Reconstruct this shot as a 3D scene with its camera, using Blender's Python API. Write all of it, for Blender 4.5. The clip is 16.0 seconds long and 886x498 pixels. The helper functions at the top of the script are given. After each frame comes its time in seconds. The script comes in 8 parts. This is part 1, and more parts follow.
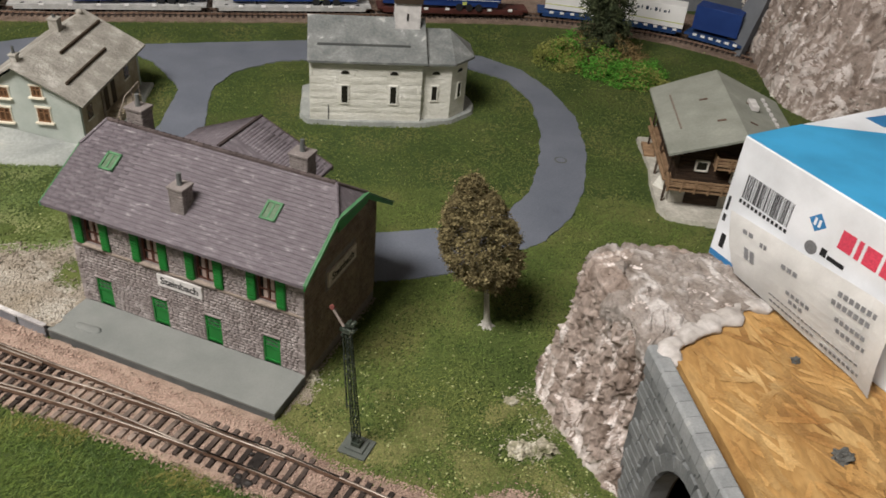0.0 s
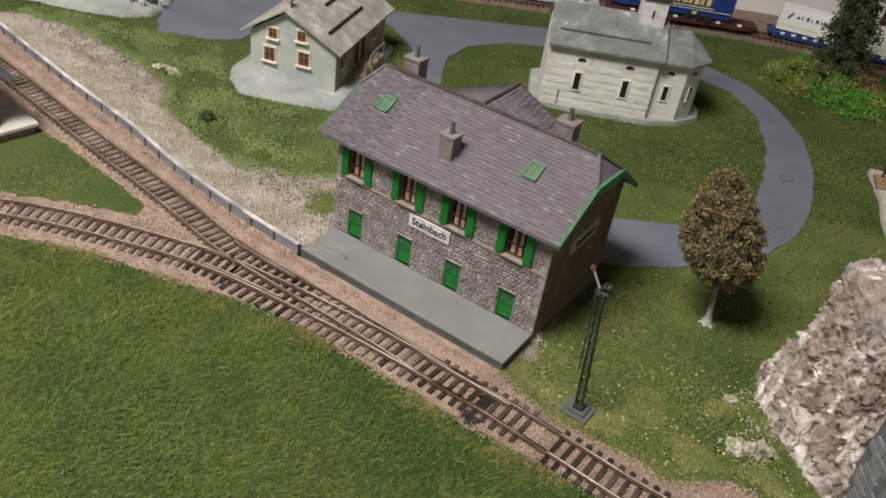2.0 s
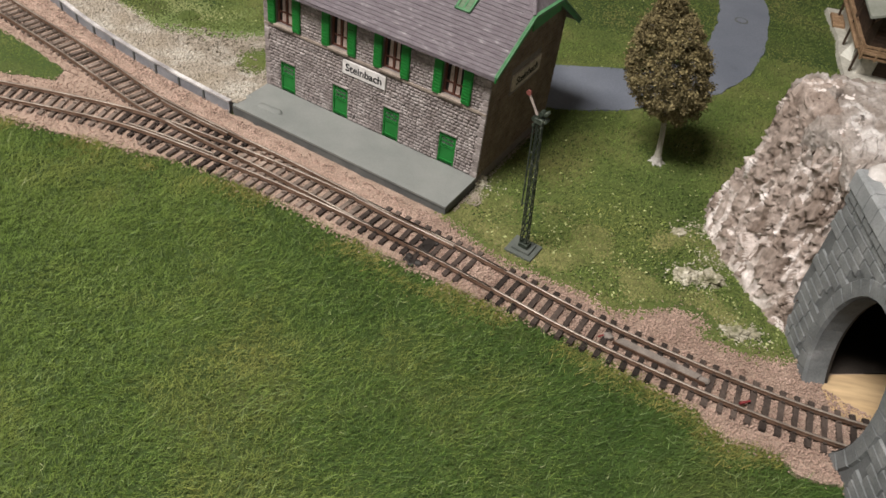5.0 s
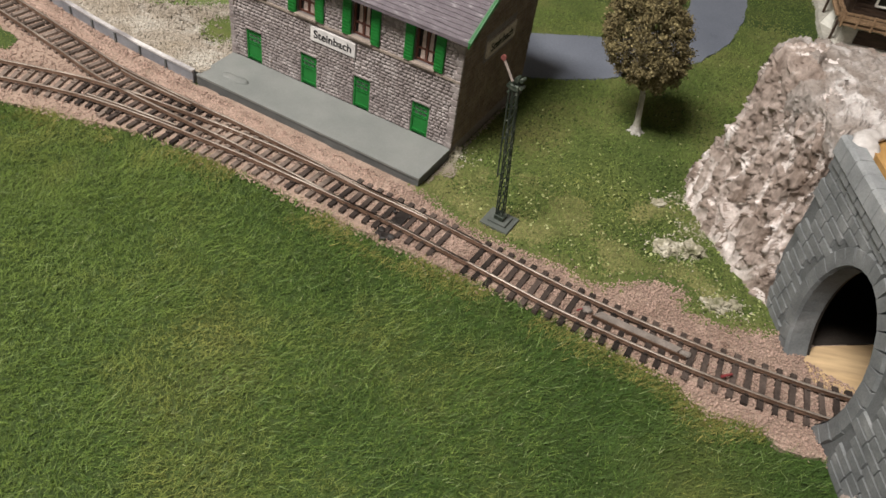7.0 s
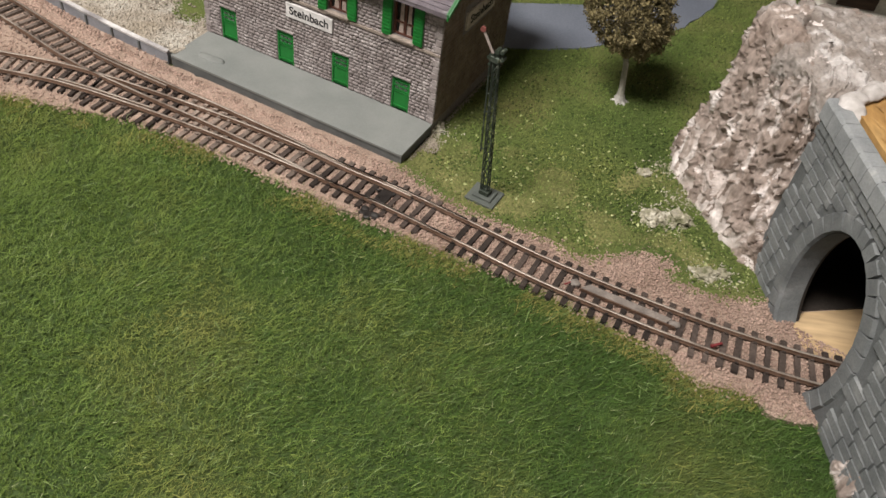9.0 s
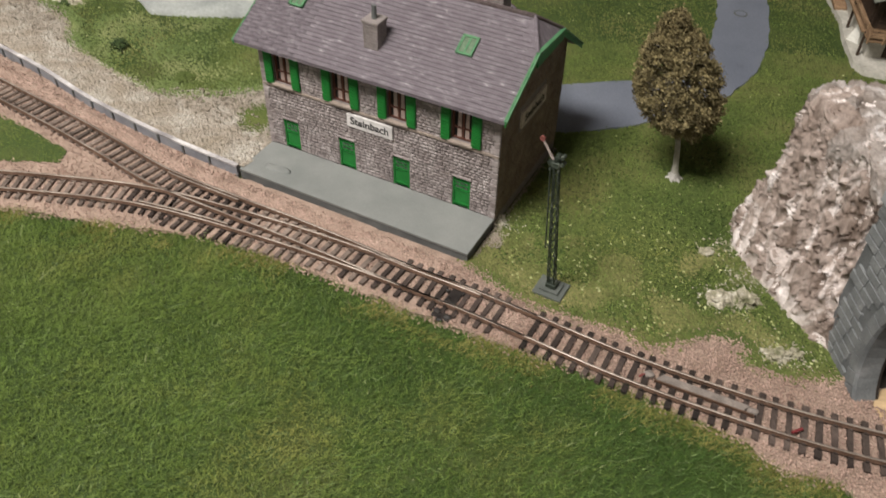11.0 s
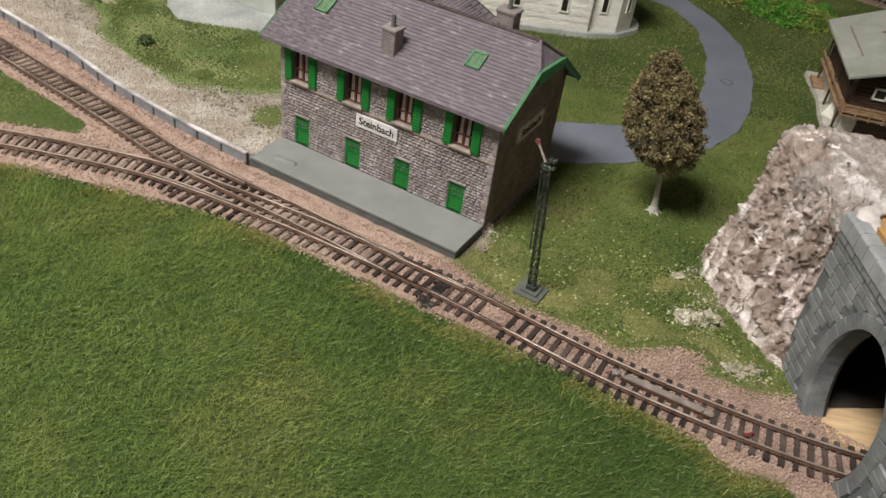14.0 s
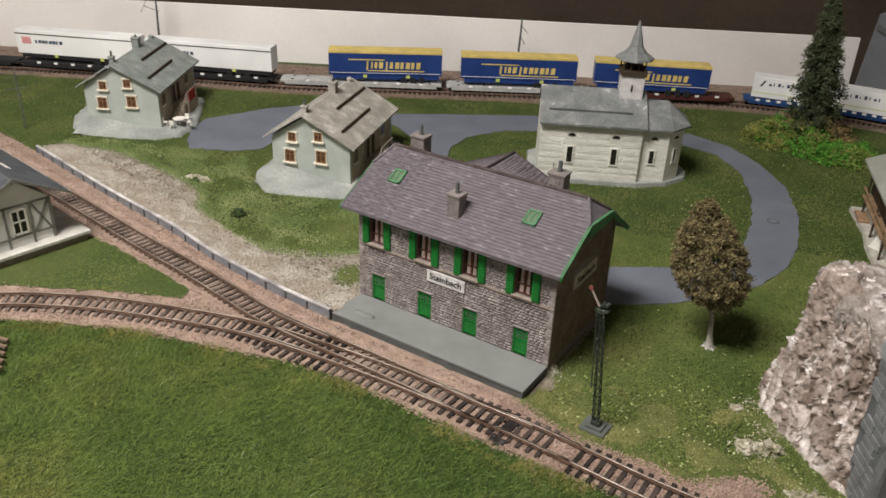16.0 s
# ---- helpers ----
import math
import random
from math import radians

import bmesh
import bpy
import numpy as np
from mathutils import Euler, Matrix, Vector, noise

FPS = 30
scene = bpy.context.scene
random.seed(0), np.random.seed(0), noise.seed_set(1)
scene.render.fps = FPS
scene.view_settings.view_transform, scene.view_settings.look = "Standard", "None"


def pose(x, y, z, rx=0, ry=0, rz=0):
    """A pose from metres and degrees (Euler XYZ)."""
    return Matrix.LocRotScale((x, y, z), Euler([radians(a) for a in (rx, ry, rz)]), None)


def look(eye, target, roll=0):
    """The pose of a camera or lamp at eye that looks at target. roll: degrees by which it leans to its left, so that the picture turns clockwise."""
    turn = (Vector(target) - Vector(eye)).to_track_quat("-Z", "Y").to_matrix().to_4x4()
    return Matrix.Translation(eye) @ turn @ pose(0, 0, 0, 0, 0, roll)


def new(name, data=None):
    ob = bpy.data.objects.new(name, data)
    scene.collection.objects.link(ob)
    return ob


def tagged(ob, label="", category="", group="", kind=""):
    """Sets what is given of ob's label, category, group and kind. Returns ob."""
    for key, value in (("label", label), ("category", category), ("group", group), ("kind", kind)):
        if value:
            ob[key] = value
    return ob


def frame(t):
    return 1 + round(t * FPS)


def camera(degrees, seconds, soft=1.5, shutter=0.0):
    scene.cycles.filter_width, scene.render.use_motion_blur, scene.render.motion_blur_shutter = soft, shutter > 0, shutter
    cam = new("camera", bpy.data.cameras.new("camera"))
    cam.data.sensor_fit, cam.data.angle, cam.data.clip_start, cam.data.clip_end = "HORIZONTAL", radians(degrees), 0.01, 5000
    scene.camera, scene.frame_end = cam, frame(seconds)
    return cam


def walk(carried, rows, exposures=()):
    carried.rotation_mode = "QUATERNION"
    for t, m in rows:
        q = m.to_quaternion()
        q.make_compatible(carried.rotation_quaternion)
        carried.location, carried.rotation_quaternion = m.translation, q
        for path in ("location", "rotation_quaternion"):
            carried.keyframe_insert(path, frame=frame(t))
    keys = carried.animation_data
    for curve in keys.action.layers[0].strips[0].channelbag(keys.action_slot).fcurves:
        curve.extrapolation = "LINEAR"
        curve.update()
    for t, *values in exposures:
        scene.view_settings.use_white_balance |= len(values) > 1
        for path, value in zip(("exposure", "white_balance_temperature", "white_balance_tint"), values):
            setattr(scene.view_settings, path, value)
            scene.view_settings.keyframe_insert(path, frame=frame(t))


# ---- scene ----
cam = camera(57.1, 16.0, soft=1.6, shutter=0.22)
# plan units to metres (rail gauge 16.5 mm)
K = 0.89
PATH = [
    (0, (0.022, 0.084, 0.415), (0.139, 1.719, -0.73), 5.5),
    (0.5, (0.003, 0.074, 0.412), (0.013, 1.711, -0.736), 6.1),
    (1, (-0.022, 0.064, 0.412), (-0.146, 1.705, -0.725), 7.0),
    (1.5, (-0.046, 0.052, 0.399), (-0.247, 1.69, -0.732), 8.5),
    (2, (-0.053, 0.045, 0.394), (-0.254, 1.658, -0.771), 9.1),
    (2.2, (-0.0393, 0.0494, 0.3798), (-0.2596, 1.838, -0.9618), 8.9),
    (2.5, (-0.038, 0.057, 0.368), (-0.182, 1.619, -0.873), 9.6),
    (3, (-0.038, 0.052, 0.359), (-0.152, 1.579, -0.928), 9.6),
    (3.5, (-0.029, 0.052, 0.36), (-0.131, 1.566, -0.943), 9.4),
    (4, (-0.024, 0.042, 0.356), (-0.123, 1.545, -0.96), 8.8),
    (4.2, (-0.022, 0.039, 0.354), (-0.121, 1.536, -0.969), 8.4),
    (6.3, (-0.025, 0.045, 0.355), (-0.108, 1.518, -0.996), 8.3),
    (6.5, (-0.02, 0.043, 0.345), (-0.091, 1.519, -1.002), 8.6),
    (7, (-0.02, 0.052, 0.341), (-0.051, 1.503, -1.035), 9.3),
    (7.5, (-0.01, 0.057, 0.347), (-0.028, 1.498, -1.04), 9.2),
    (8, (-0.021, 0.052, 0.344), (-0.036, 1.495, -1.042), 9.2),
    (10.3, (-0.0135, 0.0674, 0.3337), (0.0034, 1.594, -1.316), 6.3),
    (10.5, (-0.021, 0.071, 0.333), (-0.037, 1.446, -1.119), 4.8),
    (10.7, (-0.0225, 0.0843, 0.3573), (-0.102, 1.637, -1.265), 2.4),
    (11, (-0.037, 0.071, 0.375), (-0.152, 1.536, -0.982), 1.4),
    (11.5, (-0.051, 0.067, 0.385), (-0.203, 1.588, -0.905), 2.5),
    (12, (-0.052, 0.04, 0.367), (-0.193, 1.583, -0.898), 6.2),
    (12.5, (-0.056, 0.026, 0.366), (-0.179, 1.571, -0.897), 8.5),
    (13, (-0.042, 0.032, 0.367), (-0.154, 1.583, -0.891), 8.8),
    (13.5, (-0.038, 0.029, 0.363), (-0.133, 1.582, -0.893), 9.0),
    (14, (-0.037, 0.011, 0.356), (-0.12, 1.597, -0.86), 8.5),
    (14.5, (-0.026, 0.002, 0.371), (-0.134, 1.639, -0.773), 6.4),
    (15, (-0.019, -0.005, 0.384), (-0.186, 1.7, -0.649), 4.0),
    (15.2, (-0.0213, -0.0079, 0.3933), (-0.2315, 1.9315, -0.7225), 3.2),
    (15.5, (-0.022, -0.018, 0.396), (-0.259, 1.724, -0.559), 2.7),
    (16, (-0.032, -0.037, 0.389), (-0.33, 1.708, -0.541), 2.4),
]
# the clip's automatic exposure: seconds, stops
EXPOSURES = [(0.0, -0.10), (1.0, -0.11), (2.0, -0.10), (2.5, 0.12), (3.0, 0.12), (3.5, 0.11), (4.0, 0.05), (6.5, 0.04), (7.5, 0.07), (8.0, 0.06), (10.5, 0.03), (11.5, 0.01), (12.5, 0.09), (13.5, 0.04), (14.5, 0.05), (15.0, 0.12), (15.5, -0.10), (16.0, -0.08)]
walk(cam, [(t, look(Vector(eye) * K, Vector(target) * K, roll)) for t, eye, target, roll in PATH], EXPOSURES)

# ---- light ----
world = bpy.data.worlds.new("room_air")
scene.world = world
world.use_nodes = True
world.node_tree.nodes["Background"].inputs["Color"].default_value = (0.9, 0.93, 1.0, 1)
world.node_tree.nodes["Background"].inputs["Strength"].default_value = 0.03


def area_lamp(name, eye, target, sx, sy, watts, colour):
    data = bpy.data.lights.new(name, "AREA")
    data.shape, data.size, data.size_y, data.energy, data.color = "RECTANGLE", sx, sy, watts, colour
    ob = new(name, data)
    ob.matrix_world = look(eye, target)
    return ob


area_lamp("ceiling_lamp_light", (-0.58, -0.03, 1.36), (-0.52, 0.25, 0.0), 0.62, 0.38, 38.0, (1.0, 0.95, 0.88))
scene.view_settings.exposure = 0.0


# ---- materials ----
def ramp(nt, stops):
    n = nt.nodes.new("ShaderNodeValToRGB")
    els = n.color_ramp.elements
    while len(els) < len(stops):
        els.new(0.5)
    for e, (p, c) in zip(els, stops):
        e.position, e.color = p, (*c, 1)
    return n


def mat(name, stops, scale=60, rough=0.8, bump=0.3, fine=900, vary=0.0, metal=0.0, detail=5.0, grain=0.25, stretch=None, depth=0.0006, spec=0.3, distort=0.0, turn=0.0):
    """Paint or stone: broad patches from the ramp, fine grain, relief, and a tone of its own for each piece."""
    m = bpy.data.materials.new(name)
    m.use_nodes = True
    nt = m.node_tree
    b = nt.nodes["Principled BSDF"]
    b.inputs["Roughness"].default_value, b.inputs["Metallic"].default_value = rough, metal
    b.inputs["Specular IOR Level"].default_value = spec
    geo = nt.nodes.new("ShaderNodeNewGeometry")
    where = geo.outputs["Position"]
    if turn:
        vr = nt.nodes.new("ShaderNodeVectorRotate")
        vr.rotation_type = "Z_AXIS"
        vr.inputs["Angle"].default_value = turn
        nt.links.new(where, vr.inputs["Vector"])
        where = vr.outputs["Vector"]
    if stretch:
        mp = nt.nodes.new("ShaderNodeMapping")
        mp.inputs["Scale"].default_value = stretch
        nt.links.new(where, mp.inputs["Vector"])
        where = mp.outputs["Vector"]
    n1, n2 = nt.nodes.new("ShaderNodeTexNoise"), nt.nodes.new("ShaderNodeTexNoise")
    for n, s in ((n1, scale), (n2, fine)):
        n.inputs["Scale"].default_value, n.inputs["Detail"].default_value = s, detail
        nt.links.new(where, n.inputs["Vector"])
    n1.inputs["Distortion"].default_value = distort
    r = ramp(nt, stops)
    nt.links.new(n1.outputs["Fac"], r.inputs["Fac"])
    val = nt.nodes.new("ShaderNodeMapRange")
    val.inputs["From Min"].default_value, val.inputs["From Max"].default_value = 0.25, 0.75
    val.inputs["To Min"].default_value, val.inputs["To Max"].default_value = 1 - grain, 1 + grain
    nt.links.new(n2.outputs["Fac"], val.inputs["Value"])
    tone = val.outputs["Result"]
    if vary:
        info = nt.nodes.new("ShaderNodeObjectInfo")
        add = nt.nodes.new("ShaderNodeMath")
        nt.links.new(info.outputs["Random"], add.inputs[0])
        nt.links.new(geo.outputs["Random Per Island"], add.inputs[1])
        fr = nt.nodes.new("ShaderNodeMath")
        fr.operation = "FRACT"
        nt.links.new(add.outputs[0], fr.inputs[0])
        mr = nt.nodes.new("ShaderNodeMapRange")
        mr.inputs["To Min"].default_value, mr.inputs["To Max"].default_value = 1 - vary, 1 + vary
        nt.links.new(fr.outputs[0], mr.inputs["Value"])
        mul = nt.nodes.new("ShaderNodeMath")
        mul.operation = "MULTIPLY"
        nt.links.new(tone, mul.inputs[0])
        nt.links.new(mr.outputs["Result"], mul.inputs[1])
        tone = mul.outputs[0]
    vm = nt.nodes.new("ShaderNodeVectorMath")
    vm.operation = "SCALE"
    nt.links.new(r.outputs["Color"], vm.inputs[0])
    nt.links.new(tone, vm.inputs["Scale"])
    nt.links.new(vm.outputs["Vector"], b.inputs["Base Color"])
    if bump:
        bp = nt.nodes.new("ShaderNodeBump")
        bp.inputs["Strength"].default_value, bp.inputs["Distance"].default_value = bump, depth
        nt.links.new(n2.outputs["Fac"], bp.inputs["Height"])
        nt.links.new(bp.outputs["Normal"], b.inputs["Normal"])
    return m


def plain(name, c, **kw):
    d = tuple(v * 0.85 for v in c)
    e = tuple(min(1, v * 1.1) for v in c)
    return mat(name, [(0.35, d), (0.65, e)], **kw)


M_SOIL = mat("turf_soil", [(0.30, (0.026, 0.046, 0.011)), (0.5, (0.043, 0.069, 0.016)), (0.7, (0.074, 0.087, 0.027))], scale=14, fine=700, grain=0.4, bump=0.6)
M_BLADE = mat("grass_fibre", [(0.30, (0.096, 0.157, 0.028)), (0.5, (0.140, 0.199, 0.041)), (0.66, (0.230, 0.244, 0.064))], scale=13, fine=120, grain=0.16, vary=0.18, bump=0, rough=0.7)
M_BLADE_D = mat("dimmed_deep_fibre", [(0.30, (0.038, 0.083, 0.013)), (0.5, (0.059, 0.109, 0.019)), (0.70, (0.104, 0.133, 0.031))], scale=13, fine=120, grain=0.16, vary=0.18, bump=0, rough=0.7)
M_TURF = mat("turf_flock", [(0.30, (0.055, 0.081, 0.019)), (0.5, (0.086, 0.112, 0.029)), (0.70, (0.142, 0.143, 0.050))], scale=16, fine=400, grain=0.18, vary=0.14, bump=0, rough=0.9)
M_FLECK = mat("pale_fleck", [(0.3, (0.20, 0.23, 0.075)), (0.7, (0.38, 0.40, 0.20))], scale=80, vary=0.3, bump=0)
M_ROAD = mat("road_paint", [(0.22, (0.080, 0.090, 0.112)), (0.32, (0.122, 0.136, 0.172)), (0.7, (0.158, 0.173, 0.212))], scale=22, fine=700, grain=0.12, bump=0.15, rough=0.65)
M_BALLAST = mat("ballast_bed", [(0.3, (0.235, 0.168, 0.132)), (0.7, (0.385, 0.285, 0.232))], scale=70, fine=1300, grain=0.45, bump=1.0)
M_STONE_B = mat("ballast_stone", [(0.3, (0.292, 0.198, 0.160)), (0.7, (0.468, 0.338, 0.284))], scale=50, vary=0.19, bump=0)
M_GRAVEL = mat("pale_gravel", [(0.32, (0.265, 0.225, 0.175)), (0.48, (0.33, 0.290, 0.243)), (0.66, (0.44, 0.410, 0.365))], scale=42, detail=8, distort=0.6, fine=1000, grain=0.4, bump=1.0)
M_GRAVEL_S = mat("pale_gravel_stone", [(0.32, (0.30, 0.255, 0.20)), (0.48, (0.345, 0.302, 0.252)), (0.66, (0.44, 0.405, 0.357))], scale=42, detail=8, distort=0.6, vary=0.11, bump=0)
M_DUSTY = mat("dusty_sleeper", [(0.32, (0.072, 0.055, 0.046)), (0.5, (0.155, 0.120, 0.102)), (0.68, (0.29, 0.228, 0.193))], scale=40, fine=900, grain=0.35, vary=0.25, bump=0.4)
M_SLEEPER = mat("sleeper_plastic", [(0.3, (0.018, 0.013, 0.011)), (0.5, (0.040, 0.029, 0.025)), (0.72, (0.10, 0.076, 0.065))], scale=24, fine=900, grain=0.4, vary=0.3, bump=0.4)
M_RAIL = mat("rail_rust", [(0.3, (0.085, 0.050, 0.034)), (0.7, (0.17, 0.105, 0.075))], scale=120, rough=0.5, metal=0.35, bump=0.2)
M_RAILTOP = mat("rail_head_metal", [(0.3, (0.20, 0.160, 0.135)), (0.7, (0.46, 0.40, 0.35))], scale=40, rough=0.45, metal=0.55, bump=0.1)
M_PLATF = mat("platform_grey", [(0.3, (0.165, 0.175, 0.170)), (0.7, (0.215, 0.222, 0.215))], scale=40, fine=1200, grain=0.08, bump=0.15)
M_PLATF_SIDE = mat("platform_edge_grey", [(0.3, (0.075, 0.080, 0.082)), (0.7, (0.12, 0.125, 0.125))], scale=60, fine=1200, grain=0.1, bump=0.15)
# gable stone: brown, with that side's shade put into the colour
M_GABLE = mat("shaded_brown_gable", [(0.3, (0.120, 0.088, 0.064)), (0.7, (0.200, 0.152, 0.116))], scale=110, fine=1200, vary=0.12, grain=0.15, bump=0.4)
M_MORTAR = plain("wall_mortar", (0.168, 0.145, 0.140), scale=200)
M_STONE = mat("station_stone", [(0.3, (0.200, 0.170, 0.167)), (0.5, (0.264, 0.230, 0.227)), (0.7, (0.375, 0.338, 0.335))], scale=130, fine=1400, vary=0.11, grain=0.2, bump=0.4)
M_ROOF = mat("slate_purple", [(0.3, (0.112, 0.095, 0.110)), (0.55, (0.142, 0.123, 0.140)), (0.63, (0.162, 0.143, 0.161)), (0.74, (0.30, 0.28, 0.295))], scale=210, turn=0.394, stretch=(0.65, 1.9, 1.0), fine=1300, vary=0.03, grain=0.14, bump=0.3, detail=9, distort=0.5, rough=0.7)
M_GREEN = mat("green_paint", [(0.3, (0.010, 0.135, 0.022)), (0.7, (0.016, 0.180, 0.034))], scale=90, rough=0.45, grain=0.1, bump=0.1)
M_SKYPANE = plain("skylight_pane", (0.10, 0.150, 0.095), scale=200, rough=0.4)
M_GREEN_OLD = mat("green_skylight", [(0.3, (0.045, 0.15, 0.065)), (0.7, (0.10, 0.24, 0.12))], scale=90, rough=0.5, grain=0.1)
M_WOODPINK = plain("window_wood", (0.105, 0.042, 0.030), scale=300, fine=1500)
M_SILL = plain("sill_stone", (0.26, 0.215, 0.185), scale=200)
M_CURTAIN = plain("curtain", (0.42, 0.33, 0.30), scale=300)
# shade of rooms and openings, put into a near-black colour
M_DARK = plain("unlit_inside", (0.012, 0.010, 0.010), scale=200)
M_SIGN = plain("sign_white", (0.60, 0.58, 0.58), scale=150, grain=0.05, bump=0)
M_BLACK = plain("black_ink", (0.012, 0.012, 0.014), scale=200, bump=0)
M_ROCK = mat("rock_face", [(0.26, (0.112, 0.080, 0.063)), (0.40, (0.225, 0.177, 0.153)), (0.55, (0.322, 0.266, 0.239)), (0.61, (0.482, 0.420, 0.396)), (0.675, (0.70, 0.64, 0.63))], scale=70, fine=700, grain=0.22, bump=0.5, depth=0.0008, detail=11, distort=1.0, stretch=(1, 1, 0.45))
M_CAP = mat("rock_plaster", [(0.30, (0.125, 0.100, 0.086)), (0.44, (0.205, 0.172, 0.153)), (0.57, (0.295, 0.262, 0.245)), (0.68, (0.52, 0.49, 0.485))], scale=44, distort=1.2, detail=10, fine=600, grain=0.2, bump=0.5, depth=0.0008)
M_PALEROCK = mat("pale_rock_edge", [(0.30, (0.34, 0.284, 0.257)), (0.5, (0.485, 0.425, 0.402)), (0.68, (0.69, 0.635, 0.625))], scale=60, fine=600, grain=0.18, bump=0.4, depth=0.0006)
M_PORTAL = mat("portal_grey", [(0.3, (0.115, 0.122, 0.127)), (0.6, (0.165, 0.173, 0.178)), (0.75, (0.25, 0.255, 0.26))], scale=80, fine=900, vary=0.07, grain=0.15, bump=0.4)
M_LIP = mat("smeared_plaster", [(0.32, (0.255, 0.222, 0.205)), (0.5, (0.40, 0.368, 0.352)), (0.68, (0.57, 0.54, 0.535))], scale=50, distort=1.0, fine=500, grain=0.12, bump=0.3, rough=0.55)
M_PORTAL_J = mat("portal_joint", [(0.3, (0.085, 0.090, 0.094)), (0.7, (0.125, 0.131, 0.136))], scale=80, fine=900, grain=0.15, bump=0.3)
M_PORTAL_L = mat("portal_coping", [(0.3, (0.20, 0.21, 0.22)), (0.60, (0.27, 0.28, 0.29)), (0.82, (0.48, 0.465, 0.45))], scale=70, fine=900, vary=0.05, grain=0.12, bump=0.3)
M_BOARD = mat("pale_plywood", [(0.3, (0.42, 0.29, 0.16)), (0.7, (0.55, 0.40, 0.24))], scale=40, stretch=(0.15, 1, 1), fine=300)
M_OSB = mat("strand_board", [(0.25, (0.22, 0.108, 0.034)), (0.5, (0.375, 0.215, 0.076)), (0.72, (0.49, 0.315, 0.132))], scale=60, fine=420, stretch=(1.0, 0.35, 1.0), grain=0.2, bump=0.6)
M_FLAKE = mat("wood_strand", [(0.3, (0.265, 0.133, 0.042)), (0.55, (0.41, 0.242, 0.090)), (0.75, (0.54, 0.365, 0.168))], scale=40, fine=900, vary=0.30, grain=0.2, bump=0.4, rough=0.55)

# ---- helpers of this scene ----
def part(name, bm, material, parent=None, label="", smooth=False, kind=""):
    bmesh.ops.recalc_face_normals(bm, faces=bm.faces)
    me = bpy.data.meshes.new(name)
    bm.to_mesh(me)
    bm.free()
    return hang(name, me, material, parent, label, smooth, kind)


def hang(name, me, material, parent=None, label="", smooth=False, kind=""):
    me.transform(Matrix.Scale(K, 4))
    for m in material if isinstance(material, (list, tuple)) else [material]:
        me.materials.append(m)
    if smooth:
        me.polygons.foreach_set("use_smooth", [True] * len(me.polygons))
    ob = new(name, me)
    ob.parent = parent
    if label or kind:
        tagged(ob, label, kind=kind)
    return ob


def tris(name, V, F, material, parent=None, label="", kind="", smooth=False):
    V, F = np.asarray(V, np.float32), np.asarray(F, np.int32)
    n = F.shape[1]
    me = bpy.data.meshes.new(name)
    me.vertices.add(len(V))
    me.vertices.foreach_set("co", V.ravel())
    me.loops.add(F.size)
    me.loops.foreach_set("vertex_index", F.ravel())
    me.polygons.add(len(F))
    me.polygons.foreach_set("loop_start", np.arange(0, F.size, n, dtype=np.int32))
    me.update(calc_edges=True)
    return hang(name, me, material, parent, label, smooth, kind)


def thing(name, x, y, z=0.0, ang=0.0, label="", category="", group="", kind=""):
    ob = new(name)
    ob.empty_display_size = 0.01
    ob.matrix_basis = pose(x * K, y * K, z * K, 0, 0, ang)
    return tagged(ob, label, category, group, kind)


def box(bm, x0, x1, y0, y1, z0, z1, bev=0.0):
    vs = bmesh.ops.create_cube(bm, size=1, matrix=Matrix.LocRotScale(((x0 + x1) / 2, (y0 + y1) / 2, (z0 + z1) / 2), None, (abs(x1 - x0), abs(y1 - y0), abs(z1 - z0))))["verts"]
    if bev:
        bmesh.ops.bevel(bm, geom=list({e for v in vs for e in v.link_edges}), offset=bev, segments=1, affect="EDGES")
    return bm


def B(*a, **k):
    return box(bmesh.new(), *a, **k)


def slab(bm, pts, d):
    """A plate: the polygon pts and its copy moved by d."""
    d = Vector(d)
    a = [bm.verts.new(p) for p in pts]
    b = [bm.verts.new(Vector(p) + d) for p in pts]
    bm.faces.new(a)
    bm.faces.new(b[::-1])
    for i in range(len(a)):
        j = (i + 1) % len(a)
        bm.faces.new((a[i], b[i], b[j], a[j]))
    return bm


def tube(bm, p, q, r0, r1=None, seg=8):
    p, q = Vector(p), Vector(q)
    d = q - p
    m = Matrix.Translation((p + q) / 2) @ d.to_track_quat("Z", "Y").to_matrix().to_4x4()
    bmesh.ops.create_cone(bm, cap_ends=True, segments=seg, radius1=r0, radius2=r0 if r1 is None else r1, depth=d.length, matrix=m)
    return bm


def inside(P, poly):
    x, y = P[:, 0], P[:, 1]
    r = np.zeros(len(P), bool)
    n = len(poly)
    for i in range(n):
        (x0, y0), (x1, y1) = poly[i], poly[(i + 1) % n]
        if y0 != y1:
            r ^= ((y0 > y) != (y1 > y)) & (x < (x1 - x0) * (y - y0) / (y1 - y0) + x0)
    return r


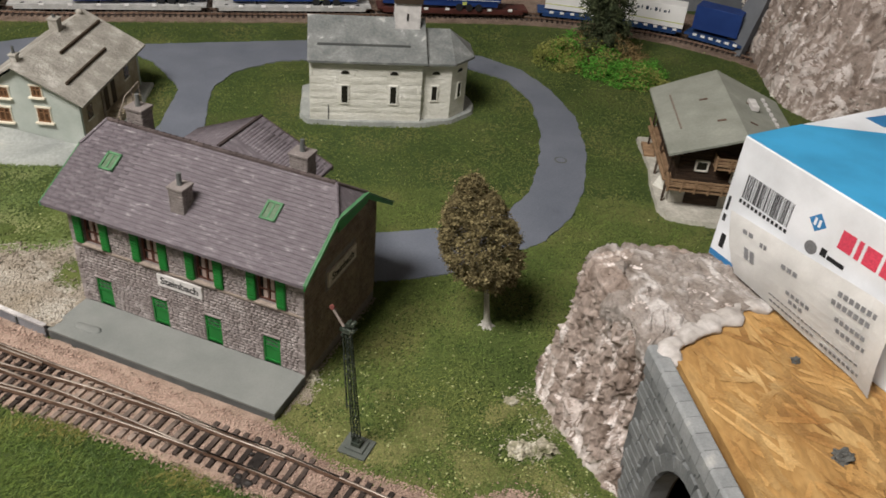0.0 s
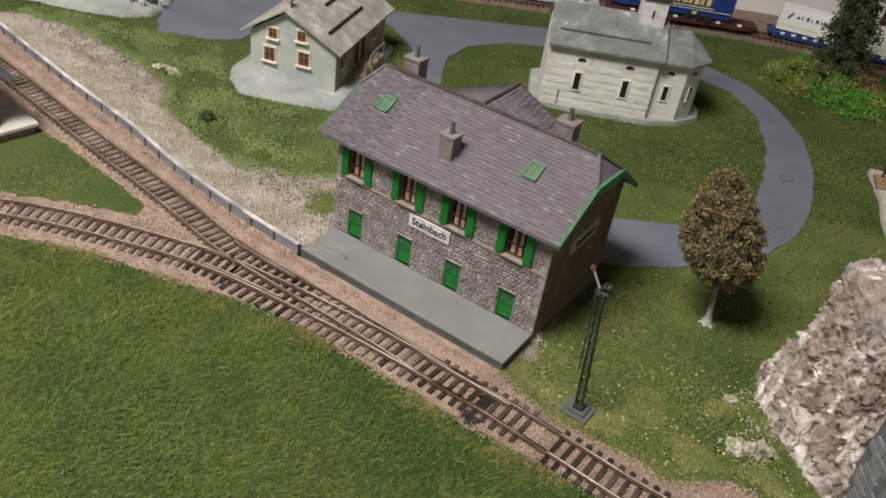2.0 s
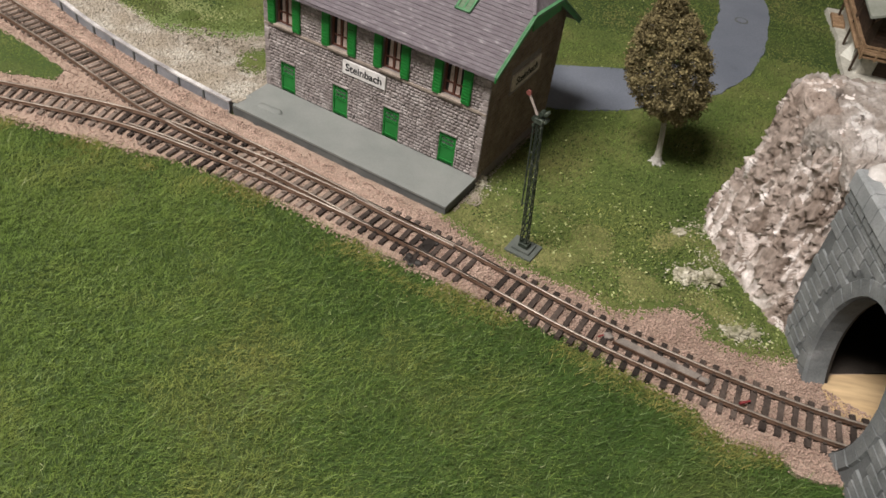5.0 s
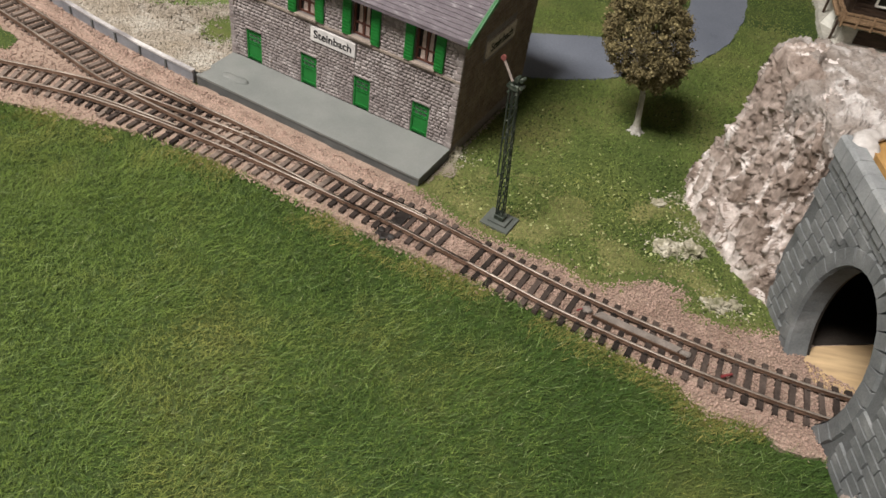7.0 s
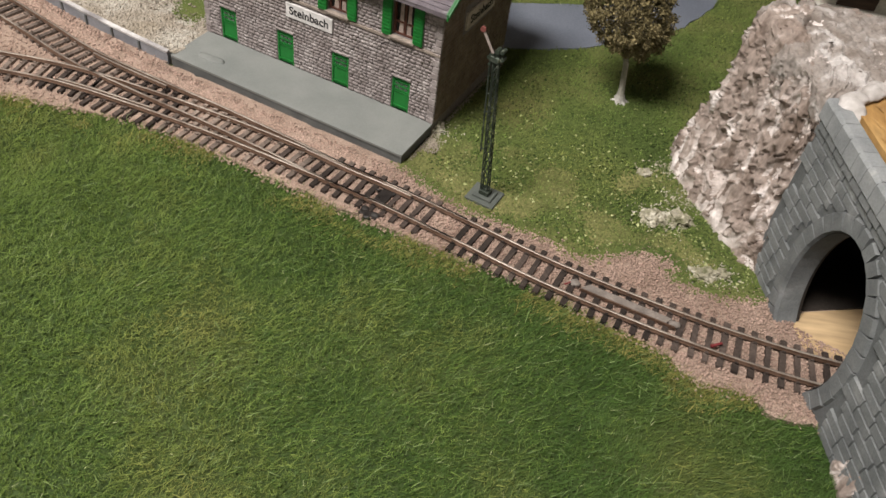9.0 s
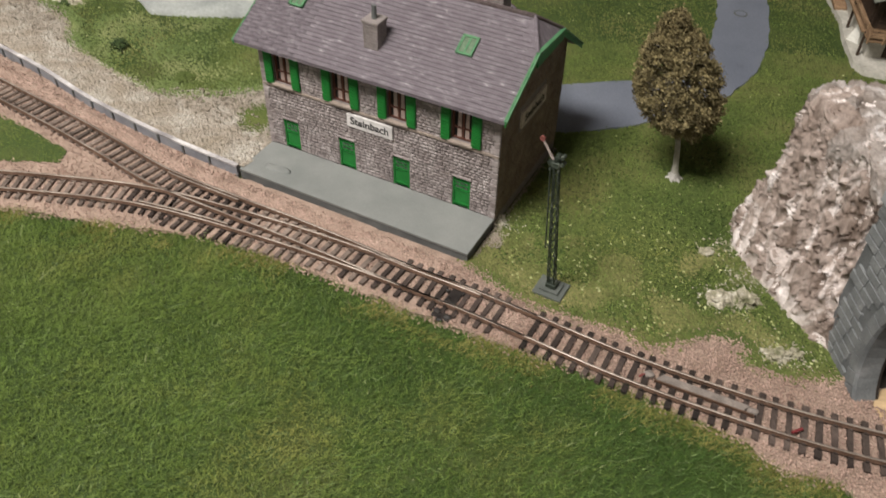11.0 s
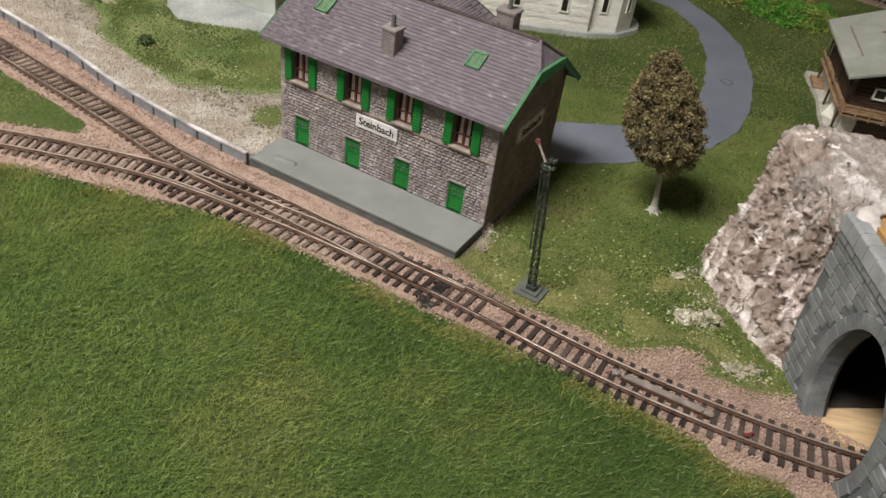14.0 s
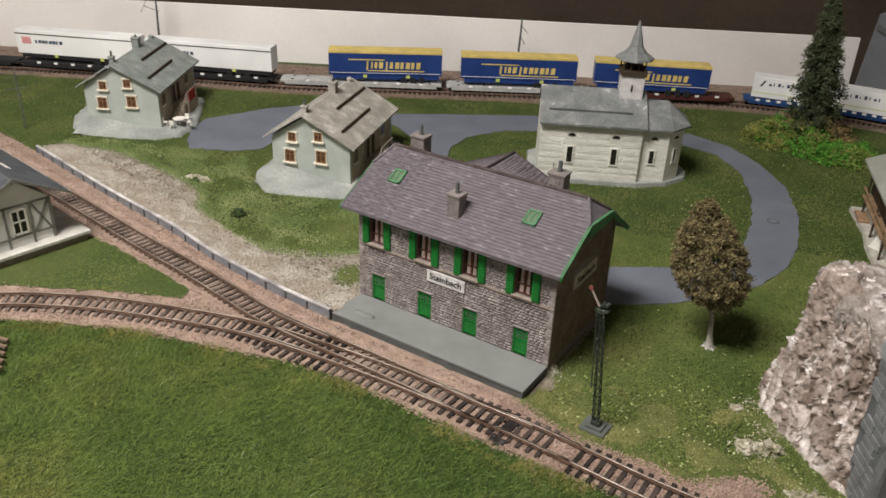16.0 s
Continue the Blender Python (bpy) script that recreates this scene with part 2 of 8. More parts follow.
def spline(pts, step):
    """Points of a smooth line through pts, step apart, with their directions."""
    P = [Vector((*p, 0)) if len(p) == 2 else Vector(p) for p in pts]
    P = [P[0] * 2 - P[1], *P, P[-1] * 2 - P[-2]]
    out = []
    for i in range(1, len(P) - 2):
        a, b, c, d = P[i - 1:i + 3]
        n = max(2, int((c - b).length / step * 4))
        for k in range(n):
            t = k / n
            out.append(0.5 * ((2 * b) + (c - a) * t + (2 * a - 5 * b + 4 * c - d) * t * t + (3 * b - a - 3 * c + d) * t ** 3))
    out.append(P[-2])
    L, res, need = 0.0, [], 0.0
    for p, q in zip(out, out[1:]):
        seg = (q - p).length
        while seg and L + seg >= need:
            res.append((p.lerp(q, (need - L) / seg), (q - p).normalized()))
            need += step
        L += seg
    return res


def wobble(poly, step=0.006, amp=0.0016, seed=0.0):
    """A closed outline with an uneven edge."""
    out = []
    for i in range(len(poly)):
        a, b = Vector(poly[i]), Vector(poly[(i + 1) % len(poly)])
        n = max(1, int((b - a).length / step))
        for k in range(n):
            p = a.lerp(b, k / n)
            v = noise.noise_vector(Vector((p.x * 90, p.y * 90, seed)))
            out.append((p.x + v.x * amp, p.y + v.y * amp))
    return out


def sheet(name, poly, z, material, parent=None, label="", thick=0.003, uneven=0.0016, kind="structure"):
    bm = bmesh.new()
    slab(bm, [(x, y, z) for x, y in wobble(poly, amp=uneven)], (0, 0, -thick))
    return part(name, bm, material, parent, label, kind=kind)


def scatter(n, region, lo, hi, rng):
    P = np.column_stack([rng.uniform(lo[0], hi[0], n), rng.uniform(lo[1], hi[1], n)])
    return P[region(P)]


OCT = np.array([(1, 0, 0), (-1, 0, 0), (0, 1, 0), (0, -1, 0), (0, 0, 1), (0, 0, -1)], float)
OCT_F = np.array([(0, 2, 4), (2, 1, 4), (1, 3, 4), (3, 0, 4), (2, 0, 5), (1, 2, 5), (3, 1, 5), (0, 3, 5)])
TET = np.array([(1, 0, -0.35), (-0.5, 0.87, -0.35), (-0.5, -0.87, -0.35), (0, 0, 1)], float)
TET_F = np.array([(0, 1, 3), (1, 2, 3), (2, 0, 3)])


def grains(name, P, z, size, rng, material, shape=(OCT, OCT_F), label="", parent=None, flat=0.8):
    """Loose grains lying at the places P, as one mass."""
    S, F = shape
    n = len(P)
    a = rng.uniform(0, 6.28, n)
    s = rng.uniform(size[0], size[1], (n, 1)) * rng.uniform(0.7, 1.3, (n, 3)) * (1, 1, flat)
    V = S[None] * s[:, None]
    c, d = np.cos(a)[:, None], np.sin(a)[:, None]
    t = rng.uniform(-0.6, 0.6, (n, 1))
    X, Y, Z = V[:, :, 0] * c - V[:, :, 1] * d, V[:, :, 0] * d + V[:, :, 1] * c, V[:, :, 2]
    V = np.stack([X, Y, Z + X * t], 2) + np.column_stack([P[:, :2], z + rng.uniform(0, 0.0006, n) if np.isscalar(z) else z])[:, None]
    return tris(name, V.reshape(-1, 3), (F[None] + np.arange(n)[:, None, None] * len(S)).reshape(-1, F.shape[1]), material, parent, label, "stuff")


PIECES = {}


def piece_mesh(style, k):
    """One of a few alike pieces, 1 x 1 x 1: a worn block, or a tile that thins upwards."""
    if (style, k) not in PIECES:
        rng = random.Random(k * 7 + len(style))
        j = lambda s: rng.uniform(-s, s)
        base = [(-0.5, -0.5), (0.5, -0.5), (0.5, 0.5), (-0.5, 0.5)]
        if style == "tile":
            V = [(x, y, -0.3) for x, y in base] + [(x * 0.996 + j(0.003), y + j(0.012), (1.0 + j(0.05)) if y < 0 else 0.10) for x, y in base]
        elif style == "cut":
            V = [(x, y, -0.2) for x, y in base] + [(x * 0.94 + j(0.010), y * 0.80 + j(0.015), 1.0 + j(0.08)) for x, y in base]
        else:
            V = [(x, y, -0.2) for x, y in base] + [(x * 0.86 + j(0.03), y * 0.80 + j(0.03), 1.0 + j(0.15)) for x, y in base]
        me = bpy.data.meshes.new(style)
        me.from_pydata(V, [], [(4, 5, 6, 7), (0, 1, 5, 4), (1, 2, 6, 5), (2, 3, 7, 6), (3, 0, 4, 7)])
        me.polygons.foreach_set("use_smooth", [style == "block"] * len(me.polygons))
        PIECES[style, k] = me
    return PIECES[style, k]


def sized_mesh(style, k, w, h, d):
    """The piece in one of a few true sizes, shared by alike pieces."""
    q = lambda v, s: max(1, round(v / s)) * s
    key = (style, k, round(q(w, 0.0005), 5), round(q(h, 0.0002), 5), round(q(d, 0.0002), 5))
    if key not in PIECES:
        me = piece_mesh(style, k).copy()
        me.materials.clear()
        me.transform(Matrix.Diagonal((key[2] * K, key[3] * K, key[4] * K, 1)))
        PIECES[key] = me
    return PIECES[key]


def pieces(parent, name, rects, origin, u, v, material, thick, style="block", near=None, limit=300, rest="stonework"):
    """Lays pieces (centre s, t and size w, h) on the face spanned by u and v; those nearest to the point near are objects of their own."""
    u, v, o = Vector(u).normalized(), Vector(v).normalized(), Vector(origin)
    n = u.cross(v)
    if near:
        rects = sorted(rects, key=lambda r: (r[0] - near[0]) ** 2 + (r[1] - near[1]) ** 2)
    V, F = [], []
    for i, (s, t, w, h, *turn) in enumerate(rects):
        k = random.randrange(6)
        me = piece_mesh(style, k)
        d = thick * (random.uniform(0.94, 1.06) if style in ("cut", "tile") else random.uniform(0.7, 1.25))
        a = turn[0] if turn else 0.0
        uu, vv = u * math.cos(a) + v * math.sin(a), v * math.cos(a) - u * math.sin(a)
        p = o + u * s + v * t
        m = Matrix(((uu.x * w, vv.x * h, n.x * d, p.x), (uu.y * w, vv.y * h, n.y * d, p.y), (uu.z * w, vv.z * h, n.z * d, p.z), (0, 0, 0, 1)))
        if i < limit:
            me = sized_mesh(style, k, w, h, d)
            ob = new(name, me)
            if not me.materials:
                me.materials.append(material)
            ob.material_slots[0].link, ob.material_slots[0].material = "OBJECT", material
            ob.parent = parent
            ob.matrix_basis = Matrix(((uu.x, vv.x, n.x, p.x * K), (uu.y, vv.y, n.y, p.y * K), (uu.z, vv.z, n.z, p.z * K), (0, 0, 0, 1)))
        else:
            b = len(V)
            V += [tuple(m @ q.co) for q in me.vertices]
            F += [tuple(b + q for q in p_.vertices) for p_ in me.polygons]
    if V:
        tris(rest, V, F, material, parent, kind="stuff")


def courses(w, h, row, lo, hi, holes=(), gap=0.0004, jitter=0.3, inside_=None):
    """Rows of stones over a face w x h, leaving out the holes (s0, s1, t0, t1)."""
    out, t, k = [], 0.0, 0
    while t < h - row * 0.5:
        rh = row * random.uniform(1 - jitter * 0.4, 1 + jitter * 0.4)
        s = -random.uniform(0, lo)
        while s < w:
            rw = random.uniform(lo, hi)
            runs = [(max(s, 0), min(s + rw, w))]
            for x0, x1, y0, y1 in holes:
                if y0 < t + rh * 0.6 and y1 > t + rh * 0.4:
                    runs = [r for a, b in runs for r in ((a, min(b, x0)), (max(a, x1), b)) if r[1] - r[0] > 0.0008]
            for a, b in runs:
                c, d = (a + b) / 2, t + rh / 2
                if b - a > 0.0008 and (inside_ is None or inside_(c, d)):
                    out.append((c, d, b - a - gap, rh - gap))
            s += rw
        t += rh
        k += 1
    return out


def lettering(text, size, material, parent, m, label=""):
    cu = bpy.data.curves.new("lettering", "FONT")
    cu.body, cu.size, cu.align_x, cu.align_y, cu.extrude = text, size, "CENTER", "CENTER", 0.00012
    cu.offset = size * 0.016
    ob = new("lettering_outline", cu)
    me = bpy.data.meshes.new_from_object(ob.evaluated_get(bpy.context.evaluated_depsgraph_get()))
    bpy.data.objects.remove(ob)
    me.transform(m)
    return hang("lettering", me, material, parent, label)


# ---- room and table ----
room = thing("room", 0, 0, kind="structure")
M_WALL = plain("white_wall", (0.78, 0.75, 0.74), scale=3, fine=200, grain=0.03, bump=0.1)
M_PANEL = mat("brown_panel", [(0.3, (0.040, 0.028, 0.021)), (0.7, (0.065, 0.046, 0.034))], scale=6, fine=120, grain=0.15, bump=0.1)
M_CEIL = plain("ceiling_white", (0.75, 0.74, 0.72), scale=4)
M_FLOOR = plain("room_floor", (0.20, 0.16, 0.12), scale=5)
def structure(name, bm, m, label=""):
    return part(name, bm, m, None, label, kind="structure")


structure("wall_north", B(-2.2, 1.9, 1.60, 1.68, -0.9, 1.7), M_PANEL)
bk = structure("backdrop_board", B(-0.8, 1.492, 0.0, 0.006, -0.01, 0.0925, bev=0.0005), M_WALL, "white backdrop board behind the tracks")
bk.matrix_basis = pose(-1.07 * K, 1.262 * K, 0, 0, 0, 7.07)
structure("wall_south", B(-2.2, 1.9, -1.48, -1.4, -0.9, 1.7), M_WALL)
structure("wall_west", B(-2.28, -2.2, -1.48, 1.68, -0.9, 1.7), M_WALL)
structure("wall_east", B(1.9, 1.98, -1.48, 1.68, -0.9, 1.7), M_WALL)
structure("floor", B(-2.28, 1.98, -1.48, 1.68, -0.98, -0.9), M_FLOOR)
structure("ceiling", B(-2.28, 1.98, -1.48, 1.68, 1.7, 1.78), M_CEIL)

# ---- the layout's ground ----
N = 150
gx, gy = np.meshgrid(np.linspace(-1.5, 1.2, 2 * N), np.linspace(-0.35, 1.43, N))
gz = np.array([noise.fractal(Vector((x * 14, y * 14, 2)), 1, 2, 4) * 0.0010 for x, y in zip(gx.ravel(), gy.ravel())]) - 0.0012
GV = np.column_stack([gx.ravel(), gy.ravel(), gz])
idx = np.arange(N * 2 * N).reshape(N, 2 * N)
GF = np.stack([idx[:-1, :-1], idx[:-1, 1:], idx[1:, 1:], idx[1:, :-1]], 2).reshape(-1, 4)
tris("ground", GV, GF, M_SOIL, None, "green flocked turf ground of a model railway", "structure", True)
structure("baseboard", B(-1.5, 1.2, -0.35, 1.43, -0.05, -0.006), M_BOARD)

FIELD = [(-1.3, 0.36), (-0.75, 0.42), (-0.62, 0.445), (-0.52, 0.466), (-0.46, 0.476), (-0.382, 0.482), (-0.293, 0.474), (-0.23, 0.469), (-0.185, 0.456), (-0.132, 0.435), (-0.078, 0.413), (-0.039, 0.399), (0.033, 0.376), (0.065, 0.361), (0.096, 0.346), (0.111, 0.338), (0.115, 0.331), (0.125, 0.324), (0.143, 0.321), (0.154, 0.318), (0.159, 0.310), (0.168, 0.308), (0.184, 0.306), (0.19, 0.286), (0.19, 0.20), (0.19, -0.3), (-1.3, -0.3)]
TRI = [(-0.80, 0.60), (-0.66, 0.58), (-0.54, 0.60), (-0.505, 0.626), (-0.457, 0.602), (-0.414, 0.580), (-0.367, 0.552), (-0.365, 0.537), (-0.413, 0.535), (-0.52, 0.520), (-0.62, 0.50), (-0.80, 0.45)]
BALLAST = [(-1.1, 1.045), (-0.689, 0.810), (-0.537, 0.715), (-0.439, 0.658), (-0.371, 0.612), (-0.294, 0.569), (-0.227, 0.537), (-0.052, 0.466), (-0.028, 0.444), (-0.006, 0.431), (0.015, 0.424), (0.044, 0.415), (0.066, 0.403), (0.086, 0.411), (0.104, 0.416), (0.119, 0.413), (0.125, 0.405), (0.121, 0.396), (0.143, 0.388), (0.167, 0.390), (0.19, 0.40), (0.30, 0.36), (0.30, 0.285), (0.20, 0.290)] + FIELD[22:0:-1] + [(-1.1, 0.39)]
GRAVEL = [(-0.689, 0.812), (-0.537, 0.717), (-0.439, 0.660), (-0.371, 0.614), (-0.294, 0.571), (-0.227, 0.539), (-0.21, 0.575), (-0.195, 0.62), (-0.228, 0.662), (-0.268, 0.648), (-0.328, 0.644), (-0.395, 0.677), (-0.431, 0.716), (-0.463, 0.768), (-0.597, 0.842), (-0.679, 0.852), (-0.705, 0.835)]
# outer kerb of the ring road, its inner kerb, and the fork towards the houses
ROAD_OUTER = [(-0.40, 1.098), (-0.308, 1.100), (-0.216, 1.124), (-0.092, 1.156), (0.02, 1.158), (0.122, 1.137), (0.175, 1.098), (0.206, 1.040), (0.227, 0.966), (0.227, 0.875), (0.212, 0.800), (0.19, 0.742), (0.16, 0.699), (0.113, 0.668), (0.077, 0.643), (0.044, 0.632), (0.01, 0.624)]
ROAD_INNER = [(-0.05, 0.62), (-0.05, 0.69), (0.014, 0.698), (0.048, 0.706), (0.09, 0.715), (0.125, 0.742), (0.153, 0.786), (0.169, 0.842), (0.180, 0.915), (0.178, 1.000), (0.153, 1.062), (0.102, 1.092), (0.02, 1.105), (-0.086, 1.090), (-0.140, 1.073), (-0.185, 1.035), (-0.201, 0.985)]
ROAD_FORK = [(-0.199, 0.935), (-0.185, 0.86), (-0.18, 0.80), (-0.24, 0.80), (-0.237, 0.90), (-0.24, 0.972), (-0.253, 0.995), (-0.289, 1.044), (-0.31, 1.06), (-0.36, 1.03), (-0.41, 0.99), (-0.432, 0.960), (-0.440, 0.910), (-0.470, 0.893), (-0.53, 0.886), (-0.545, 0.911), (-0.56, 0.95), (-0.56, 1.0), (-0.528, 1.031), (-0.49, 1.072), (-0.447, 1.098)]
RING_OUT = ROAD_OUTER + ROAD_INNER + ROAD_FORK
sheet("ballast_bed", BALLAST, 0.0010, M_BALLAST, label="pinkish brown ballast bed under the tracks", thick=0.004, uneven=0.0032)
sheet("turf_wedge", TRI, 0.0016, M_SOIL, label="green turf wedge between the two tracks", thick=0.003, uneven=0.005)
sheet("gravel_strip", GRAVEL, 0.0022, M_GRAVEL, label="pale beige gravel strip above the track wall", thick=0.006, uneven=0.006)
sheet("road", RING_OUT, 0.0003, M_ROAD, label="grey painted road winding round the church green", thick=0.004, uneven=0.0024)

# ---- tracks ----
MAIN = [(-1.05, 0.98), (-0.90, 0.890), (-0.751, 0.800), (-0.653, 0.740), (-0.586, 0.702), (-0.462, 0.629), (-0.381, 0.584), (-0.327, 0.552), (-0.281, 0.5245), (-0.220, 0.4985), (-0.182, 0.4835), (-0.134, 0.4625), (-0.091, 0.4430), (-0.0485, 0.4260), (-0.0037, 0.4055), (0.0445, 0.3835), (0.102, 0.3625), (0.156, 0.3470), (0.209, 0.3370), (0.30, 0.328)]
BRANCH = [(-0.80, 0.36), (-0.62, 0.455), (-0.517, 0.4920), (-0.470, 0.5025), (-0.420, 0.5078), (-0.366, 0.5078), (-0.304, 0.5047), (-0.269, 0.4990), (-0.237, 0.4910), (-0.208, 0.4830), (-0.160, 0.4680), (-0.1115, 0.4505), (-0.060, 0.4305), (-0.0037, 0.4055)]
BACK = [(-1.35, 1.09), (-0.88, 1.152), (-0.50, 1.180), (-0.33, 1.212), (-0.08, 1.258), (0.10, 1.295), (0.22, 1.305), (0.33, 1.292), (0.42, 1.262), (0.50, 1.215), (0.57, 1.15)]
GAUGE = 0.0190
PROFILE = [(-0.0013, 0.0030), (0.0013, 0.0030), (0.0011, 0.0036), (0.0005, 0.0040), (0.0007, 0.0048), (0.0007, 0.0056), (-0.0007, 0.0056), (-0.0007, 0.0048), (-0.0005, 0.0040), (-0.0011, 0.0036)]


def rail(parent, line, side, span=None, inset=0.0, name="rail"):
    pts = [q for q in spline(line, 0.006) if span is None or span[0] < q[0].x < span[1]]
    V, F, M = [], [], []
    n = len(PROFILE)
    for p, d in pts:
        r = Vector((d.y, -d.x, 0))
        for o, z in PROFILE:
            q = p + r * (side * (GAUGE / 2 - inset) + o)
            V.append((q.x, q.y, q.z + z))
    for i in range(len(pts) - 1):
        for k in range(n):
            F.append((i * n + k, i * n + (k + 1) % n, (i + 1) * n + (k + 1) % n, (i + 1) * n + k))
            M.append(1 if k == 5 else 0)
    ob = tris(name, V, F, [M_RAIL, M_RAILTOP], parent)
    ob.data.polygons.foreach_set("material_index", M)


def sleeper_mesh():
    bm = B(-0.5, 0.5, -0.5, 0.5, 0, 1)
    for v in bm.verts:
        if v.co.z > 0.5:
            v.co.x *= 0.985
            v.co.y *= 0.86
    for s in (-1, 1):
        for e in (-1, 1):
            box(bm, s * 0.275 + e * 0.055 - 0.014, s * 0.275 + e * 0.055 + 0.014, -0.25, 0.25, 0.9, 1.5)
    me = bpy.data.meshes.new("sleeper")
    bm.to_mesh(me)
    bm.free()
    me.materials.append(M_SLEEPER)
    return me


SLEEPER = sleeper_mesh()
rng = np.random.default_rng(3)


def sleepers(parent, line, keep, width=lambda p: (0.034, 0.0), missing=()):
    for i, (p, d) in enumerate(spline(line, 0.0080)):
        if not keep(p) or any((p - Vector((*q, 0))).length < 0.0072 for q in missing):
            continue
        w, off = width(p)
        r = Vector((d.y, -d.x, 0))
        c = p + r * off
        ob = new("sleeper", SLEEPER)
        clean = -0.255 < p.x < -0.200 and line is MAIN or -0.300 < p.x and line is BRANCH
        dusty = p.x < -0.10 - 0.03 * random.random() and p.y < 1.0 and not clean
        ob.material_slots[0].link, ob.material_slots[0].material = "OBJECT", M_DUSTY if dusty else M_SLEEPER
        ob.parent = parent
        ob.matrix_basis = Matrix.Translation((c.x * K, c.y * K, 0.0004 * K)) @ Matrix.Rotation(math.atan2(r.y, r.x) + random.uniform(-0.03, 0.03), 4, "Z") @ Matrix.Diagonal((w * K, 0.0037 * K * random.uniform(0.9, 1.1), 0.0026 * K, 1))


main = thing("main_track", 0, 0, label="model railway track with rusty rails and dark brown sleepers", category="railway track", group="tracks")
rail(main, MAIN, -1)
rail(main, MAIN, 1)


def main_width(p):
    t = (p.x + 0.26) / 0.16
    if 0 < t < 1:
        g = 0.022 * (1 - t)
        return 0.030 + g, g / 2 + 0.0025
    if p.x < -0.26:
        return 0.0235, 0.0
    return 0.034, 0.0


sleepers(main, MAIN, lambda p: p.x < 0.26, main_width, [(-0.0195, 0.4125)])
branch = thing("branch_track", 0, 0, label="curved branch track joining the main line at a turnout", category="railway track", group="tracks")
rail(branch, BRANCH, -1)
rail(branch, BRANCH, 1)
sleepers(branch, BRANCH, lambda p: p.x < -0.262, lambda p: (0.028, 0.0028))
rail(main, MAIN, -1, (-0.285, -0.215), 0.0027, "check_rail")
rail(branch, BRANCH, 1, (-0.290, -0.215), 0.0027, "check_rail")
rail(main, MAIN, -1, (-0.120, -0.040), 0.0024, "point_blade")
back = thing("back_track", 0, 0, label="curved model track along the back of the layout", category="railway track", group="tracks")
rail(back, BACK, -1)
rail(back, BACK, 1)
sleepers(back, BACK, lambda p: p.x < 0.55)
bp = [(p + Vector((-d.y, d.x, 0)) * 0.13, p - Vector((-d.y, d.x, 0)) * 0.032) for p, d in spline(BACK, 0.05)]
BACKBED = [(a.x, a.y) for a, b in bp] + [(b.x, b.y) for a, b in bp[::-1]]
M_BALLAST2 = mat("back_ballast_bed", [(0.3, (0.16, 0.115, 0.09)), (0.7, (0.27, 0.20, 0.16))], scale=70, fine=1000, grain=0.45, bump=1.0)
sheet("back_ballast_bed", BACKBED, 0.0008, M_BALLAST2, label="brown ballast under the back track", thick=0.004)

PLY = [(0.186, 0.372), (0.196, 0.366), (0.22, 0.353), (0.60, 0.33), (0.60, 0.60), (0.20, 0.50)]
# ---- grains, turf and grass ----
rng = np.random.default_rng(11)
# ballast heaped over the sleeper ends on the station side
hp = [q for q in spline(MAIN, 0.003) if -0.80 < q[0].x < -0.045]
PROF = [(0.0112, 0.0006), (0.0132, 0.0030), (0.0160, 0.0040), (0.0205, 0.0036), (0.0250, 0.0022), (0.0285, 0.0006)]
V = []
for p, d in hp:
    e = min(1.0, (-0.045 - p.x) / 0.05) * (0.45 if p.x > -0.20 else min(1.0, 0.45 + (-0.20 - p.x) / 0.05))
    for o, z in PROF:
        k = noise.noise(Vector((p.x * 130, p.y * 130, o * 200)))
        V.append((p.x - d.y * (o + k * 0.0012), p.y + d.x * (o + k * 0.0012), max(0.0, z * e * (1 + 0.30 * k))))
I = np.arange(len(V)).reshape(len(hp), len(PROF))
tris("ballast_heap", V, np.stack([I[:-1, :-1], I[1:, :-1], I[1:, 1:], I[:-1, 1:]], 2).reshape(-1, 4), M_BALLAST, None, "pinkish ballast heaped along the track wall", "structure")
HV = np.array(V)[rng.integers(0, len(V), 16000)]
HV[:, :2] += rng.normal(0, 0.0016, (16000, 2))
grains("heap_stones", HV, HV[:, 2] - 0.0002, (0.0005, 0.0011), rng, M_STONE_B, label="ballast stones heaped along the track wall")
P = scatter(150000, lambda p: inside(p, BALLAST) & ~inside(p, TRI), (-0.85, 0.27), (0.31, 0.9), rng)
P += rng.normal(0, 0.0022, P.shape)
P = np.vstack([P, scatter(45000, lambda p: inside(p, BALLAST), (-0.07, 0.27), (0.31, 0.47), rng)])
PLATFORM_FOOT = [(-0.052 + x * 0.9232 + y * 0.3843, 0.464 - x * 0.3843 + y * 0.9232) for x, y in ((-0.192, -0.0035), (0.004, -0.0050), (0.006, 0.045), (-0.192, 0.045))]
P = P[~inside(P, PLY) & ~inside(P, PLATFORM_FOOT)]
grains("ballast_stones", P, 0.0013, (0.0004, 0.00095), rng, M_STONE_B, label="loose pinkish brown ballast stones")
P = scatter(30000, lambda p: inside(p, BACKBED), (-1.1, 1.05), (0.55, 1.36), rng)
grains("back_ballast_stones", P, 0.001, (0.0008, 0.0014), rng, M_BALLAST2, label="loose brown ballast stones of the back track")
P = scatter(90000, lambda p: inside(p, GRAVEL), (-0.72, 0.53), (-0.18, 0.87), rng)
P += rng.normal(0, 0.0025, P.shape) * (P[:, 1:] > 0.64)
grains("gravel_stones", P, 0.0024, (0.0003, 0.0009), rng, M_GRAVEL_S, label="loose pale beige gravel")


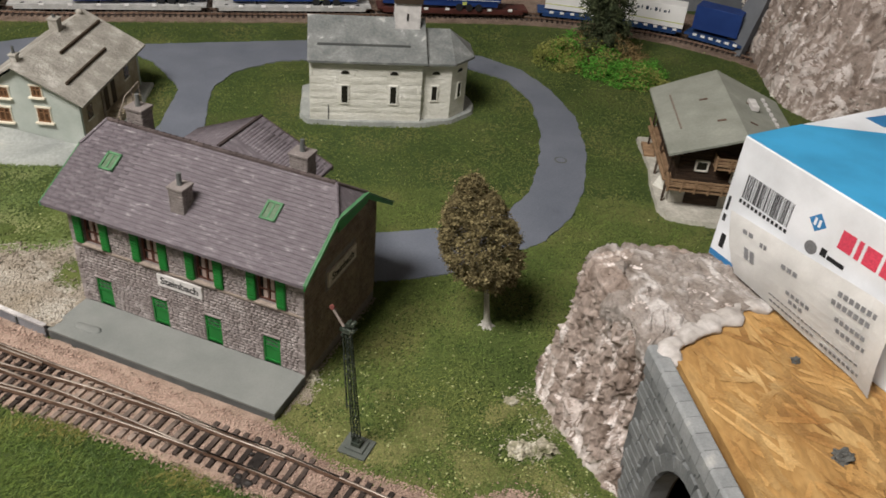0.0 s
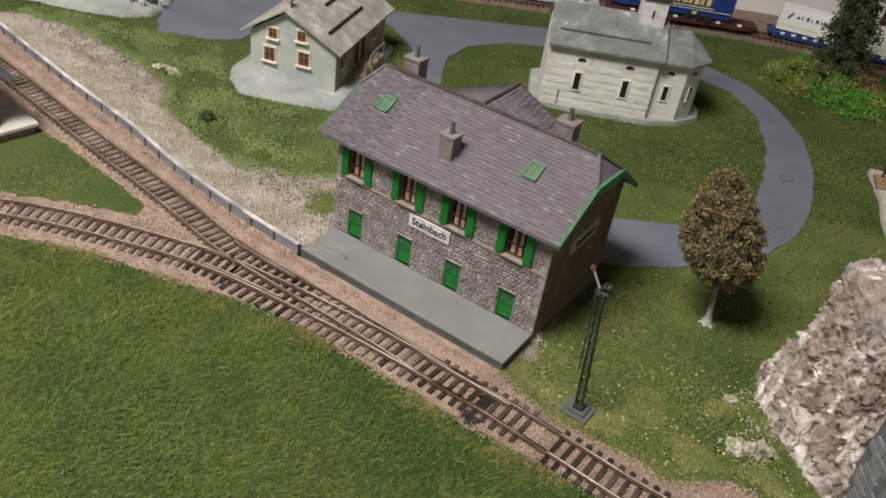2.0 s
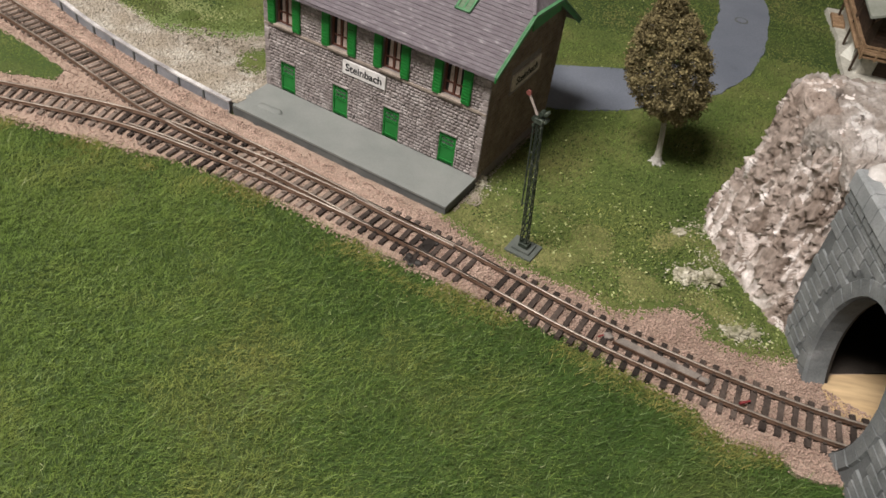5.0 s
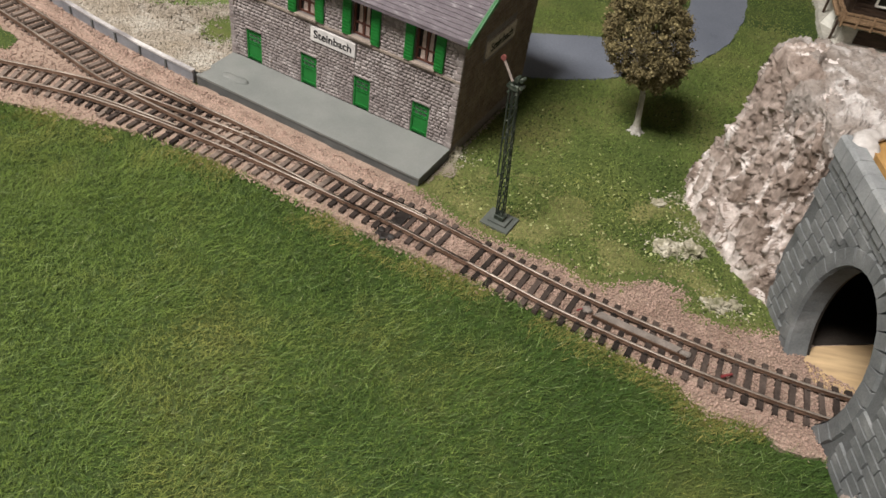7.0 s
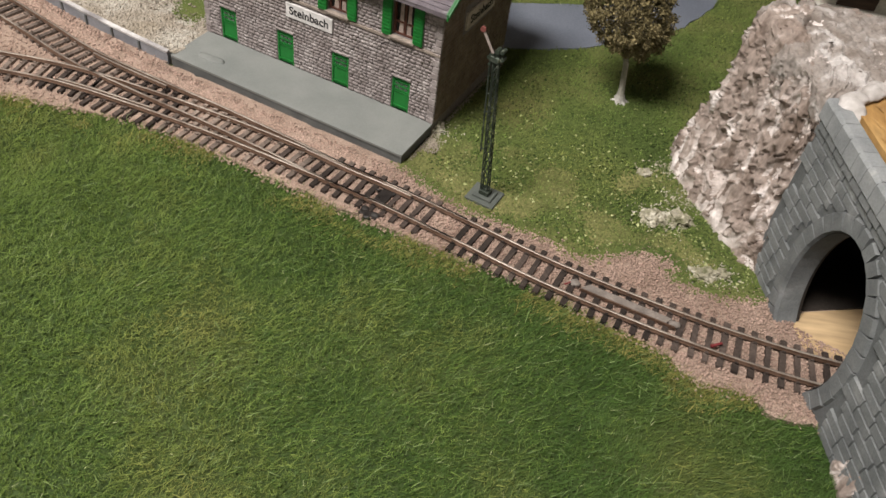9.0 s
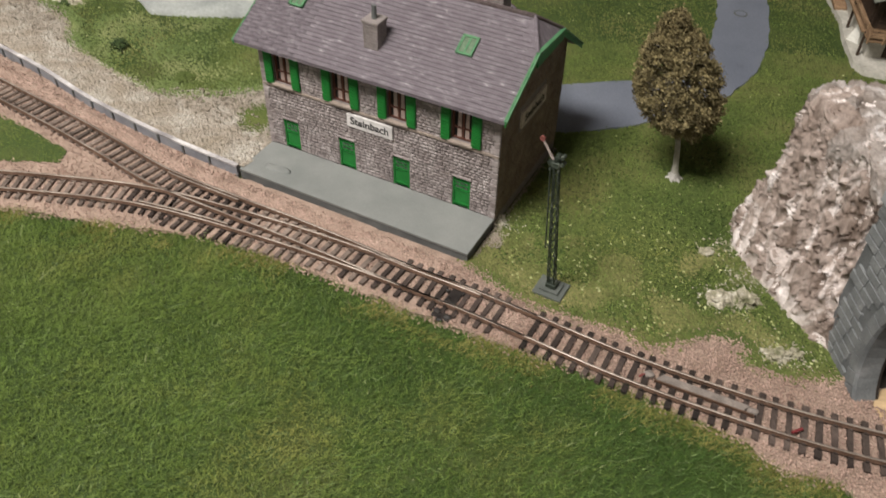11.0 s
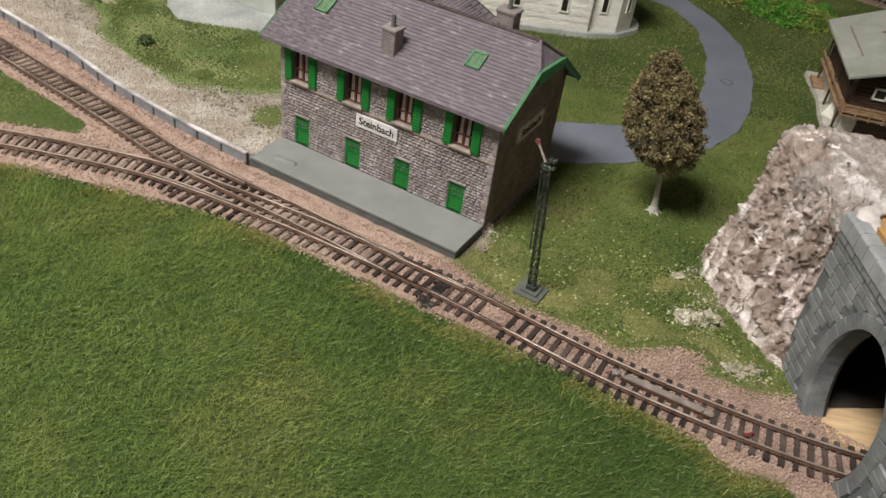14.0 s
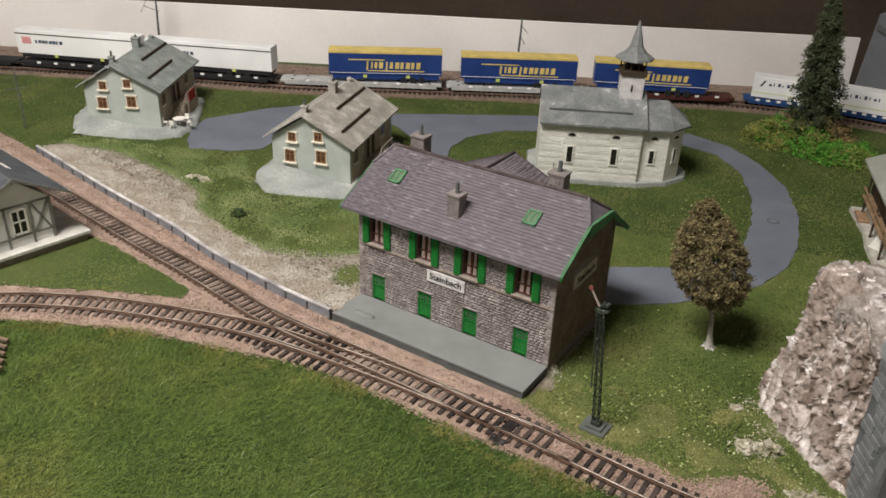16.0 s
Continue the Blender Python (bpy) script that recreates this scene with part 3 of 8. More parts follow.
# ---- station ----
st = thing("station_house", -0.052, 0.464, 0, -22.6, "grey stone model station with slate roof, green doors and shutters", "station building")
W0, W1, Y0, Y1, ZW, ZP = -0.188, 0.0006, 0.0405, 0.150, 0.0935, 0.009
RY, RZ, EY, EZ = 0.0985, 0.1325, 0.0310, 0.0955
body = bmesh.new()
slab(body, [(W0, Y0 + 0.004, 0), (W0, Y1, 0), (W0, Y1, ZW), (W0, 0.122, 0.1155), (W0, 0.077, 0.1155), (W0, Y0 + 0.004, ZW + 0.0018)], (W1 - W0, 0, 0))
part("wall", body, M_MORTAR, st, "stone walls")
DOORS = [-0.1675, -0.1185, -0.0732, -0.0255]
WINS = [-0.1690, -0.1200, -0.0753, -0.0268]
skin = bmesh.new()
xs = sorted([W0, W1] + [x + k * 0.0067 for x in DOORS for k in (-1, 1)])
for i, (a, b) in enumerate(zip(xs, xs[1:])):
    box(skin, a, b, Y0, Y0 + 0.004, 0 if i % 2 == 0 else 0.0338, 0.0640)
xs = sorted([W0, W1] + [x + k * 0.0080 for x in WINS for k in (-1, 1)])
for i, (a, b) in enumerate(zip(xs, xs[1:])):
    if i % 2 == 0:
        box(skin, a, b, Y0, Y0 + 0.004, 0.0640, 0.0890)
box(skin, W0, W1, Y0, Y0 + 0.004, 0.0890, ZW)
part("front_skin", skin, M_MORTAR, st)
holes = [(d - 0.0070 - W0, d + 0.0070 - W0, 0, 0.0250) for d in DOORS] + [(w - 0.0082 - W0, w + 0.0082 - W0, 0.054, 0.08) for w in WINS] + [(-0.1165 - W0, -0.0785 - W0, 0.038, 0.0495), (0, 0.2, 0.0505, 0.0532)]
pieces(st, "stone", [(s, t + random.uniform(-0.0002, 0.0002), w, h * random.uniform(0.9, 1.08), random.uniform(-0.07, 0.07)) for s, t, w, h in courses(W1 - W0, 0.083, 0.0025, 0.0024, 0.0056, holes, gap=0.0004, jitter=0.5)], (W0, Y0, ZP), (1, 0, 0), (0, 0, 1), M_STONE, 0.0006, near=(0.15, 0.02))
gable_in = lambda s, t: t < 0.085 or t < 0.1155 - ZP and abs(s + Y0 - RY) < 0.0225 + (0.1155 - ZP - t) * 1.4
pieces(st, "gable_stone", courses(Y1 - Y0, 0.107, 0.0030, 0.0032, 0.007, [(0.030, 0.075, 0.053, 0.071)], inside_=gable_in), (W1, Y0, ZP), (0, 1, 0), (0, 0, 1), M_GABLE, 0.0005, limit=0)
pieces(st, "gable_stone", courses(Y1 - Y0, 0.107, 0.0030, 0.0032, 0.007, inside_=gable_in), (W0, Y1, ZP), (0, -1, 0), (0, 0, 1), M_STONE, 0.0007, limit=0)
part("string_course", B(W0 - 0.0006, W1 + 0.0006, Y0 - 0.0012, Y0 + 0.001, 0.0600, 0.0622, bev=0.0003), M_SILL, st)
for s in (0, 1):
    x = W1 - 0.003 if s else W0
    for k in range(17):
        e = 0.0012 if k % 2 else 0.0
        part("quoin", B(x - 0.0006 - (e if s else 0), x + 0.0036 + (0 if s else e), Y0 - 0.0010, Y0 + 0.001, ZP + k * 0.0049, ZP + k * 0.0049 + 0.0045, bev=0.0004), M_STONE, st)

M_CLOD = mat("brown_clod", [(0.3, (0.225, 0.188, 0.148)), (0.7, (0.335, 0.292, 0.242))], scale=60, vary=0.15, bump=0)
M_DOORGLASS = mat("door_glass", [(0.35, (0.020, 0.055, 0.026)), (0.65, (0.085, 0.130, 0.090))], scale=420, rough=0.15, bump=0, spec=0.5)
rng = np.random.default_rng(6)
q = np.column_stack([W1 + np.abs(rng.normal(0, 0.0014, 950)) + 0.0008, rng.uniform(0.006, 0.15, 950)])
q[:420] = rng.normal(0, 1, (420, 2)) * (0.0026, 0.0040) + (W1 + 0.0065, 0.030)
g = grains("foot_gravel", q, 0.0003, (0.0003, 0.0008), rng, M_CLOD, label="pale grit along the foot of the gable")
g.matrix_basis = pose(-0.052 * K, 0.464 * K, 0, 0, 0, -22.6)
# platform
pf = thing("platform", -0.052, 0.464, 0, -22.6, "grey painted station platform with a darker grey edge", "platform")
part("slab", slab(bmesh.new(), [(-0.1875, 0.0, ZP), (0.0008, -0.0008, ZP), (0.0008, 0.0404, ZP), (-0.1875, 0.0404, ZP)], (0, 0, -0.0016)), M_PLATF, pf)
# edge face in a darker grey than the slab
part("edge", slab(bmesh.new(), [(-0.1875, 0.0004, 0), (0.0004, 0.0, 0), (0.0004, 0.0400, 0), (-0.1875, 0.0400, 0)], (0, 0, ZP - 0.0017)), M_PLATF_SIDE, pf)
bm = bmesh.new()
bmesh.ops.create_uvsphere(bm, u_segments=14, v_segments=7, radius=1, matrix=Matrix.Translation((-0.163, 0.013, ZP)) @ Matrix.Diagonal((0.012, 0.0045, 0.0012, 1)))
for v in bm.verts:
    v.co += noise.noise_vector(v.co * 120) * 0.0025 * Vector((1, 1, 0.2))
part("glue_blob", bm, M_PLATF, pf, "dried glue patch", True)


def station_door(x):
    w, YD = 0.0062, Y0 + 0.0011
    d = part("door", B(x - w, x + w, YD - 0.0002, YD + 0.001, ZP + 0.0004, 0.0335), M_GREEN, st, "green panelled door")
    bm = bmesh.new()
    for a, b in ((x - w - 0.0006, x - w + 0.0006), (x + w - 0.0006, x + w + 0.0006)):
        box(bm, a, b, YD - 0.0009, YD + 0.001, ZP, 0.0342)
    box(bm, x - w - 0.0006, x + w + 0.0006, YD - 0.0009, YD + 0.001, 0.0330, 0.0342)
    part("door_frame", bm, M_GREEN, d)
    for z0, z1 in ((0.0112, 0.0120), (0.0225, 0.0232), (0.0240, 0.0246), (0.0272, 0.0279), (0.0305, 0.0312)):
        part("door_rail", B(x - w + 0.0008, x + w - 0.0008, YD - 0.0008, YD, z0, z1), M_GREEN, d)
    for r, z in enumerate((0.0247, 0.0280)):
        for k in (-1, 0, 1):
            part("door_pane", B(x + k * 0.0032 - 0.0012, x + k * 0.0032 + 0.0012, YD - 0.0005, YD, z, z + 0.0024), M_DOORGLASS, d)
    part("door_lintel", B(x - w - 0.0012, x + w + 0.0012, Y0 - 0.0012, Y0 + 0.0004, 0.0344, 0.0358, bev=0.0002), M_STONE, d)


def station_window(x):
    z0, z1, w, YW = 0.0645, 0.0885, 0.0079, Y0 + 0.0030
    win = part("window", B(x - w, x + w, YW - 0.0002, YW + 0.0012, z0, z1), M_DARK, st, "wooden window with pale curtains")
    bm = bmesh.new()
    for a in (-w, -0.0006, w - 0.0014):
        box(bm, x + a, x + a + 0.0014, YW - 0.0014, YW, z0, z1)
    for z in (z0, z0 + 0.008, z1 - 0.0014):
        box(bm, x - w, x + w, YW - 0.0012, YW, z, z + 0.0011)
    part("window_frame", bm, M_WOODPINK, win)
    for k in (-1, 1):
        part("curtain", slab(bmesh.new(), [(x + k * 0.0012, YW - 0.0006, z0 + 0.001), (x + k * 0.0044, YW - 0.0006, z0 + 0.001), (x + k * 0.0038, YW - 0.0006, z1 - 0.001), (x + k * 0.0018, YW - 0.0006, z1 - 0.001)], (0, 0.0003, 0)), M_CURTAIN, win, "pale curtain")
    part("sill", B(x - w - 0.0012, x + w + 0.0012, Y0 - 0.0030, Y0 + 0.0005, z0 - 0.0022, z0 - 0.0004, bev=0.0003), M_SILL, win)
    for k in (-1, 1):
        a = x + k * (w + 0.0034)
        sh = part("shutter", B(a - 0.0034, a + 0.0034, Y0 - 0.0022, Y0 - 0.0004, z0 - 0.0012, z1, bev=0.0003), M_GREEN, win, "green louvred shutter")
        bm = bmesh.new()
        for i in range(9):
            z = z0 + 0.001 + i * 0.0024
            box(bm, a - 0.0027, a + 0.0027, Y0 - 0.0026, Y0 - 0.0021, z, z + 0.0012)
        part("louvres", bm, M_GREEN, sh)


for x in DOORS:
    station_door(x)
for x in WINS:
    station_window(x)

sg = part("name_board", B(-0.1160, -0.0790, Y0 - 0.0016, Y0 + 0.0002, 0.0476, 0.0582, bev=0.0002), M_SIGN, st, "white name board")
lettering("Steinbach", 0.0082, M_BLACK, sg, Matrix.Translation((-0.0975, Y0 - 0.0017, 0.0530)) @ Matrix.Rotation(math.pi / 2, 4, "X"), "black station name")
# gable board in a darker beige than the front board
M_SIGN2 = plain("beige_sign", (0.42, 0.36, 0.30), scale=200)
sg = part("gable_name_board", B(W1 - 0.0002, W1 + 0.0014, 0.073, 0.115, 0.0640, 0.0765, bev=0.0002), M_SIGN2, st, "beige name board")
lettering("Steinbach", 0.0086, M_BLACK, sg, Matrix.Translation((W1 + 0.0015, 0.094, 0.0700)) @ Matrix.Rotation(math.pi / 2, 4, "Z") @ Matrix.Rotation(math.pi / 2, 4, "X"), "dark station name")

# roof: two slopes with a half hip at either end
XL, XR, HI, HL = -0.2015, 0.0065, 0.0125, 0.0080
KY, KZ = 0.0765, 0.1204
EYB, EZB, KZB = 0.1650, 0.0858, 0.1172
RXL, RXR = XL + HL, XR - HI
th = (0, 0, -0.0022)
front = slab(bmesh.new(), [(XL, EY, EZ), (XR, EY, EZ), (XR, KY, KZ), (RXR, RY, RZ), (RXL, RY, RZ), (XL, KY, KZ)], th)
roof = part("roof", front, M_ROOF, st, "purple grey slate roof")
part("roof_back", slab(bmesh.new(), [(XL, EYB, EZB), (XR, EYB, EZB), (XR, 2 * RY - KY, KZB), (RXR, RY, RZ), (RXL, RY, RZ), (XL, 2 * RY - KY, KZB)], th), M_ROOF, roof)
for xe, xr in ((XR, RXR), (XL, RXL)):
    part("roof_hip", slab(bmesh.new(), [(xe, KY, KZ), (xe, 2 * RY - KY, KZB), (xr, RY, RZ)], th), M_ROOF, roof)
slope = Vector((0, RY - EY, RZ - EZ))
SL = slope.length
sd = slope.normalized()


def roof_keep(s, t):
    x, y = XL + s, EY + t * sd.y
    if y > KY:
        f = (y - KY) / (RY - KY)
        if x > XR - HI * f - 0.005 or x < XL + HL * f + 0.004:
            return False
    return True


def tile_rows(w, h, row, tw, keep, seed):
    r = random.Random(seed)
    out = []
    for k in range(int(h / row)):
        s = -tw * (0.5 if k % 2 else 0.0)
        while s < w:
            a, b = max(s, 0), min(s + tw, w)
            if b - a > tw * 0.3 and keep((a + b) / 2, k * row + row / 2):
                out.append(((a + b) / 2 + r.uniform(-0.0001, 0.0001), k * row + row * 0.5 + r.uniform(-0.0002, 0.0002), b - a - 0.00008, row * 1.02))
            s += tw
    return out


def face_tiles(parent, o, u, v, w, h, material, row=0.0024, tw=0.011, keep=lambda s, t: True, thick=0.0008, near=None, limit=0):
    pieces(parent, "roof_tile", tile_rows(w, h, row, tw, keep, 5), o, u, v, material, thick, "tile", near, limit, "tiling")


face_tiles(roof, (XL, EY, EZ), (1, 0, 0), slope, XR - XL, SL, M_ROOF, row=0.0032, tw=0.0125, thick=0.0006, keep=roof_keep, near=(0.13, 0.03), limit=300)
# ridge, rake boards, hips
bm = bmesh.new()
n = 34
for i in range(n):
    x = RXL + (RXR - RXL) * (i + 0.5) / n
    tube(bm, (x - 0.0029, RY, RZ + 0.0002), (x + 0.0027, RY, RZ + 0.0004), 0.0016, 0.0019, 7)
M_RIDGE = mat("ridge_dark", [(0.3, (0.050, 0.036, 0.036)), (0.7, (0.095, 0.075, 0.074))], scale=90, vary=0.2)
part("ridge_tiles", bm, M_RIDGE, roof, "dark ridge tiles")
for xe, xr in ((XR, RXR), (XL, RXL)):
    for sy in (1, -1):
        bm = bmesh.new()
        tube(bm, (xe, RY - sy * (RY - KY), (KZ if sy > 0 else KZB) + 0.0004), (xr, RY, RZ + 0.0004), 0.0013, seg=6)
        part("hip_tiles", bm, M_ROOF if sy > 0 else M_RIDGE, roof)
# paler strips put the light on the boards' upper edges into colour
for xe, o in ((XR, 0.0009), (XL - 0.0009, 0.0009)):
    up_ = 0.0008 if xe > -0.1 else -0.0003
    for ya, za, yb, zb, m in ((EY, EZ, KY, KZ, M_GREEN), (EYB, EZB, 2 * RY - KY, KZB, M_GREEN)):
        part("rake_board", slab(bmesh.new(), [(xe, ya, za + up_), (xe, yb, zb + up_), (xe, yb, zb - 0.0050), (xe, ya, za - 0.0036)], (o, 0, 0)), m, roof, "green rake board")
        part("rake_lit_edge", slab(bmesh.new(), [(xe - 0.0006, ya, za + up_), (xe - 0.0006, yb, zb + up_), (xe - 0.0006, yb, zb + up_ - 0.0014), (xe - 0.0006, ya, za + up_ - 0.0014)], (o + 0.0014, 0, 0)), M_GREEN_OLD, roof, "paler green strip for the lit board edge")
    part("hip_board", slab(bmesh.new(), [(xe, KY, KZ + 0.0008), (xe, 2 * RY - KY, KZB + 0.0008), (xe, 2 * RY - KY, KZB - 0.0075), (xe, KY, KZ - 0.0105)], (o, 0, 0)), M_GREEN, roof, "green hip board")
    part("hip_lit_edge", slab(bmesh.new(), [(xe - 0.0006, KY, KZ + 0.0009), (xe - 0.0006, 2 * RY - KY, KZB + 0.0009), (xe - 0.0006, 2 * RY - KY, KZB - 0.0010), (xe - 0.0006, KY, KZ - 0.0010)], (o + 0.0016, 0, 0)), M_GREEN_OLD, roof, "paler green strip for the lit board edge")


def skylight(x, y):
    z = EZ + (y - EY) / sd.y * sd.z
    o = Vector((x, y, z))
    nrm = Vector((1, 0, 0)).cross(sd)
    m = Matrix(((1, 0, 0, o.x), (0, sd.y, nrm.y, o.y), (0, sd.z, nrm.z, o.z), (0, 0, 0, 1))) @ Matrix.Scale(0.86, 4)
    bm = bmesh.new()
    for a, b, c, d in ((-0.0068, -0.0050, -0.0085, 0.0085), (0.0050, 0.0068, -0.0085, 0.0085), (-0.0068, 0.0068, -0.0085, -0.0068), (-0.0068, 0.0068, 0.0068, 0.0085)):
        box(bm, a, b, c, d, 0.0, 0.0026)
    bm.transform(m)
    s = part("skylight", bm, M_GREEN_OLD, st, "green framed roof window")
    bm = B(-0.005, 0.005, -0.0068, 0.0068, 0.0006, 0.0016)
    bm.transform(m)
    part("pane", bm, M_SKYPANE, s)
    bm = B(-0.0007, 0.0007, -0.0068, 0.0068, 0.0010, 0.0022)
    bm.transform(m)
    part("glazing_bar", bm, M_GREEN_OLD, s)


skylight(-0.1695, 0.0700)
skylight(-0.0385, 0.0690)
M_CHIM = mat("chimney_stone", [(0.3, (0.165, 0.143, 0.138)), (0.7, (0.235, 0.208, 0.202))], scale=120, fine=1200, vary=0.09, grain=0.2)


def chimney(parent, x, y, w, d, z0, z1, material, pot=0.009, pr=0.0022, brick=True):
    c = part("chimney", B(x - w / 2, x + w / 2, y - d / 2, y + d / 2, z0, z1 - 0.002, bev=0.0002), material, parent, "grey stone chimney")
    part("cap", B(x - w / 2 - 0.0009, x + w / 2 + 0.0009, y - d / 2 - 0.0009, y + d / 2 + 0.0009, z1 - 0.0022, z1, bev=0.0004), material, c)
    bm = bmesh.new()
    tube(bm, (x, y, z1 - 0.0002), (x, y, z1 + pot * 0.35), pr * 0.95, pr * 0.8, 10)
    tube(bm, (x, y, z1 + pot * 0.3), (x, y, z1 + pot), pr * 0.8, pr * 0.75, 10)
    part("pot", bm, M_PLATF_SIDE, c, "dark chimney pot")
    if brick:
        for o, u in (((x - w / 2, y - d / 2, z0), (1, 0, 0)), ((x + w / 2, y - d / 2, z0), (0, 1, 0))):
            pieces(c, "chimney_brick", courses(w if u[0] else d, z1 - z0 - 0.0022, 0.0021, 0.0028, 0.0044, gap=0.0002), o, u, (0, 0, 1), material, 0.00022, limit=0, rest="brickwork")


chimney(st, -0.1005, 0.0560, 0.0112, 0.0115, 0.102, 0.1262, M_CHIM)
chimney(st, -0.0375, 0.1090, 0.0140, 0.0120, 0.120, 0.1435, M_CHIM)
chimney(st, -0.1730, 0.1090, 0.0140, 0.0120, 0.120, 0.1440, M_CHIM)
# rear wing
WX, WZ, WB, HW = -0.1183, 0.1180, 0.184, 0.064
part("wing_wall", slab(bmesh.new(), [(WX - 0.05, Y1 - 0.01, 0), (WX + 0.05, Y1 - 0.01, 0), (WX + 0.05, Y1 - 0.01, 0.088), (WX, Y1 - 0.01, 0.110), (WX - 0.05, Y1 - 0.01, 0.088)], (0, WB - 0.006 - Y1 + 0.01, 0)), M_STONE, st)
for k in (-1, 1):
    w = part("wing_roof", slab(bmesh.new(), [(WX, 0.112, WZ), (WX, WB, WZ), (WX + k * HW, WB, WZ - HW * 0.44), (WX + k * HW, 0.140, WZ - HW * 0.44)], th), M_ROOF, roof)
    v = Vector((-k * HW, 0, HW * 0.44))
    if k > 0:
        face_tiles(w, (WX + HW, 0.145, WZ - HW * 0.44), (0, 1, 0), v, WB - 0.145, v.length, M_ROOF, row=0.0026, thick=0.00012, tw=0.06)
    else:
        face_tiles(w, (WX - HW, WB, WZ - HW * 0.44), (0, -1, 0), v, WB - 0.145, v.length, M_ROOF, row=0.0026, thick=0.00012, tw=0.06)
    part("wing_rake", slab(bmesh.new(), [(WX, WB, WZ + 0.0006), (WX + k * HW, WB, WZ - HW * 0.44 + 0.0006), (WX + k * HW, WB, WZ - HW * 0.44 - 0.004), (WX, WB, WZ - 0.004)], (0, 0.0009, 0)), M_RIDGE, roof, "dark rake board")
bm = bmesh.new()
tube(bm, (WX, 0.125, WZ + 0.0005), (WX, WB, WZ + 0.0005), 0.0014, seg=6)
part("wing_ridge", bm, M_RIDGE, roof)

# ---- tunnel hill ----
def rock(name, foot, top, nu, nv, amp, freq, material, parent=None, label="", seed=0.0, belly=0.0, rim=None, flakes=0, chips=None, pale=False):
    """A crumpled rock face between two lines, and on over a shoulder to a third one."""
    lines = [[p for p, d in spline(l, 0.004)] for l in ([foot, top] + ([rim] if rim else []))]

    def pick(L, f):
        k = min(len(L) - 2, int(f * (len(L) - 1)))
        return L[k].lerp(L[k + 1], f * (len(L) - 1) - k)

    def at(c, f):
        if len(c) == 2:
            return c[0].lerp(c[1], f)
        g = min(1.0, f / 0.68)
        h_ = max(0.0, (f - 0.68) / 0.32)
        return c[0].lerp(c[1], g) if f < 0.68 else c[1].lerp(c[2], h_)

    P, D, Q = [], [], []
    cols = [[pick(L, i / (nu - 1)) for L in lines] for i in range(nu)]
    for i, c in enumerate(cols):
        along = cols[min(i + 4, nu - 1)]
        back_ = cols[max(i - 4, 0)]
        for j in range(nv):
            f = j / (nv - 1)
            f0, f1 = max(0, f - 0.07), min(1, f + 0.07)
            up = at(c, f1) - at(c, f0)
            nrm = (at(along, f) - at(back_, f)).cross(up).normalized()
            p = (at(c, f0) + at(c, f1) + at(c, f) * 2) / 4 if 0.07 < f < 0.93 else at(c, f)
            p = p + nrm * belly * math.sin(math.pi * min(1, f / 0.68 if rim else f))
            s = p * freq + Vector((seed, seed * 2, 0))
            big = noise.fractal(s * 0.40, 1.0, 2.0, 3)
            s_ = Vector((s.x, s.y, s.z * 0.30))
            w_ = s_ + noise.noise_vector(s_ * 0.7) * 0.6
            chip = 0.0
            for sc, am in ((0.42, 1.0), (0.95, 0.80), (2.1, 0.45), (4.4, 0.15)):
                q_ = w_ * sc
                c_ = noise.voronoi(q_)[1][0]
                g_ = noise.noise_vector(c_ * 5.3 + Vector((sc, 3, seed)))
                chip += am * ((q_ - c_).dot(g_) * 1.5 + noise.noise(c_ * 7.1) * 0.75)
            chip -= 0.95 * max(0.0, 0.14 - abs(noise.noise(w_ * 0.8))) / 0.14
            chip -= 0.60 * max(0.0, 0.10 - abs(noise.noise(w_ * 1.9 + Vector((7, 0, 3))))) / 0.10
            w = min(1.0, f * 6 + 0.35, (1 - f) * 6 + 0.30)
            if rim:
                w *= 1 - 0.45 * min(1, max(0, (f - 0.55) / 0.15))
            P.append(p + noise.noise_vector(s * 1.5) * amp * 0.35 * w)
            D.append(nrm * amp * w)
            Q.append(big * 0.6 + chip * 0.95)
    mean = sum(Q) / len(Q)
    V = [p + d * (q - mean) for p, d, q in zip(P, D, Q)]
    I = np.arange(nu * nv).reshape(nu, nv)
    F = np.stack([I[:-1, :-1], I[1:, :-1], I[1:, 1:], I[:-1, 1:]], 2).reshape(-1, 4)
    ob = tris(name, [tuple(v) for v in V], F, material, parent, label)
    ob.data.polygons.foreach_set("use_smooth", [True] * len(F))
    if pale:
        dev = float(np.std(Q))
        lim = mean + 1.05 * dev
        mi = []
        for k in F[:, 0]:
            n_ = noise.noise(P[k] * 230) * 0.45 + noise.noise(P[k] * 50) * 0.55
            if rim and (k % nv) / nv < 0.13 + 0.22 * noise.noise(P[k] * 60) - 0.12 * (k / len(Q) > 0.3):
                n_ += 1.1
            if Q[k] + n_ * dev > lim + (0.9 * dev if rim and (k % nv) / nv > 0.60 else 0.0):
                mi.append(2 if rim else 1)
            else:
                mi.append(1 if rim and (k % nv) / nv + 0.22 * noise.noise(P[k] * 45) > 0.66 else 0)
        ob.data.polygons.foreach_set("material_index", mi)
    elif rim:
        ob.data.polygons.foreach_set("material_index", [1 if (k % nv) / nv + 0.22 * noise.noise(P[k] * 45) > 0.66 else 0 for k in F[:, 0]])
    fl = np.random.default_rng(int(seed * 10) + 2)
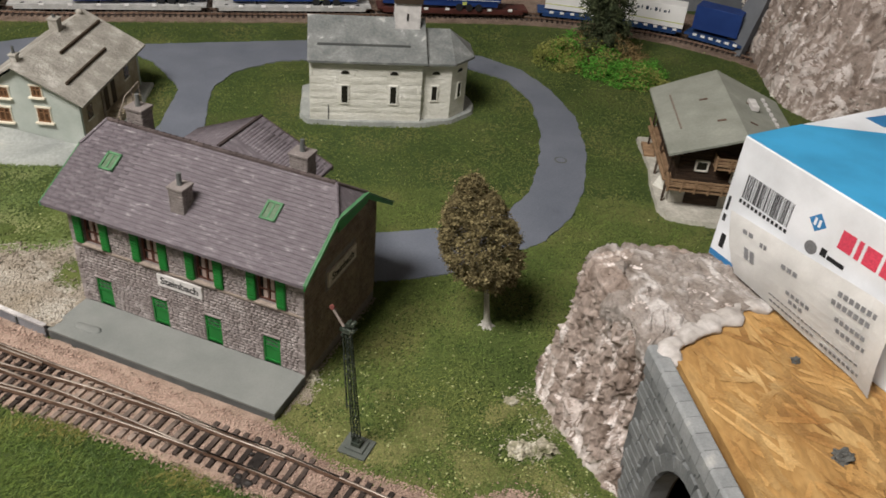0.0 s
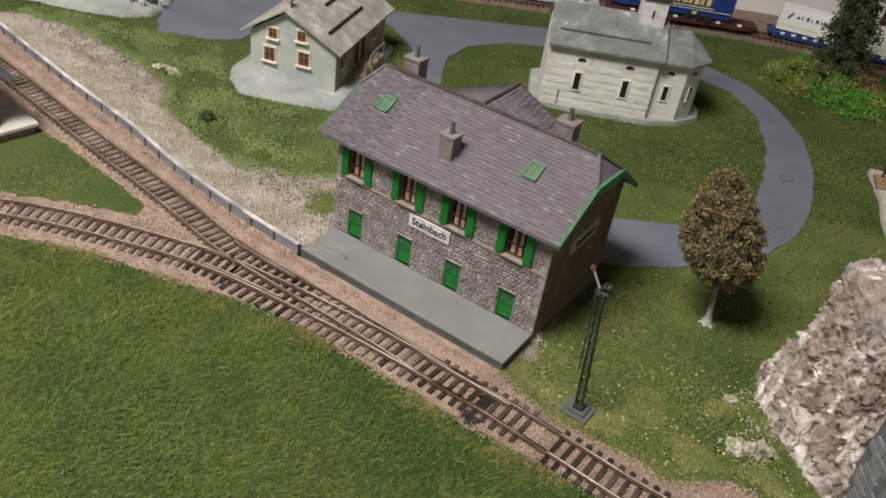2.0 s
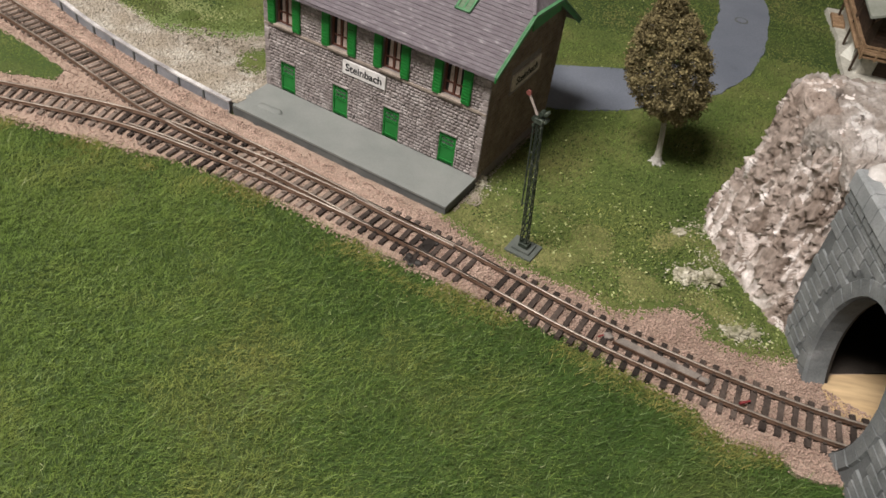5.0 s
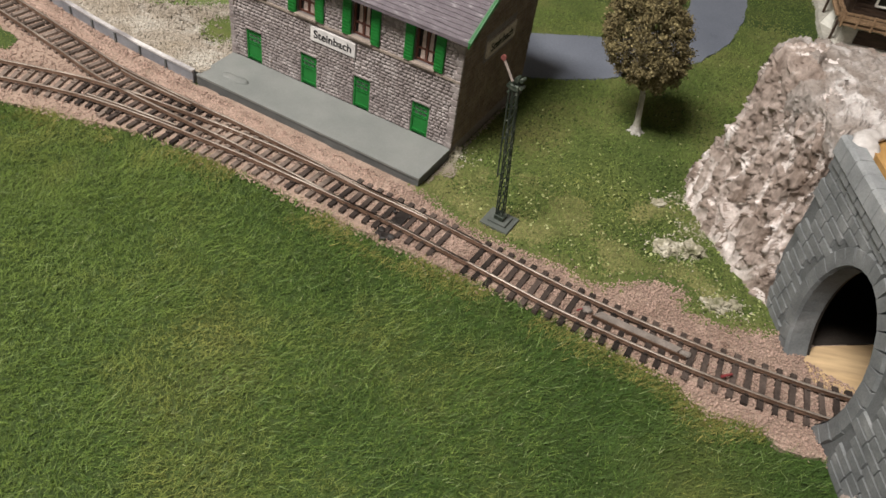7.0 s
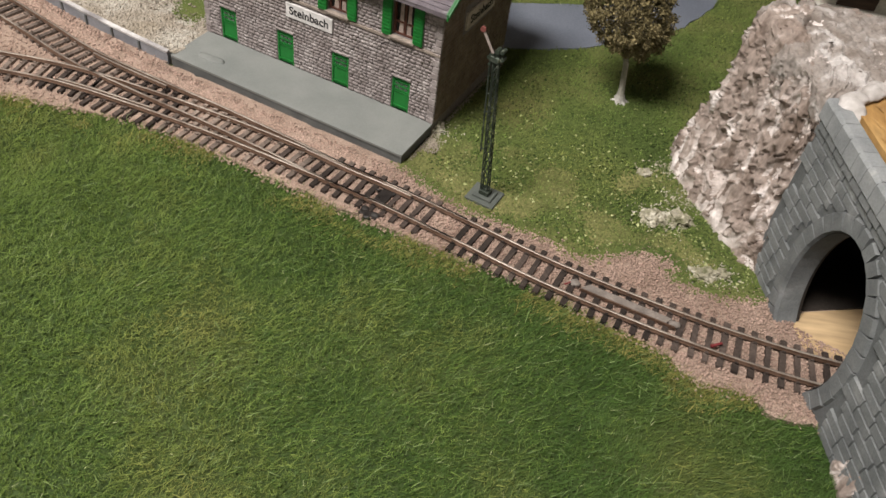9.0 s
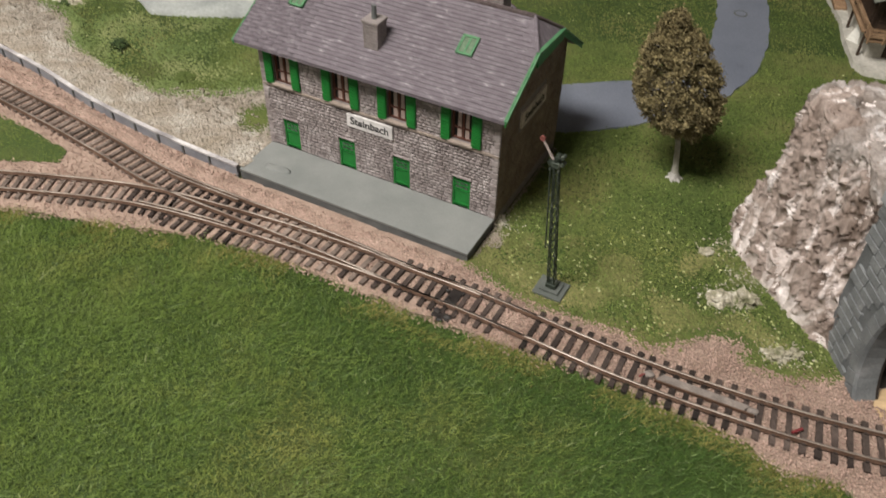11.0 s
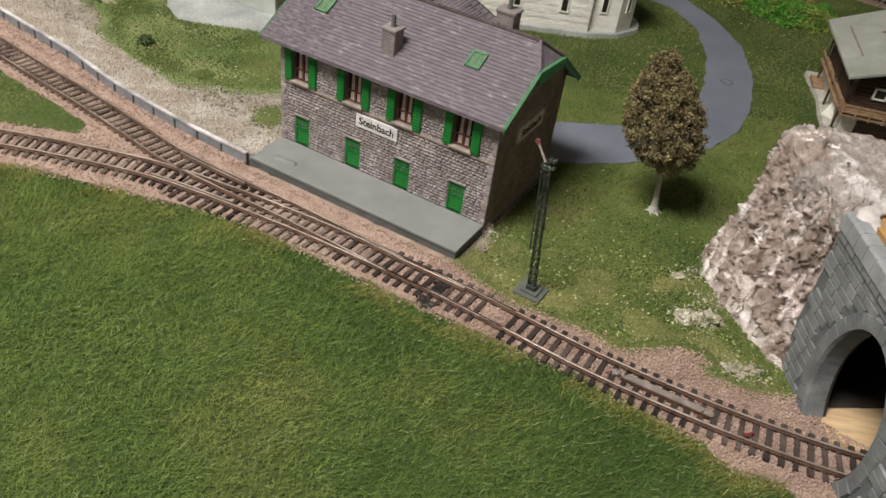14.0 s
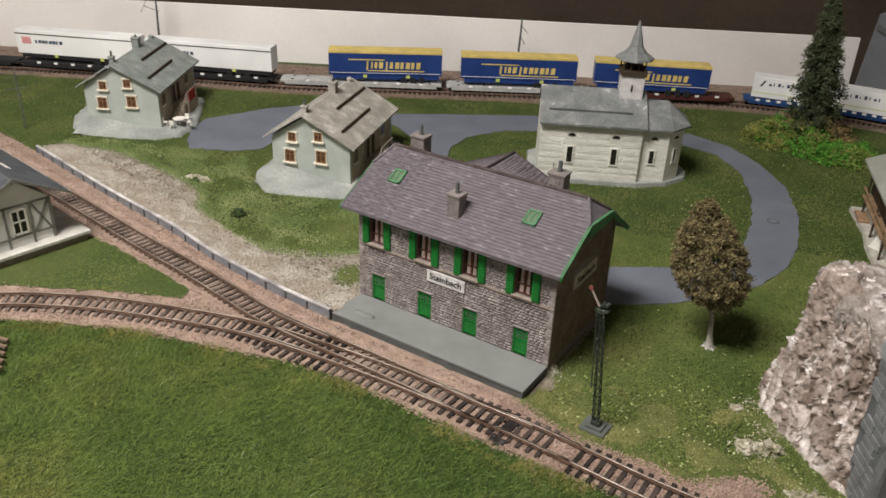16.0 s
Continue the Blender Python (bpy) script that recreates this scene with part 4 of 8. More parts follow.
    if flakes:
        ctr = np.array([V[k] for k in fl.integers(0, len(V), flakes)])
        e = fl.normal(0, 1, (flakes, 2, 3))
        e /= np.linalg.norm(e, axis=2)[:, :, None]
        l = np.abs(fl.normal(0, 1, (flakes, 1))) * amp * 0.34 + amp * 0.14
        third = np.cross(e[:, 0], e[:, 1]) * l * 0.35
        S = np.stack([ctr + e[:, 0] * l, ctr + e[:, 1] * l * 0.8, ctr - e[:, 0] * l * 0.8 + e[:, 1] * l * 0.15, ctr - e[:, 1] * l * 0.9, ctr + third], 1).reshape(-1, 3)
        tris("flakes", S, (np.array([(0, 1, 4), (1, 2, 4), (2, 3, 4), (3, 0, 4)])[None] + np.arange(flakes)[:, None, None] * 5).reshape(-1, 3), chips or (material[0] if isinstance(material, list) else material), parent, "", "stuff")
    return ob


hill = thing("tunnel_hill", 0.17, 0.43, 0, 0, "grey brown plaster rock hill with whitish highlights", "rock hill")
off = Vector((-0.17, -0.43, 0))
mv = lambda L: [tuple(Vector(p if len(p) == 3 else (*p, 0.0)) + off) for p in L]
FOOT = [(0.190, 0.396, -0.002), (0.182, 0.404, -0.002), (0.170, 0.413, -0.002), (0.152, 0.440, -0.002), (0.140, 0.470, -0.002), (0.130, 0.500, -0.002), (0.134, 0.535, -0.002), (0.16, 0.565, -0.002), (0.22, 0.585, -0.002), (0.32, 0.60, -0.002), (0.50, 0.62, -0.002)]
TOP = [(0.1730, 0.420, 0.085), (0.1690, 0.428, 0.110), (0.1640, 0.436, 0.117), (0.1540, 0.455, 0.122), (0.1450, 0.475, 0.125), (0.1425, 0.497, 0.127), (0.150, 0.514, 0.127), (0.174, 0.523, 0.124), (0.230, 0.525, 0.118), (0.32, 0.54, 0.116), (0.50, 0.56, 0.116)]
RIM = [(0.1790, 0.4130, 0.1150), (0.1800, 0.4190, 0.1185), (0.1815, 0.4250, 0.1198), (0.193, 0.4360, 0.1200), (0.209, 0.4470, 0.1195), (0.223, 0.4545, 0.1195), (0.249, 0.468, 0.1190), (0.278, 0.479, 0.1182), (0.31, 0.492, 0.1178), (0.38, 0.52, 0.116), (0.50, 0.55, 0.116)]
rock("rock_face", mv(FOOT), mv(TOP), 560, 320, 0.0039, 112, [M_ROCK, M_CAP, M_PALEROCK], hill, "brown rock face with a whitish plaster shoulder", 1.0, 0.007, mv(RIM), 450, pale=True)
# lumpy plaster lip smeared over the edge of the board
lip = [p for p, d in spline(mv(RIM[:8]), 0.0012)]
bm = bmesh.new()
rings = []
for i, p in enumerate(lip):
    k = noise.noise(Vector((i * 0.085, 3, 0)))
    r_ = (0.0046 + 0.0040 * k) * min(1.0, (i + 2) / 6)
    d = (lip[min(i + 2, len(lip) - 1)] - lip[max(i - 2, 0)]).normalized()
    side = Vector((-d.y, d.x, 0)).normalized()
    c = p + side * 0.0055 * noise.noise(Vector((i * 0.070, 5, 0)))
    rings.append([])
    for j in range(14):
        a = 2 * math.pi * j / 14
        q = c + side * math.cos(a) * r_ * 1.35 + Vector((0, 0, math.sin(a) * r_ * 0.62 - 0.0010))
        rings[-1].append(bm.verts.new(q + noise.noise_vector(q * 190) * 0.0016))
for a, b in zip(rings, rings[1:]):
    for j in range(14):
        bm.faces.new((a[j], a[(j + 1) % 14], b[(j + 1) % 14], b[j]))
bm.faces.new(rings[0])
bm.faces.new(rings[-1][::-1])
part("plaster_lip", bm, M_LIP, hill, "smeared whitish plaster lip", True)

# ---- tunnel portal ----
PA = -83.0
po = thing("tunnel_portal", 0.1765, 0.3775, 0, PA, "dark grey cut-stone tunnel portal with a round arch", "tunnel portal")
# local x runs along the face (towards the viewer), local y into the hill
# horseshoe opening: an ellipse standing a little above the ground
CX, CZ, EA, EB = 0.0265, 0.036, 0.0340, 0.0490
A0_ = math.asin(-CZ / EB * 0.98)


def arch_pts(grow, k=30):
    return [(CX - (EA + grow) * math.cos(t), CZ + (EB + grow) * math.sin(t)) for t in [A0_ + (math.pi - 2 * A0_) * i / k for i in range(k + 1)]]


XA, XB = arch_pts(0)[0][0], arch_pts(0)[-1][0]
face = [(-0.049, -0.004), (XA, -0.004)] + arch_pts(0) + [(XB, -0.004), (0.135, -0.004), (0.135, 0.108), (-0.049, 0.108)]
bm = bmesh.new()
vs = [bm.verts.new((x, 0.0, z)) for x, z in face]
vb = [bm.verts.new((x, 0.009, z)) for x, z in face]
bm.faces.new(vs)
bm.faces.new(vb[::-1])
for i in range(len(face)):
    j = (i + 1) % len(face)
    bm.faces.new((vs[i], vb[i], vb[j], vs[j]))
bm.normal_update()
bmesh.ops.triangulate(bm, faces=[f for f in bm.faces if len(f.verts) > 4])
part("face", bm, M_PORTAL_J, po)
arch_out = lambda s, t: ((s - CX) / (EA + 0.0122)) ** 2 + ((t - CZ) / (EB + 0.0122)) ** 2 > 1 and not (XA < s < XB and t < CZ)
pieces(po, "stone", [(s - 0.070, t, w, h) for s, t, w, h in courses(0.205, 0.102, 0.0062, 0.0090, 0.0185, inside_=lambda s, t: s > 0.026 and arch_out(s - 0.070, t), gap=0.0003)], (0, 0, 0), (1, 0, 0), (0, 0, 1), M_PORTAL, 0.0014, "cut")
vou = []
NV = 25
for i in range(NV):
    t0 = A0_ + (math.pi - 2 * A0_) * (i + 0.5) / NV
    nx, nz = -math.cos(t0) / EA, math.sin(t0) / EB
    l = math.hypot(nx, nz)
    nx, nz = nx / l, nz / l
    run = (math.pi - 2 * A0_) / NV * math.hypot(EA * math.sin(t0), EB * math.cos(t0))
    vou.append((CX - EA * math.cos(t0) + nx * 0.0052, CZ + EB * math.sin(t0) + nz * 0.0052, run * 1.06, 0.0108, math.atan2(nz, nx) - math.pi / 2))
pieces(po, "arch_stone", vou, (0, 0, 0), (1, 0, 0), (0, 0, 1), M_PORTAL, 0.0019, "cut")
cop = []
for i in range(17):
    cop.append((-0.0440 + i * 0.0110, 0.1110, 0.0108, 0.0120))
part("moulding", B(-0.0495, 0.136, -0.0016, 0.0062, 0.1010, 0.1050, bev=0.0006), M_PORTAL, po)
part("coping", B(-0.0500, 0.136, -0.0030, 0.0060, 0.1050, 0.1170, bev=0.0005), M_PORTAL_L, po, "lighter grey coping")
pieces(po, "frieze_stone", [(-0.0415 + i * 0.0112, 0.1030, 0.0106, 0.0052) for i in range(16)], (0, -0.0016, 0), (1, 0, 0), (0, 0, 1), M_PORTAL, 0.0012, "cut")
pieces(po, "coping_stone", cop, (0, -0.0030, 0), (1, 0, 0), (0, 0, 1), M_PORTAL_L, 0.0008, "cut")
pieces(po, "coping_top_stone", [(s, 0.0046, w, 0.0090) for s, t, w, h in cop], (0, -0.003, 0.1169), (1, 0, 0), (0, 1, 0), M_PORTAL_L, 0.0007, "cut")
# lining of the tunnel
L0 = [(XA + 0.0004, -0.004)] + arch_pts(-0.0005) + [(XB - 0.0004, -0.004)]
bm = bmesh.new()
rows = [[bm.verts.new((x, y, z)) for x, z in L0] for y in (-0.0003, 0.0112)]
for a, b in zip(rows, rows[1:]):
    for i in range(len(L0) - 1):
        bm.faces.new((a[i], b[i], b[i + 1], a[i + 1]))
part("lining", bm, M_PORTAL, po)
# added shell behind the arch; the tunnel's darkness is put into its colour
M_HOLLOW = plain("unlit_hollow", (0.030, 0.024, 0.020), scale=60)
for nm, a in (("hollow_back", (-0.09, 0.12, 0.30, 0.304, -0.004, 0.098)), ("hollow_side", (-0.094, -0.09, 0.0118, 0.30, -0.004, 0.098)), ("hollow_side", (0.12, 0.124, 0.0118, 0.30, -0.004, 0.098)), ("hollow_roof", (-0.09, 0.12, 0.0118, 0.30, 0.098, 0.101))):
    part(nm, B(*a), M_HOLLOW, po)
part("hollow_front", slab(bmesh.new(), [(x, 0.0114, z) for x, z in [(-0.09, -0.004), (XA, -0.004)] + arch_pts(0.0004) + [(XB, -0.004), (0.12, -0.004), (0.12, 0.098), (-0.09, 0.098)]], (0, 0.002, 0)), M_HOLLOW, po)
structure("tunnel_floor", slab(bmesh.new(), [(0.184, 0.385, 0.0008), (0.186, 0.372, 0.0012), (0.205, 0.265, 0.0002), (0.52, 0.30, 0.0008), (0.50, 0.44, 0.0008), (0.237, 0.396, 0.0010), (0.195, 0.385, 0.0010)], (0, 0, -0.002)), M_BOARD)
# far floor in the same near-black, for the shade in the tunnel
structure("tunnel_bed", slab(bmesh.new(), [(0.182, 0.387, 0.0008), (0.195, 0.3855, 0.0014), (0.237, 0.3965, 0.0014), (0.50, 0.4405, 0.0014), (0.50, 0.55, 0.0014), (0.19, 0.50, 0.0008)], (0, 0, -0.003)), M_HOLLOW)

# ---- strand board on top of the tunnel ----
ob_ = thing("strand_board", 0.172, 0.425, 0.1172, 0, "rough yellow brown strand board lying over the tunnel", "wooden board")
OSB = [(0.0064, 0.004), (0.018, 0.018), (0.05, 0.036), (0.10, 0.060), (0.20, 0.10), (0.33, 0.13), (0.33, -0.30), (0.0505, -0.30), (0.0302, -0.150)]
bm = bmesh.new()
slab(bm, [(x, y, 0) for x, y in wobble(OSB, 0.006, 0.0012, 3.0)], (0, 0, -0.010))
part("panel", bm, M_OSB, ob_)
rng = np.random.default_rng(5)
fl = []
V, F = [], []
P = scatter(2600, lambda p: inside(p, OSB), (0, -0.2), (0.30, 0.13), rng)
for x, y in P[:1300]:
    l, w, a = rng.uniform(0.012, 0.042), rng.uniform(0.0011, 0.0050), rng.normal(-1.0, 0.48)
    c, s = math.cos(a), math.sin(a)
    if not inside(np.array([(x + k * l * 0.5 * c, y + k * l * 0.5 * s) for k in (-1.1, 1.1)]), OSB).all():
        continue
    b = len(V)
    zz = rng.uniform(0.0001, 0.0006)
    for q, r_ in ((-l, -w * 0.5), (-l * 0.6, -w), (l * 0.7, -w), (l, -w * 0.2), (l * 0.8, w), (-l * 0.8, w)):
        V.append((x + (q * c - r_ * s) / 2, y + (q * s + r_ * c) / 2, zz + rng.uniform(0, 0.0002)))
    F.append(tuple(range(b, b + 6)))
tris("strand_layer", V, F, M_FLAKE, ob_, "pressed wood strands", "stuff")


# ---- static grass on the front field, flock turf behind ----
def blades(name, P, h, rng, material, label, lean=(0.75, 0.10), w=0.00028, z=-0.0004, loose=0.95):
    n = len(P)
    H = rng.uniform(h[0], h[1], (n, 1))
    x, y = P[:, 0], P[:, 1]
    swx = np.sin(x * 61 + 2.1 * np.sin(y * 47)) + np.sin(y * 83 + 1.7 * np.sin(x * 38))
    swy = np.sin(y * 57 + 2.3 * np.sin(x * 52)) + np.sin(x * 97 + 1.9 * np.sin(y * 66))
    d = np.column_stack([rng.normal(lean[0], loose, n) + 0.20 * swx, rng.normal(lean[1], loose, n) + 0.20 * swy])
    a = rng.uniform(0, 6.28, n)
    s = np.column_stack([np.cos(a), np.sin(a), np.zeros(n)]) * w * rng.uniform(0.6, 1.3, (n, 1))
    p = np.column_stack([P, np.full(n, z)])
    tip = p + np.column_stack([d * H * 0.62, H[:, 0] * rng.uniform(0.45, 0.95, n)])
    V = np.stack([p - s, p + s, tip], 1).reshape(-1, 3)
    return tris(name, V, np.arange(3 * n).reshape(-1, 3), material, None, label, "stuff")


rng = np.random.default_rng(21)
P = np.vstack([scatter(380000, lambda p: inside(p, FIELD), (-0.62, 0.17), (0.20, 0.485), rng), scatter(40000, lambda p: inside(p, FIELD), (-1.0, -0.1), (0.20, 0.47), rng)])
# deeper green grows to the right, putting light falloff into the fibre mix
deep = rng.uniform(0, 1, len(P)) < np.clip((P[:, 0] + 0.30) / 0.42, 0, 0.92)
blades("field_grass", P[~deep], (0.0024, 0.0050), rng, M_BLADE, "long green static grass of the front meadow", w=0.00021)
blades("deep_field_grass", P[deep], (0.0024, 0.0050), rng, M_BLADE_D, "deeper green static grass, darkened for the dimmer right of the meadow", w=0.00021)
EL = np.array([(q_.x, q_.y) for q_, d_ in spline(FIELD[1:20], 0.0015)])
n = 30000
edge = EL[rng.integers(0, len(EL), n)] - np.abs(rng.normal(0, 0.0085, (n, 1))) * (0.33, 0.94) + rng.normal(0, 0.0008, (n, 2))
M_YELLOW = mat("dry_grass_fibre", [(0.3, (0.17, 0.165, 0.040)), (0.7, (0.31, 0.275, 0.095))], scale=30, vary=0.4, bump=0)
keep_ = np.array([noise.noise(Vector((x * 24, y * 24, 4))) > 0.02 for x, y in edge])
blades("dry_grass", edge[keep_], (0.0020, 0.0042), rng, M_YELLOW, "yellowish dry grass along the ballast", w=0.00033)
rim = EL[rng.integers(0, len(EL), 6000)] + rng.normal(0, 0.0026, (6000, 2))
grains("rim_stones", rim[::2], 0.0004, (0.0005, 0.0011), rng, M_STONE_B, label="pale stones along the meadow's edge")
P = scatter(24000, lambda p: inside(p, TRI), (-0.75, 0.44), (-0.36, 0.63), rng)
blades("wedge_grass", P, (0.0014, 0.0030), rng, M_BLADE, "short grass between the tracks", z=0.0012)
P = scatter(20000, lambda p: inside(p, TRI), (-0.75, 0.44), (-0.36, 0.63), rng)
grains("wedge_turf", P, 0.0014, (0.0006, 0.0013), rng, M_TURF, (TET, TET_F), "crumbly turf between the tracks", flat=0.6)
M_LONGFIB = mat("long_grass_fibre", [(0.3, (0.105, 0.168, 0.050)), (0.7, (0.205, 0.262, 0.105))], scale=30, vary=0.25, bump=0, rough=0.7)
M_STRAW = plain("pale_straw", (0.30, 0.33, 0.17), scale=200, vary=0.3, bump=0)
P = scatter(900, lambda p: inside(p, FIELD), (-0.6, 0.20), (0.19, 0.47), rng)
blades("long_fibres", scatter(9000, lambda p: inside(p, FIELD), (-0.62, 0.17), (0.20, 0.485), rng), (0.0036, 0.0068), rng, M_LONGFIB, "long paler grass fibres lying in the meadow", lean=(0.8, 0.0), z=0.0014, w=0.00019, loose=1.1)
blades("straw_bits", P, (0.0022, 0.0045), rng, M_STRAW, "pale straw fibres in the meadow", z=0.0018, w=0.00018)


def back_turf(p):
    return ~(inside(p, HILL_SITE) | inside(p, FIELD) | inside(p, BALLAST) | inside(p, GRAVEL) | inside(p, RING_OUT) | inside(p, BACKBED) | inside(p, [(q.x, q.y) for q in SHED_SITE]))


HILL_SITE = [(0.178, 0.405), (0.176, 0.36), (0.19, 0.25), (0.6, 0.25), (0.6, 0.60), (0.22, 0.585), (0.15, 0.53), (0.155, 0.445)]
SHED_SITE = [Vector((-0.80, 0.50)), Vector((-0.55, 0.545)), Vector((-0.505, 0.620)), Vector((-0.60, 0.70)), Vector((-0.80, 0.75))]
P = np.vstack([scatter(150000, back_turf, (-0.30, 0.38), (0.32, 0.78), rng), scatter(190000, back_turf, (-1.05, 0.55), (0.62, 1.30), rng)])
P += rng.normal(0, 0.0014, P.shape)
grains("turf_flock", P, -0.0006, (0.0007, 0.0016), rng, M_TURF, (TET, TET_F), "crumbly green flock turf", flat=0.7)
P = np.vstack([scatter(60000, back_turf, (-0.10, 0.38), (0.30, 0.75), rng), scatter(50000, back_turf, (-0.7, 0.6), (0.45, 1.2), rng)])
blades("turf_fibres", P, (0.0012, 0.0026), rng, M_BLADE, "short turf fibres", w=0.0003)
P = np.vstack([scatter(1100, lambda p: back_turf(p) & (rng.uniform(0, 1, len(p)) < 1.15 - (p[:, 1] - 0.39) * 6), (-0.04, 0.39), (0.17, 0.58), rng), scatter(700, back_turf, (-0.8, 0.55), (0.5, 1.25), rng)])
grains("turf_flecks", P, 0.0004, (0.0005, 0.0014), rng, M_FLECK, (TET, TET_F), "pale yellow flecks in the turf", flat=0.6)
# paler, drier turf by the gravel and round the houses
M_PALETURF = mat("pale_turf", [(0.30, (0.090, 0.130, 0.040)), (0.5, (0.125, 0.165, 0.056)), (0.70, (0.205, 0.220, 0.095))], scale=24, fine=400, grain=0.18, vary=0.14, bump=0, rough=0.9)
DRY = [(-0.70, 0.86), (-0.60, 0.85), (-0.465, 0.775), (-0.43, 0.722), (-0.39, 0.682), (-0.325, 0.648), (-0.27, 0.652), (-0.235, 0.664), (-0.24, 0.74), (-0.27, 0.775), (-0.40, 0.785), (-0.45, 0.88), (-0.53, 0.885), (-0.68, 0.885)]
P = scatter(60000, lambda p: inside(p, DRY), (-0.70, 0.64), (-0.23, 0.89), rng)
P = P[np.array([noise.noise(Vector((x * 26, y * 26, 1))) + rng.normal(0, 0.16) > -0.05 for x, y in P])]
P += rng.normal(0, 0.003, P.shape)
grains("dry_turf", P, -0.0002, (0.0006, 0.0014), rng, M_PALETURF, (TET, TET_F), "pale dry turf beside the gravel", flat=0.7)
q = rng.normal(0, 1, (1500, 2)) * (0.0062, 0.0075) + (-0.232, 0.612)
grains("corner_turf", q, 0.0028, (0.0006, 0.0014), rng, M_TURF, (TET, TET_F), "green turf patch at the station's corner", flat=0.7)
B_ = [q_ for q_, d_ in spline(GRAVEL[8:16], 0.002)]
q = np.array([(b.x, b.y) for b in B_])[rng.integers(0, len(B_), 5200)] + rng.normal(0, 0.0042, (5200, 2))
grains("ragged_turf", q, 0.0024, (0.0006, 0.0014), rng, M_PALETURF, (TET, TET_F), "ragged turf spilling over the gravel's edge", flat=0.7)
# small scrubby tufts
M_TUFT = mat("dark_tuft", [(0.3, (0.018, 0.035, 0.010)), (0.7, (0.05, 0.075, 0.022))], scale=200, vary=0.4, bump=0)
for x, y, r in ((-0.388, 0.712, 0.0061), (-0.313, 0.668, 0.008), (-0.30, 0.655, 0.006), (-0.215, 0.617, 0.009), (-0.21, 0.630, 0.006), (-0.475, 0.79, 0.005)):
    q = rng.normal(0, r * 0.5, (260, 2))
    z = np.clip(r * (1.3 if r == 0.0061 else 0.55) - np.abs(q).sum(1) * 0.35, 0.0005, None) * rng.uniform(0.2, 1, 260) + 0.001
    g = grains("scrub_tuft", q, z, (0.0008, 0.0017), rng, M_TUFT if r in (0.0061, 0.005) else M_TURF, (TET, TET_F))
    g.location = (x * K, y * K, 0)
    del g["kind"]
    tagged(g, "small dark green scrub tuft on the turf", "bush", "scrub tufts")
# pale stone lumps set in the turf, and slag along the hill's foot
M_PALE = mat("pale_lump", [(0.3, (0.15, 0.15, 0.085)), (0.5, (0.32, 0.295, 0.225)), (0.7, (0.56, 0.53, 0.455))], scale=150, fine=600, grain=0.3)
def lump(x, y, sx, sy, sz, seed, m=M_PALE, name="rock_lump", label="pale crumbly stone lump set in the turf"):
    bm = bmesh.new()
    bmesh.ops.create_icosphere(bm, subdivisions=4, radius=1)
    for v in bm.verts:
        p = v.co.copy()
        d = 1 + 0.55 * noise.fractal(p * 1.6 + Vector((seed, 0, 0)), 1, 2, 4) + 0.25 * (noise.ridged_multi_fractal(p * 2.2 + Vector((0, seed, 0)), 1, 2, 4, 1, 2) - 1)
        v.co = Vector((p.x * sx * d, p.y * sy * d, max(-0.001, p.z * sz * d)))
    ob = part(name, bm, m)
    ob.location = (x * K, y * K, 0)
    return tagged(ob, label, "rock")


lump(0.1115, 0.4480, 0.0078, 0.0060, 0.0042, 1)
lump(0.1285, 0.4500, 0.0078, 0.0070, 0.0048, 2)
lump(0.1385, 0.4035, 0.0082, 0.0050, 0.0040, 3)
lump(0.150, 0.4070, 0.0045, 0.0040, 0.0030, 4)
lump(-0.034, 0.5080, 0.0055, 0.0065, 0.0050, 5)
lump(0.110, 0.4930, 0.0055, 0.0040, 0.0028, 6)
lump(-0.475, 0.795, 0.014, 0.007, 0.0035, 7)

rng = np.random.default_rng(40)
q = np.vstack([rng.normal(0, 1, (n, 2)) * (0.0085, 0.0060) + c for c, n in (((0.117, 0.449), 260), ((0.143, 0.405), 240), ((-0.034, 0.508), 120), ((0.135, 0.470), 160), ((0.128, 0.500), 140))])
grains("pale_crumbs", q, 0.0004, (0.0004, 0.0011), rng, M_PALE, (TET, TET_F), "pale plaster crumbs in the turf", flat=0.6)

RB_ = np.array([(a.x, a.y) for a, d_ in spline(BALLAST[7:21], 0.002)])
q = RB_[rng.integers(0, len(RB_), 3300)] + rng.normal(0, 0.0030, (3300, 2)) + (0.0, 0.0015)
grains("bay_turf", q[:2600], 0.0012, (0.0006, 0.0014), rng, M_TURF, (TET, TET_F), "turf crumbs along the ballast's edge", flat=0.7)
grains("bay_stones", q[2600:] + (0.0, 0.0), 0.0006, (0.0004, 0.0008), rng, M_STONE_B, label="ballast stones strayed into the turf")

# yellowish dry patches beside the main line and the platform
P = scatter(36000, lambda p: back_turf(p) & ~inside(p, BALLAST), (-0.05, 0.385), (0.15, 0.50), rng)
P = P[np.array([noise.noise(Vector((x * 30, y * 30, 6))) + rng.normal(0, 0.14) - (y - 0.42 + 0.35 * x) * 5 > -0.12 for x, y in P])]
M_OLIVE = mat("olive_turf", [(0.3, (0.095, 0.112, 0.032)), (0.7, (0.190, 0.180, 0.072))], scale=40, vary=0.25, bump=0, rough=0.9)
grains("olive_turf", P, -0.0001, (0.0006, 0.0013), rng, M_OLIVE, (TET, TET_F), "olive yellow dry turf beside the main line", flat=0.7)


